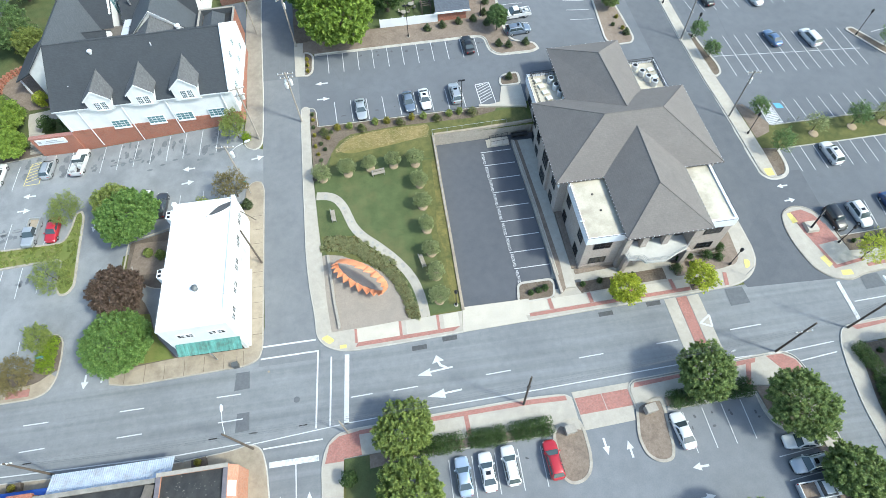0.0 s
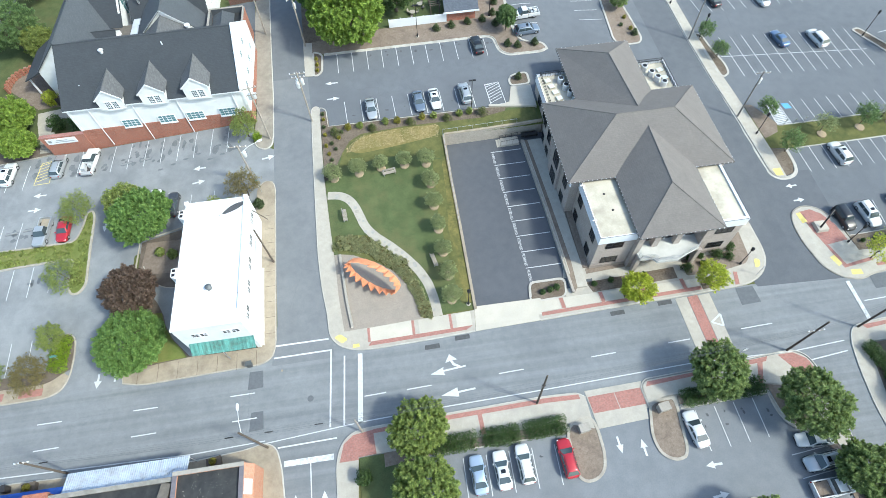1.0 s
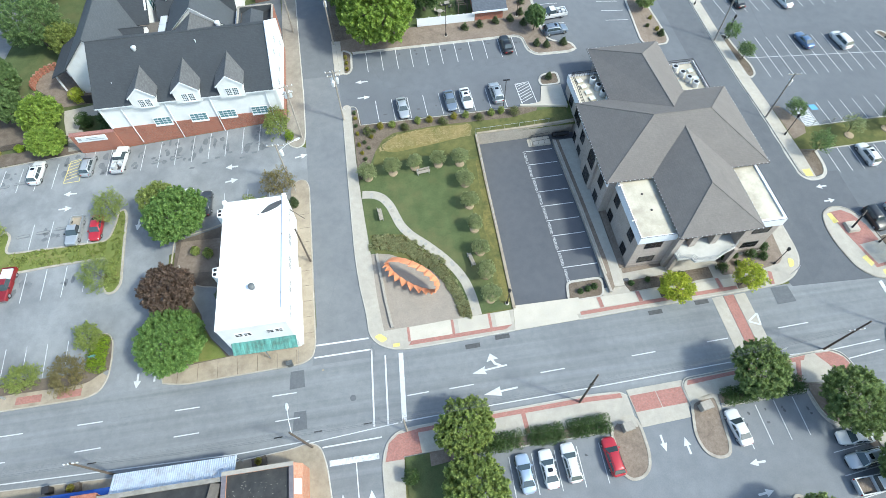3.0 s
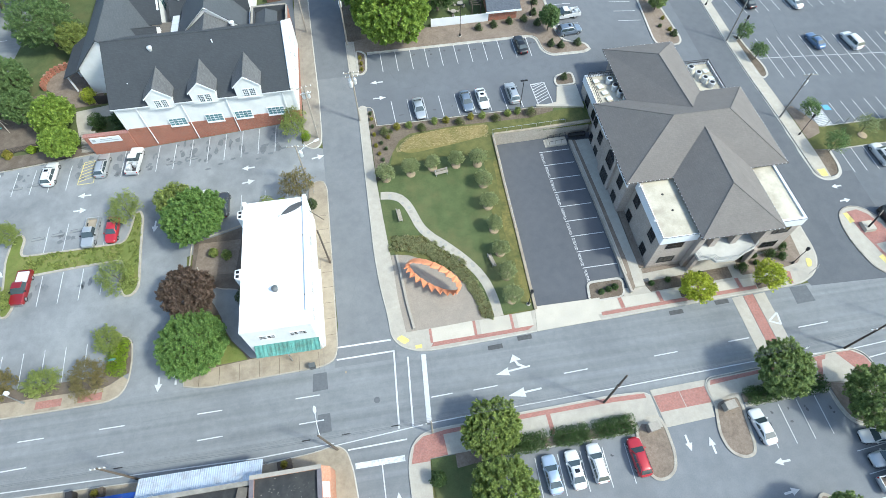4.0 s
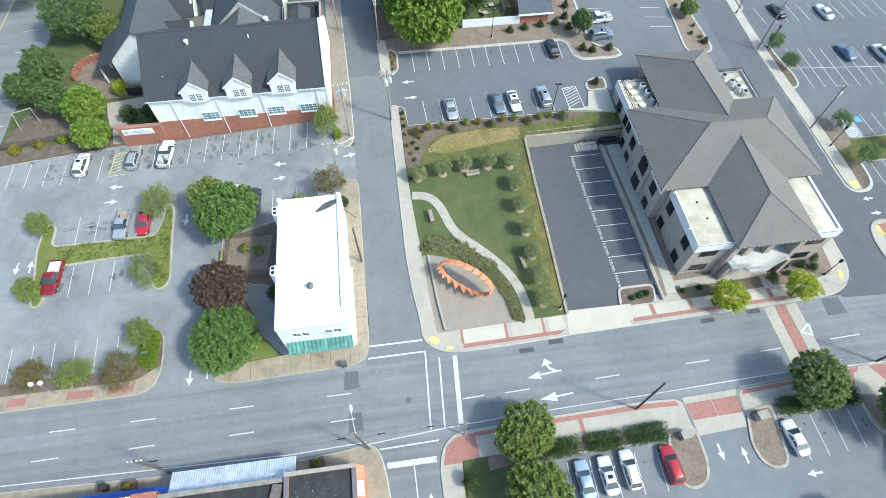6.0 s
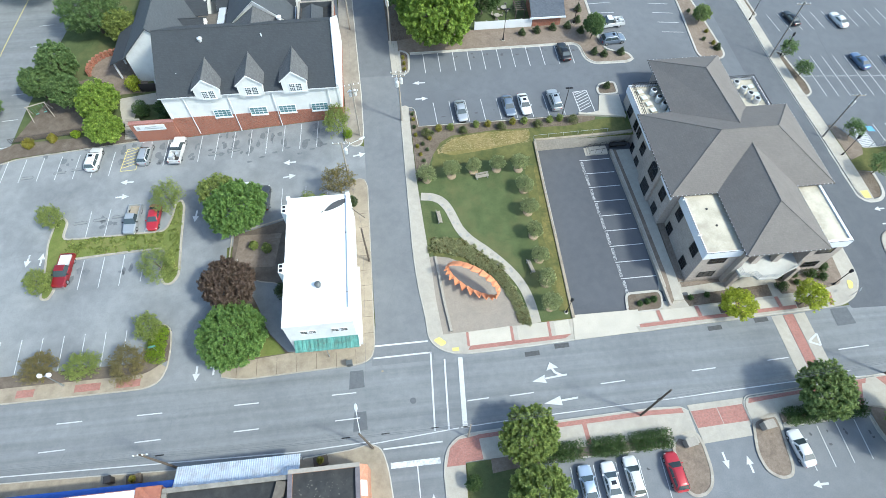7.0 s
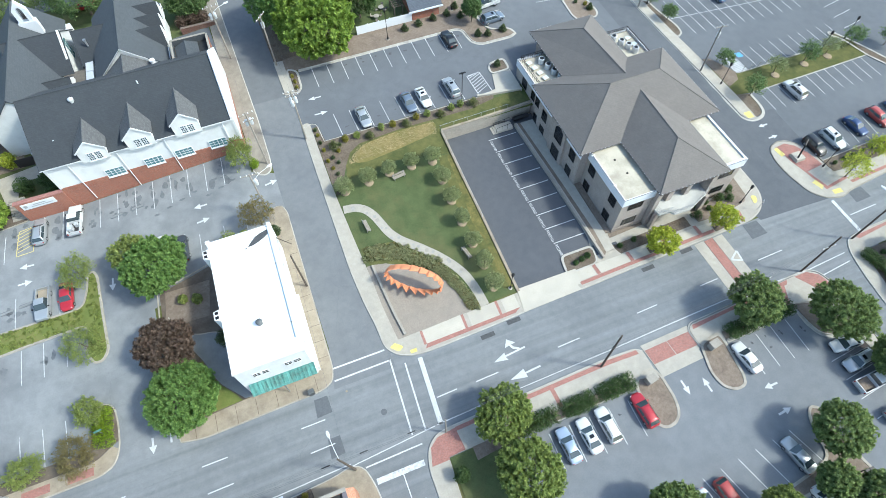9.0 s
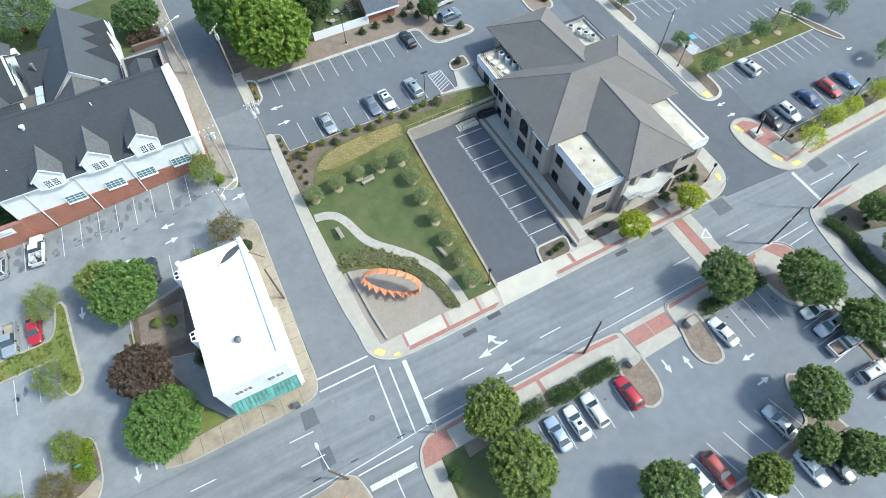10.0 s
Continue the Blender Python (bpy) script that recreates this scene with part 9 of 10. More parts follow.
def car(kind, paint, x, y, turn, label, scale=0.97, ground=H, group="parked cars", roof=None):
    """A parked car that points along its own +x."""
    L, W, T, hb, xs, rf, rb, xr, ht = CAR_SHAPES[kind]
    z = ground(x, y) + 0.03
    c, s = math.cos(radians(turn)), math.sin(radians(turn))
    gx, gy = ground(x + c, y + s) - ground(x - c, y - s), ground(x - s, y + c) - ground(x + s, y - c)
    m = pose(x, y, z, 0, 0, turn) @ pose(0, 0, 0, math.degrees(gy / 2), -math.degrees(gx / 2), 0) @ Matrix.Diagonal((scale, scale, scale, 1))
    ob = thing("car", label, "car", m, group)
    f, r, w = L / 2, -L / 2, W / 2
    body = [(f, 0.46, 0.36, 0.58), (f - 0.06, 0.66, 0.30, 0.66), (f - 0.2, 0.83, 0.25, 0.75), (f - 0.5, 0.94, 0.22, hb - 0.07), (xs + 0.1, 0.99, 0.2, hb), (xs - 0.3, 1.0, 0.2, hb + 0.06), (rb, 1.0, 0.2, ht), (xr, 0.99, 0.22, ht), (r + 0.34, 0.93, 0.26, ht - 0.04), (r + 0.12, 0.84, 0.30, ht - 0.13), (r + 0.03, 0.72, 0.34, ht - 0.24), (r, 0.58, 0.40, ht - 0.36)]
    bm = bmesh.new()
    half = ((0.95, 0.0, 0), (1.0, 0.3, 0), (1.0, 0.62, 0), (0.965, 0.9, 0), (0.9, 1.0, -0.02), (0.6, 1.0, 0.012), (0.0, 1.0, 0.025))
    loft(bm, [[(px, -w * k * u, zb + (zt - zb) * v + d) for u, v, d in half] + [(px, w * k * u, zb + (zt - zb) * v + d) for u, v, d in half[-2::-1]] for px, k, zb, zt in body])
    part("body", bm, PAINTS[paint], ob, smooth=True)
    bm = bmesh.new(); box(bm, r + 0.35, -w * 0.9, 0.17, f - 0.35, w * 0.9, 0.3); part("underside", bm, FRAME_BLACK, ob)
    # painted greenhouse with its glass set in
    top = T - 0.04
    q = w * 0.735
    shell = [(xs, hb + 0.02, hb - 0.02, 0.0), (xs - 0.45 * (xs - rf), hb + 0.43 * (top - hb), hb - 0.02, 0.45), (rf, top - 0.05, hb, 0.9), (rf - 0.3, top, hb, 1.0), ((rf + rb) / 2, top + 0.035, hb, 1.0), (rb + 0.25, top, ht - 0.04, 1.0), (rb, top - 0.05, ht - 0.04, 0.9), (xr, ht + 0.02, ht - 0.06, 0.0)]

    def side(z):
        return w * (0.94 - 0.25 * max(0.0, (z - hb) / (T - hb)))

    bm = bmesh.new()
    loft(bm, [[(px, -w * 0.93, zb), (px, -side(zt - 0.12 * k), zt - 0.12 * k), (px, -side(zt) + 0.1 * k + 0.02, zt - 0.03 * k), (px, -side(zt) * 0.5, zt + 0.01 * k), (px, side(zt) * 0.5, zt + 0.01 * k), (px, side(zt) - 0.1 * k - 0.02, zt - 0.03 * k), (px, side(zt - 0.12 * k), zt - 0.12 * k), (px, w * 0.93, zb)] for px, zt, zb, k in shell])
    part("greenhouse", bm, PAINTS[roof or paint], ob, smooth=True)

    def pane(name, corners):
        c0 = sum((Vector(c) for c in corners), Vector()) / len(corners)
        nn = (Vector(corners[1]) - Vector(corners[0])).cross(Vector(corners[2]) - Vector(corners[0])).normalized()
        if nn.dot(c0 - Vector((0, 0, 0.9))) < 0:
            nn = -nn
        m = len(corners)
        bm = bmesh.new()
        faces(bm, [tuple(Vector(c) + nn * 0.035) for c in corners] + [tuple(Vector(c) - nn * 0.03) for c in corners], [tuple(range(m)), tuple(range(2 * m - 1, m - 1, -1))] + [(i, (i + 1) % m, (i + 1) % m + m, i + m) for i in range(m)])
        bmesh.ops.recalc_face_normals(bm, faces=bm.faces[:])
        part(name, bm, GLASS_CAR, ob)

    def slope(x0, z0, x1, z1, u):
        return x0 + (x1 - x0) * u, z0 + (z1 - z0) * u

    for name, (x0, z0, x1, z1) in (("windscreen", (xs, hb + 0.02, rf, top - 0.05)), ("rear_window", (xr, ht + 0.02, rb, top - 0.05))):
        (xa, za), (xb, zb) = slope(x0, z0, x1, z1, 0.03), slope(x0, z0, x1, z1, 0.97)
        ya, yb = side(za) - 0.05, side(zb) - 0.1
        pane(name, [(xa, -ya, za), (xa, ya, za), (xb, yb, zb), (xb, -yb, zb)])
    zl, zh = hb + 0.07, top - 0.13
    xm = (rf + rb) / 2
    for sy in (-1, 1):
        yl, yh = sy * side(zl), sy * side(zh)
        pane("side_window", [(xs - 0.42, yl, zl), (xm + 0.05, yl, zl), (xm + 0.05, yh, zh), (rf - 0.12, yh, zh)])
        pane("side_window", [(xm - 0.05, yl, zl), (xr + 0.32, yl, max(zl, ht + 0.06)), (rb + 0.1, yh, zh), (xm - 0.05, yh, zh)])
    rw = 0.34 if kind in ("suv", "jeep", "van") else 0.31
    for wx in (f - 0.86, r + 0.9):
        for sy in (-1, 1):
            wheel(ob, wx, sy * (w - 0.1), rw, sy)
    for sy in (-1, 1):
        bm = bmesh.new(); box(bm, f - 0.36, sy * w * 0.66 - 0.15, 0.56, f - 0.14, sy * w * 0.66 + 0.15, 0.72); part("headlight", bm, LAMP_CLEAR, ob)
        bm = bmesh.new(); box(bm, r + 0.02, sy * w * 0.6 - 0.15, ht - 0.42, r + 0.16, sy * w * 0.6 + 0.15, ht - 0.22); part("taillight", bm, LAMP_RED, ob)
        bm = bmesh.new(); box(bm, xs - 0.32, sy * (w + 0.06) - 0.09, hb + 0.02, xs - 0.16, sy * (w + 0.06) + 0.09, hb + 0.14); part("mirror", bm, PAINTS[paint], ob)
    bm = bmesh.new(); box(bm, f - 0.12, -w * 0.5, 0.3, f + 0.02, w * 0.5, 0.48); part("front_bumper", bm, FRAME_BLACK, ob)
    bm = bmesh.new(); box(bm, r - 0.03, -w * 0.58, 0.34, r + 0.1, w * 0.58, 0.52); part("rear_bumper", bm, FRAME_BLACK if kind == "jeep" else PAINTS[paint], ob)
    if kind in ("suv", "wagon"):
        for sy in (-1, 1):
            bm = bmesh.new(); tube(bm, (rf - 0.2, sy * q * 0.86, top + 0.09), (rb + 0.2, sy * q * 0.86, top + 0.09), 0.025, seg=5); part("roof_rail", bm, FRAME_DARK, ob)
    if "sunroof" in label or kind == "suv":
        bm = bmesh.new(); box(bm, rf - 0.8, -q * 0.45, top - 0.02, rf - 0.35, q * 0.45, top + 0.055); part("sunroof", bm, GLASS_DARK, ob)
    return ob


def pickup(paint, x, y, turn, label, cargo=None, scale=1.0, ground=H):
    z = ground(x, y) + 0.03
    m = pose(x, y, z, 0, 0, turn) @ Matrix.Diagonal((scale, scale, scale, 1))
    ob = thing("pickup_truck", label, "pickup truck", m, "parked cars")
    w, f, r = 0.95, 2.65, -2.65
    bm = bmesh.new()
    loft(bm, [[(px, -w * k, zb), (px, -w * k, zt - 0.1), (px, -w * k * 0.9, zt), (px, w * k * 0.9, zt), (px, w * k, zt - 0.1), (px, w * k, zb)] for px, k, zb, zt in ((f, 0.8, 0.4, 0.8), (f - 0.2, 0.94, 0.34, 0.98), (1.15, 1.0, 0.32, 1.06), (-0.45, 1.0, 0.32, 1.08))])
    part("body", bm, PAINTS[paint], ob)
    bm = bmesh.new()
    loft(bm, [[(px, -w * 0.92, zb), (px, -w * kt, zt), (px, w * kt, zt), (px, w * 0.92, zb)] for px, kt, zb, zt in ((1.2, 0.9, 1.03, 1.06), (0.55, 0.76, 1.03, 1.68), (-0.35, 0.76, 1.03, 1.68), (-0.5, 0.88, 1.03, 1.1))])
    part("cabin_glass", bm, GLASS_CAR, ob)
    bm = bmesh.new()
    loft(bm, [[(px, -w * 0.74, 1.66), (px, -w * 0.68, 1.66 + h), (px, w * 0.68, 1.66 + h), (px, w * 0.74, 1.66)] for px, h in ((0.58, 0.02), (0.4, 0.07), (-0.2, 0.07), (-0.4, 0.02))])
    part("roof", bm, PAINTS[paint], ob)
    bm = bmesh.new()
    box(bm, r, -w, 0.45, -0.5, -w + 0.12, 1.05); box(bm, r, w - 0.12, 0.45, -0.5, w, 1.05); box(bm, r, -w + 0.12, 0.45, r + 0.1, w - 0.12, 1.05); box(bm, r + 0.1, -w + 0.12, 0.45, -0.5, w - 0.12, 0.56); box(bm, -0.58, -w + 0.12, 0.56, -0.5, w - 0.12, 1.05)
    part("cargo_bed", bm, PAINTS[paint], ob)
    bm = bmesh.new(); box(bm, r + 0.12, -w + 0.14, 0.56, -0.6, w - 0.14, 0.6); part("bed_liner", bm, MULCH_TAN if cargo == "straw" else CONCRETE_OLD if cargo == "pale" else FRAME_DARK, ob)
    if cargo == "boxes":
        for bx_, by, s in ((-1.2, -0.4, 0.5), (-1.9, 0.35, 0.6), (-1.3, 0.4, 0.4)):
            bm = bmesh.new(); box(bm, bx_ - s / 2, by - s / 2, 0.6, bx_ + s / 2, by + s / 2, 0.6 + s * 1.3); part("crate", bm, STEEL_LIGHT, ob)
    if cargo == "cover":
        bm = bmesh.new(); box(bm, r + 0.3, -w + 0.2, 0.6, -0.65, w - 0.2, 1.15); part("load_cover", bm, PAINTS["white"], ob)
    for wx in (1.75, -1.65):
        for sy in (-1, 1):
            wheel(ob, wx, sy * (w - 0.12), 0.38, sy)
    for sy in (-1, 1):
        bm = bmesh.new(); box(bm, f - 0.2, sy * 0.62 - 0.15, 0.66, f - 0.04, sy * 0.62 + 0.15, 0.82); part("headlight", bm, LAMP_CLEAR, ob)
        bm = bmesh.new(); box(bm, r - 0.01, sy * 0.85 - 0.08, 0.62, r + 0.06, sy * 0.85 + 0.08, 0.92); part("taillight", bm, LAMP_RED, ob)
        bm = bmesh.new(); box(bm, 0.82, sy * 1.08 - 0.1, 1.06, 0.98, sy * 1.08 + 0.1, 1.24); part("mirror", bm, FRAME_BLACK, ob)
    bm = bmesh.new(); box(bm, f - 0.06, -w * 0.86, 0.36, f + 0.08, w * 0.86, 0.56); part("front_bumper", bm, CHROME, ob)
    bm = bmesh.new(); box(bm, r - 0.14, -w * 0.9, 0.42, r, w * 0.9, 0.58); part("rear_bumper", bm, CHROME, ob)
    return ob


for a in (("sedan", "pale_blue", 1.4, 11.1, 92, "pale blue sedan in the south lot"), ("sedan", "white", 4.25, 11.2, 92, "white sedan with sunroof in the south lot"), ("wagon", "white", 7.05, 11.5, 92, "white wagon in the south lot"), ("wagon", "red", 12.2, 11.4, 93, "red hatchback beside the mulch island"),
          ("sedan", "white", 28.4, 12.4, 96, "white sedan beside the east mulch island"), ("sedan", "white", 41.8, 9.2, 176, "white sedan beside the street tree"), ("suv", "silver", 41.6, 6.7, 184, "silver station wagon with roof rails"), ("suv", "silver", 41.7, -0.5, -2, "silver compact car beside the hedge"), ("sedan", "charcoal", 42.4, -3.2, 0, "dark car under the tree"),
          ("sedan", "silver", 26.4, 0.1, 99, "grey sedan under the divider tree"), ("wagon", "orange_red", 16.0, -0.9, -84, "red hatchback with open load"), ("sedan", "white", 26.0, -5.6, -86, "white sedan behind the divider"), ("sedan", "black", 28.9, -6.8, -84, "black car under the divider tree"), ("wagon", "white", 19.0, -6.2, -84, "white car behind the divider"),
          ("sedan", "silver", -6.5, 68.9, -86, "silver grey sedan in the north lot"), ("sedan", "slate", 1.5, 69.3, -86, "slate blue-grey sedan in the north lot"), ("sedan", "white", 4.2, 69.4, -86, "white sedan with sunroof in the north lot"), ("suv", "silver", 9.4, 69.9, 94, "pale silver crossover in the north lot"), ("sedan", "black", 13.4, 80.9, 94, "black sedan at the north lot kerb"), ("suv", "slate", 23.0, 83.2, 5, "grey-blue crossover beside the mulch bank"),
          ("suv", "white", 66.9, 50.0, 95, "white crossover beside the grass median"), ("jeep", "black", 61.5, 38.3, -84, "black open-top off-roader beside the brick island"), ("suv", "white", 65.4, 38.5, -84, "white boxy crossover in the east lot"), ("sedan", "navy", 71.0, 39.4, -84, "navy sedan in the east lot"), ("wagon", "orange_red", 76.0, 39.6, -84, "red hatchback in the east lot"), ("sedan", "steel_blue", 80.4, 39.8, -84, "blue sedan in the east lot"),
          ("sedan", "steel_blue", 69.6, 77.0, 98, "steel blue sedan in the far lot"), ("van", "white", 76.3, 76.0, 98, "white minivan in the far lot"), ("sedan", "white", 71.2, 88.6, 98, "white sedan parked on faded asphalt"), ("sedan", "black", 62.0, 90.0, 98, "black sedan parked on faded asphalt"),
          ("suv", "white", -65.4, 66.0, 86, "white crossover by the playground strip"), ("wagon", "silver", -57.6, 66.4, 86, "silver blue wagon beside the church"), ("sedan", "red", -54.6, 54.2, -92, "red sedan beside the grass island"), ("sedan", "charcoal", -38.2, 55.6, 88, "dark charcoal car beside the broad tree"), ("sedan", "white", -41.0, 56.6, 88, "white car under the broad tree"),
          ("sedan", "maroon", -48.8, 119.2, 4, "maroon car behind the church")):
    car(*a)
pickup("white", -52.6, 66.6, 86, "white pickup truck with a loaded bed", "boxes")
pickup("silver", -57.7, 54.1, -92, "silver pickup truck with an empty pale bed", "pale", 0.95)
pickup("maroon", -66.0, 46.4, -92, "dark red pickup truck with covered bed", "cover")
pickup("white", 23.4, 87.4, 184, "white pickup truck with a loaded bed", "boxes")
pickup("white", 41.6, 3.9, 1, "white pickup truck with straw in its bed", "straw")
car("sedan", "white", 13.2, -1.2, -81, "white sedan beside the round divider tree", 1.05)


# ---- poles, lamps and wires ----
def utility_pole(x, y, h, label, arms=(), transformers=0, lamp=None, lean=0.0, mat=None, base=None, r=0.15, armdir=0.0, ground=H):
    """A wooden pole with cross-arms, insulators and what hangs on it; lamp: (reach, heading, height)."""
    z = ground(x, y) if base is None else base
    ob = thing("utility_pole", label, "utility pole", pose(x, y, z, 0, lean, 0), "utility poles")
    bm = bmesh.new(); tube(bm, (0, 0, -0.2), (0, 0, h), r, r * 0.72, 10); part("pole", bm, mat or WOOD_POLE, ob)
    c, s = math.cos(radians(armdir)), math.sin(radians(armdir))
    for za, la in arms:
        bm = bmesh.new()
        p, q = Vector((-c * la / 2, -s * la / 2, za)), Vector((c * la / 2, s * la / 2, za))
        tube(bm, p, q, 0.07, seg=4)
        arm = part("cross_arm", bm, STEEL_LIGHT if mat is STEEL_LIGHT else WOOD_BENCH, ob)
        for k in range(4):
            o = p.lerp(q, (k + 0.15) / 3.3)
            bm = bmesh.new(); lathe(bm, [(0.05, za), (0.09, za + 0.1), (0.05, za + 0.16), (0.07, za + 0.24)], 8, o.x, o.y); part("insulator", bm, STEEL_LIGHT, arm)
    for k in range(transformers):
        a = armdir + 40 + 95 * k
        cx, cy = 0.45 * math.cos(radians(a)), 0.45 * math.sin(radians(a))
        bm = bmesh.new(); lathe(bm, [(0.26, h - 2.6), (0.28, h - 1.7), (0.18, h - 1.6), (0.06, h - 1.4)], 12, cx, cy); part("transformer", bm, STEEL_LIGHT, ob)
    if lamp:
        reach, hd, hz = lamp
        c2, s2 = math.cos(radians(hd)), math.sin(radians(hd))
        bm = bmesh.new(); tube(bm, (0, 0, hz - 0.6), (c2 * reach * 0.5, s2 * reach * 0.5, hz), 0.04, seg=6); tube(bm, (c2 * reach * 0.5, s2 * reach * 0.5, hz), (c2 * reach, s2 * reach, hz + 0.1), 0.035, seg=6); part("lamp_arm", bm, STEEL_LIGHT, ob)
        bm = bmesh.new()
        loft(bm, [[(c2 * (reach + u) - s2 * v, s2 * (reach + u) + c2 * v, hz + 0.1 + w) for v, w in ((-k, 0), (-k * 0.7, 0.12), (k * 0.7, 0.12), (k, 0), (0, -0.06))] for u, k in ((-0.1, 0.08), (0.15, 0.19), (0.55, 0.19), (0.75, 0.07))])
        part("lamp_head", bm, STEEL_LIGHT, ob)
    return ob


utility_pole(10.2, 18.4, 11.0, "tall dark wooden utility pole on the south sidewalk", arms=(), lean=-1)
bm = bmesh.new(); box(bm, -0.2, -0.1, 7.0, 0.2, 0.1, 7.6); part("cable_box", bm, FRAME_DARK, bpy.data.objects["utility_pole"])
utility_pole(44.1, 20.3, 9.2, "dark wooden utility pole at the brick corner", lean=2, arms=((6.6, 2.2),))
utility_pole(-23.6, 18.0, 8.4, "brown leaning utility pole with street lamp", lamp=(2.6, 96, 8.2), lean=-5)
utility_pole(-47.0, 18.3, 8.5, "brown utility pole before the shop canopy", lean=-4, arms=((8.2, 1.6),))
utility_pole(54.9, 22.0, 10.5, "dark wooden utility pole with a street lamp", lamp=(2.0, 100, 9.6), lean=2)
utility_pole(-16.4, 68.2, 10.2, "pale wooden utility pole with transformers", arms=((9.9, 2.4), (9.2, 2.0)), transformers=3, mat=WOOD_BENCH, armdir=0)
utility_pole(-17.1, 86.0, 10.0, "pale wooden utility pole with cross-arm", arms=((9.7, 2.6),), transformers=1, mat=WOOD_BENCH, armdir=50)
utility_pole(-23.3, 65.6, 11.0, "pale wooden utility pole at the church corner", arms=((10.6, 2.2), (9.4, 1.6)), transformers=2, mat=WOOD_BENCH, armdir=10)
utility_pole(-24.2, 90.4, 10.5, "pale wooden utility pole with twin transformers", arms=((10.2, 2.4),), transformers=2, lamp=(2.4, 20, 9.6), mat=WOOD_BENCH, armdir=10)
utility_pole(-25.2, 56.6, 9.6, "wooden utility pole with lamp behind the white building", arms=((9.3, 2.6),), transformers=1, lamp=(2.8, 25, 8.6), mat=WOOD_BENCH, armdir=-5)
utility_pole(-11.9, 18.1, 6.3, "short pale weathered pole at the brick corner", mat=WOOD_BENCH, r=0.12)
utility_pole(-22.95, 43.6, 8.6, "brown utility pole beside the white building", arms=(), lean=-1)
utility_pole(54.4, 60.2, 9.6, "grey wooden utility pole with transformer", arms=((9.3, 2.2),), transformers=1, armdir=-5, mat=WOOD_GREY)
utility_pole(53.3, 79.8, 11.5, "tall grey utility pole beside the drive", arms=((11.0, 2.4),), armdir=-5, mat=WOOD_GREY)
utility_pole(-90.5, 66, 9, "wooden pole beside the far road")
guy = thing("pole_arm", "brown timber brace reaching from the wall to the pole", "brace", pose(0, 0, 0))
bm = bmesh.new(); tube(bm, (-24.7, 49.6, 6.6), (-23.1, 49.3, 4.4), 0.06, seg=6); part("brace", bm, WOOD_POLE, guy)


def wires(points, label, sag=0.6, r=0.012, mat=None):
    cu = bpy.data.curves.new("wire", "CURVE")
    cu.dimensions, cu.bevel_depth, cu.bevel_resolution = "3D", r, 1
    for a, b in zip(points, points[1:]):
        sp = cu.splines.new("POLY")
        sp.points.add(12)
        for k in range(13):
            t = k / 12
            p = Vector(a).lerp(Vector(b), t)
            sp.points[k].co = (p.x, p.y, p.z - sag * 4 * t * (1 - t), 1)
    cu.materials.append(mat or CABLE)
    tagged(new("cable", cu), label, "cable", "overhead cables")


for dz, dy, r in ((0.0, 0.1, 0.016), (0.35, 0.25, 0.008), (-0.5, 0.05, 0.014), (0.8, 0.4, 0.007), (1.1, -0.3, 0.007), (1.9, 0.0, 0.007)):
    wires([(-120, 19.6 + dy, 7.2 + dz), (-47.0, 18.3 + dy, 6.9 + dz), (-23.9, 18.0 + dy, 6.6 + dz), (10.1, 18.4 + dy, 7.2 + dz), (44.2, 20.3 + dy, 6.9 + dz), (55, 22 + dy, 7.4 + dz), (120, 26 + dy, 7.6 + dz)], "black overhead cable along the main street", 0.7, r)
for dx in (-1.0, 0.0, 1.0):
    wires([(-16.4 + dx, 68.2, 13.9), (-17.1 + dx * 0.7, 86.0, 15.0), (-19 + dx, 130, 16)], "thin overhead cable along the side street", 0.9, 0.008)
wires([(-25.2, 56.6, 11.6), (-16.4, 68.2, 13.4)], "thin overhead cable across the side street", 0.5, 0.009)
wires([(-23.3, 65.6, 14.6), (-25.2, 56.6, 11.6), (-22.95, 43.6, 9.9), (-23.6, 18, 7.8)], "thin overhead cable past the white building", 0.7, 0.009)
wires([(-23.3, 65.6, 14.0), (-24.2, 90.4, 14.6), (-25.6, 130, 15)], "thin overhead cable beside the church", 0.9, 0.009)
wires([(54.4, 60.2, 10.2), (53.3, 79.8, 13.2), (53, 125, 14)], "thin overhead cable along the drive", 0.8, 0.009)


def splice(x, y, z, turn):
    ob = thing("cable_splice", "black sleeve of a cable splice on the overhead line", "cable splice", pose(x, y, z, 0, 90, turn), "cable splices")
    bm = bmesh.new(); lathe(bm, [(0.03, -0.5), (0.075, -0.42), (0.075, 0.42), (0.03, 0.5)], 8); part("sleeve", bm, FRAME_BLACK, ob)


for x, y, z in ((-26.0, 18.12, 6.55), (-21.6, 18.16, 6.35), (-46.2, 18.38, 6.85), (-16.0, 18.25, 6.15)):
    splice(x, y, z, 1)


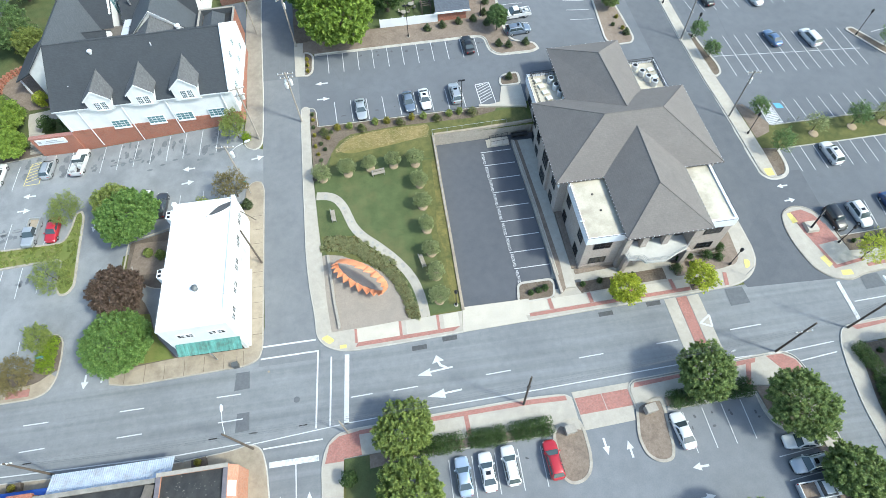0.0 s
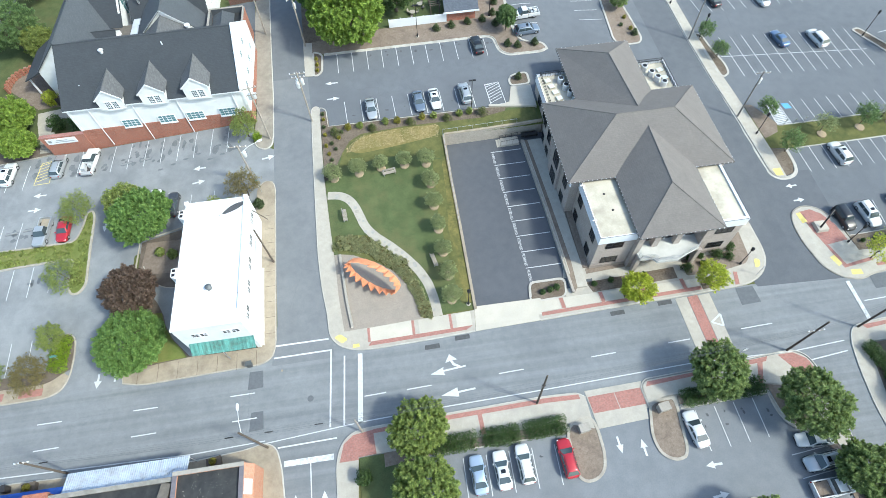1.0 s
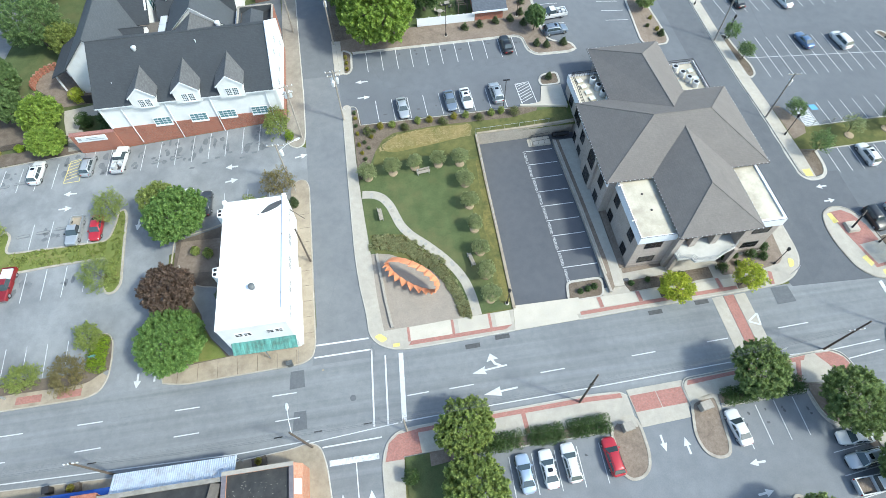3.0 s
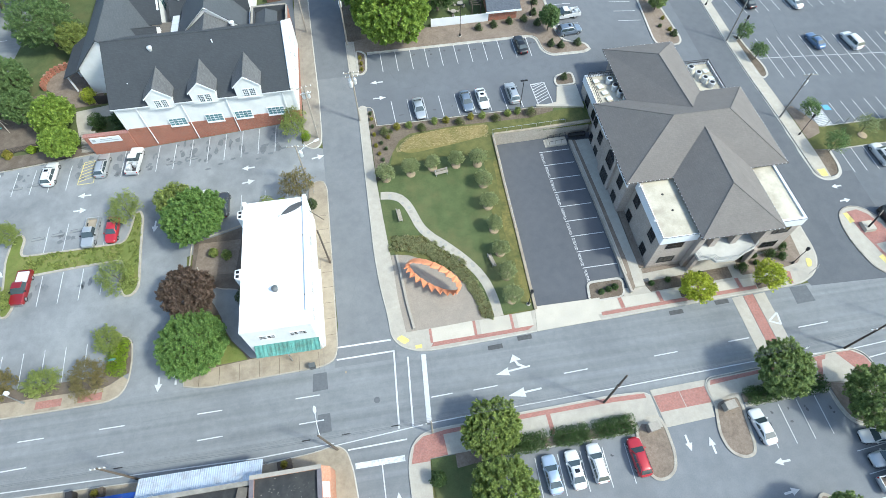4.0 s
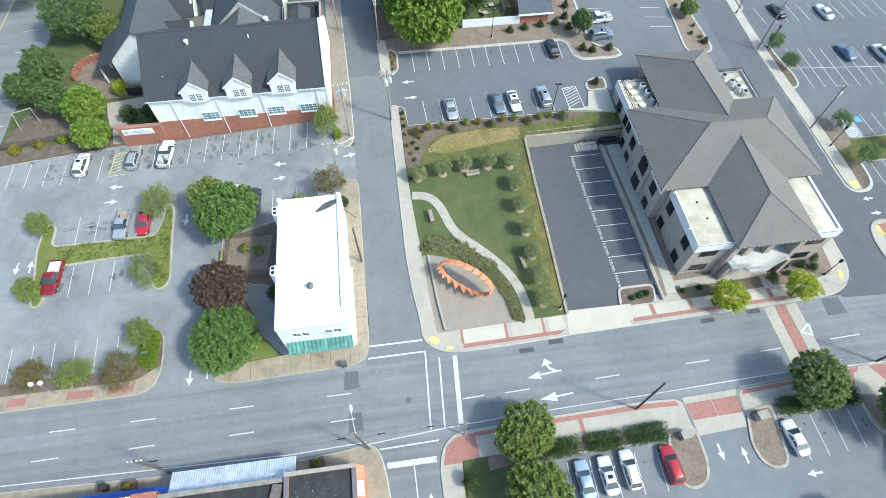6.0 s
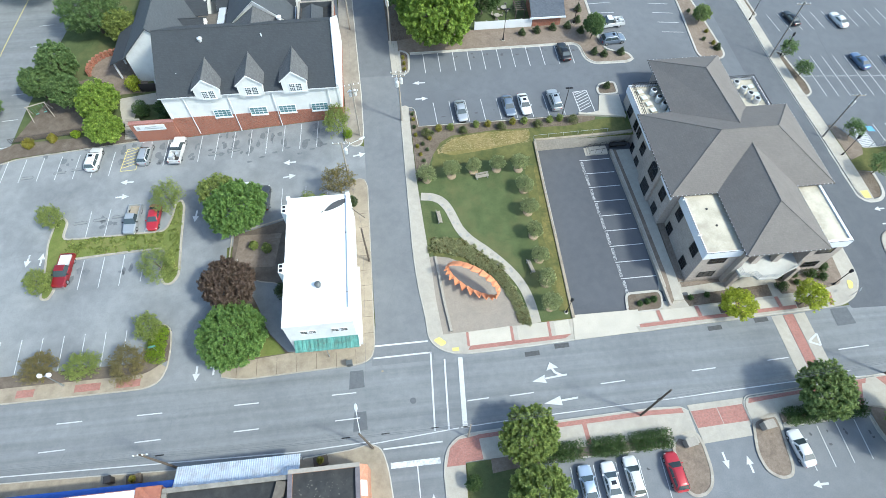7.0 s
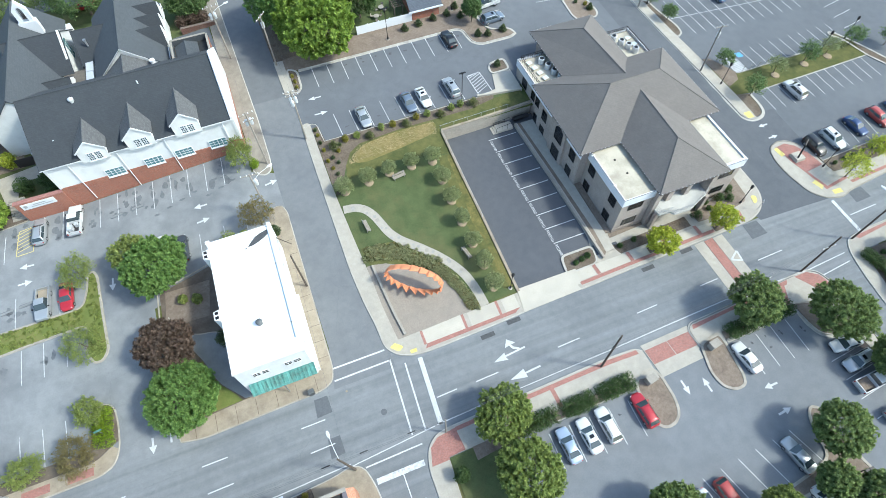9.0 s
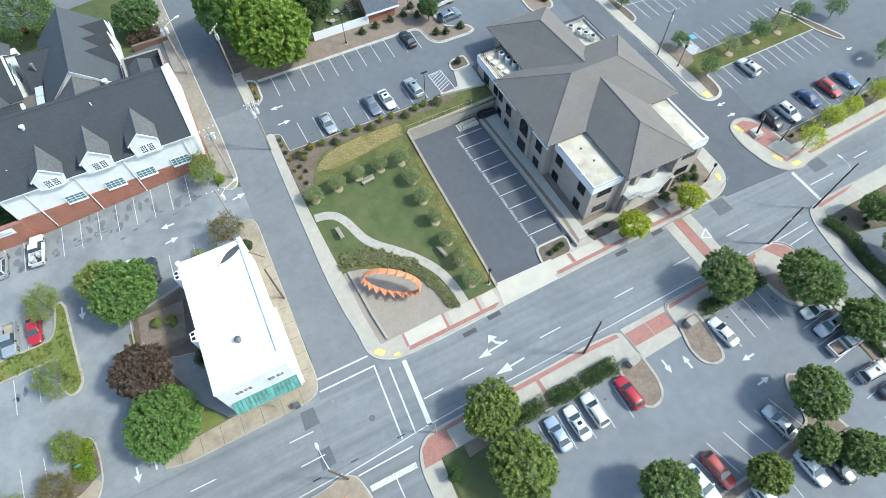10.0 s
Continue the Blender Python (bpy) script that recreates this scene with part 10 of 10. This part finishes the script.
def lamp_post(x, y, h, label, ground=H, arm=False, base_block=True):
    z = ground(x, y)
    ob = thing("lamp_post", label, "lamp post", pose(x, y, z), "black lamp posts")
    bm = bmesh.new(); lathe(bm, [(0.17, 0.0), (0.17, 0.5), (0.09, 0.62), (0.06, 0.9), (0.05, h)], 10); part("post", bm, FRAME_BLACK, ob)
    if arm:
        bm = bmesh.new(); box(bm, -0.55, -0.12, h - 0.1, -0.05, 0.12, h + 0.02); box(bm, 0.05, -0.12, h - 0.1, 0.55, 0.12, h + 0.02); part("lamp_head", bm, FRAME_BLACK, ob)
    else:
        bm = bmesh.new(); lathe(bm, [(0.09, h), (0.22, h + 0.18), (0.2, h + 0.55), (0.26, h + 0.58), (0.06, h + 0.82)], 10); part("lantern", bm, FRAME_BLACK, ob)
    if base_block:
        bm = bmesh.new(); lathe(bm, [(0.3, -0.15), (0.3, 0.15), (0.26, 0.18)], 12); part("footing", bm, CONCRETE_LIGHT, ob)
    return ob


for x, y, h, arm in ((9.9, 66.2, 6.6, True), (3.9, 33.2, 3.6, False), (43.6, 33.6, 3.8, False), (56.0, 56.2, 4.0, False), (55.6, 80.2, 4.4, False), (60.4, 34.6, 3.8, False), (85.2, 75.6, 4.6, False), (77.6, 56.2, 4.2, False), (29.6, -3.7, 5.4, True), (3.2, 85.2, 6.4, True), (17.0, 88.4, 6.4, True), (53.6, 90.4, 4.4, False), (84.8, 57.6, 4.2, False), (78.6, 36.2, 3.8, False)):
    lamp_post(x, y, h, "black double-headed parking lot lamp" if arm else "black lantern post on a concrete footing", arm=arm)


def globe_lamp(x, y):
    ob = thing("street_lamp", "pale street lamp with twin white globes", "street lamp", pose(x, y, H(x, y) + 0.15))
    bm = bmesh.new(); lathe(bm, [(0.16, -0.1), (0.14, 0.6), (0.07, 0.8), (0.06, 3.9)], 10); tube(bm, (-0.55, 0, 3.7), (0.55, 0, 3.7), 0.035, seg=6); part("post", bm, STEEL, ob)
    for sx in (-0.55, 0.55):
        bm = bmesh.new(); lathe(bm, [(0.08, 3.7), (0.24, 3.85), (0.29, 4.05), (0.22, 4.28), (0.06, 4.36)], 12, sx, 0); part("globe", bm, LAMP_CLEAR, ob)


globe_lamp(-62.9, 30.0)


def sign_post(x, y, h, label, w=0.5, ph=0.6, mat=None, base=None, turn=0):
    ob = thing("sign", label, "sign", pose(x, y, (H(x, y) if base is None else base) + 0.1, 0, 0, turn), "street signs")
    bm = bmesh.new(); tube(bm, (0, 0, -0.15), (0, 0, h), 0.035, seg=6); part("post", bm, STEEL, ob)
    bm = bmesh.new(); box(bm, -w / 2, -0.05, h - ph, w / 2, -0.035, h); part("panel", bm, mat or TRIM_WHITE, ob)


for x, y, h, t in ((61.0, 57.1, 1.6, 0), (62.6, 57.0, 1.6, 0), (64.4, 57.1, 1.6, 0), (66.2, 57.2, 1.6, 0)):
    sign_post(x, y, h, "small access parking sign on a steel post", 0.3, 0.4, STEEL, turn=t)
sign_post(45.2, 31.6, 2.2, "street sign post at the office corner", 0.6, 0.3, base=0.15, turn=45)
sign_post(37.6, 20.6, 2.4, "pedestrian crossing sign beside the tree", 0.5, 0.6, base=0.05)
sign_post(-51.6, 33.4, 1.9, "teal sign board in the lime hedge", 0.9, 0.5, TEAL, base=0.3, turn=10)
sign_post(-24.6, 55.6, 3.0, "green street sign behind the white building", 0.4, 0.4, TEAL)


def small_box(name, label, category, x, y, sx, sy, h, mat, base, lid=None):
    ob = thing(name, label, category, pose(x, y, base, 0, 0, 8))
    bm = bmesh.new(); box(bm, -sx / 2, -sy / 2, -0.1, sx / 2, sy / 2, h); bmesh.ops.bevel(bm, geom=bm.edges[:], offset=0.04, segments=2, affect="EDGES"); part("body", bm, mat, ob)
    bm = bmesh.new(); box(bm, -sx / 2 - 0.06, -sy / 2 - 0.06, h, sx / 2 + 0.06, sy / 2 + 0.06, h + 0.08); part("lid", bm, lid or mat, ob)


small_box("stone_pier", "pale stone sign pier on the mulch island", "stone pier", 15.0, 14.4, 1.2, 0.9, 1.1, STONE, 0.15)
small_box("stone_pier", "pale stone sign pier beside the driveway", "stone pier", 25.4, 15.4, 1.3, 0.9, 1.1, STONE, 0.15)
small_box("planter_box", "brown timber planter on the shop sidewalk", "planter", -29.85, 17.1, 1.6, 1.0, 0.6, BARK, 0.15)
shrub(-29.85, 17.1, 0.5, 0.7, LEAF_GOLD, 401, "yellow-green plant in a timber planter", base=0.75)
small_box("planter_box", "brown planter beside the blue awning", "planter", -51.6, 17.4, 1.5, 1.0, 0.6, BARK, 0.15)
shrub(-51.6, 17.4, 0.5, 0.6, LEAF_GOLD, 402, "yellow-green plant beside the blue awning", base=0.75)
small_box("bin", "dark green refuse bin on the sidewalk", "bin", -54.4, 17.6, 0.7, 0.7, 1.1, FRAME_DARK, 0.15)
small_box("utility_cabinet", "grey steel utility cabinet at the corner", "utility cabinet", -26.2, 28.9, 0.7, 0.5, 0.9, STEEL_DARK, 0.15)
clock = thing("corner_sculpture", "dark leaning marker on a pale square base", "marker", pose(57.6, 37.6, H(57.6, 37.6) + 0.17))
bm = bmesh.new(); prism(bm, [(-0.9, -0.9), (0.9, -0.9), (0.9, 0.9), (-0.9, 0.9)], -0.1, 0.5, [(-0.8, -0.8), (0.8, -0.8), (0.8, 0.8), (-0.8, 0.8)]); part("base", bm, CONCRETE_LIGHT, clock)
bm = bmesh.new(); tube(bm, (-0.3, -0.3, 0.5), (0.1, 0.2, 2.6), 0.16, 0.1, 8); tube(bm, (0.1, 0.2, 2.6), (1.0, 0.9, 2.9), 0.12, 0.16, 8); part("figure", bm, FRAME_BLACK, clock)

# playground and church details
swing = thing("swing_set", "grey timber swing frame on bare soil", "swing set", pose(-76.0, 76.8, H(-76, 76.8), 0, 0, 20))
for sx in (-1.6, 1.6):
    for sy in (-1.1, 1.1):
        bm = bmesh.new(); tube(bm, (sx, sy, -0.1), (sx * 0.85, 0, 2.4), 0.07, seg=6); part("leg", bm, WOOD_BENCH, swing)
bm = bmesh.new(); tube(bm, (-1.6, 0, 2.4), (1.6, 0, 2.4), 0.08, seg=6); part("beam", bm, WOOD_BENCH, swing)
for sx in (-0.6, 0.6):
    bm = bmesh.new(); box(bm, sx - 0.25, -0.1, 0.6, sx + 0.25, 0.1, 0.65); tube(bm, (sx - 0.22, 0, 0.6), (sx - 0.22, 0, 2.4), 0.012, seg=4); tube(bm, (sx + 0.22, 0, 0.6), (sx + 0.22, 0, 2.4), 0.012, seg=4); part("swing_seat", bm, TEAL, swing)
pf = thing("playground_fence", "dark picket fence along the playground", "fence", pose(0, 0, 0))
for k in range(44):
    x = -79.6 + 14.4 * k / 43
    y = 70.9 + 1.7 * k / 43
    bm = bmesh.new(); box(bm, x - 0.025, y - 0.025, H(x, y) - 0.05, x + 0.025, y + 0.025, H(x, y) + 1.2); part("picket", bm, FRAME_DARK, pf)
for zz in (0.2, 1.1):
    bm = bmesh.new(); tube(bm, (-79.6, 70.9, H(-79.6, 70.9) + zz), (-65.2, 72.6, H(-65.2, 72.6) + zz), 0.03, seg=5); part("rail", bm, FRAME_DARK, pf)
pw = thing("lattice_wall", "curved red brick lattice wall round the patio", "garden wall", pose(0, 0, 0))
for k in range(12):
    t = k / 11
    a = radians(195 - 125 * t)
    x, y = -66.2 + 4.2 * math.cos(a), 86.6 + 4.0 * math.sin(a)
    z = H(x, y)
    bm = bmesh.new(); box(bm, x - 0.22, y - 0.22, z, x + 0.22, y + 0.22, z + 1.3); part("pier", bm, RED_BRICK, pw)
    if k:
        bm = bmesh.new()
        for zz in (0.25, 0.65, 1.05):
            tube(bm, (px, py, z + zz), (x, y, z + zz), 0.12, seg=4)
        part("course", bm, RED_BRICK, pw)
    px, py = x, y
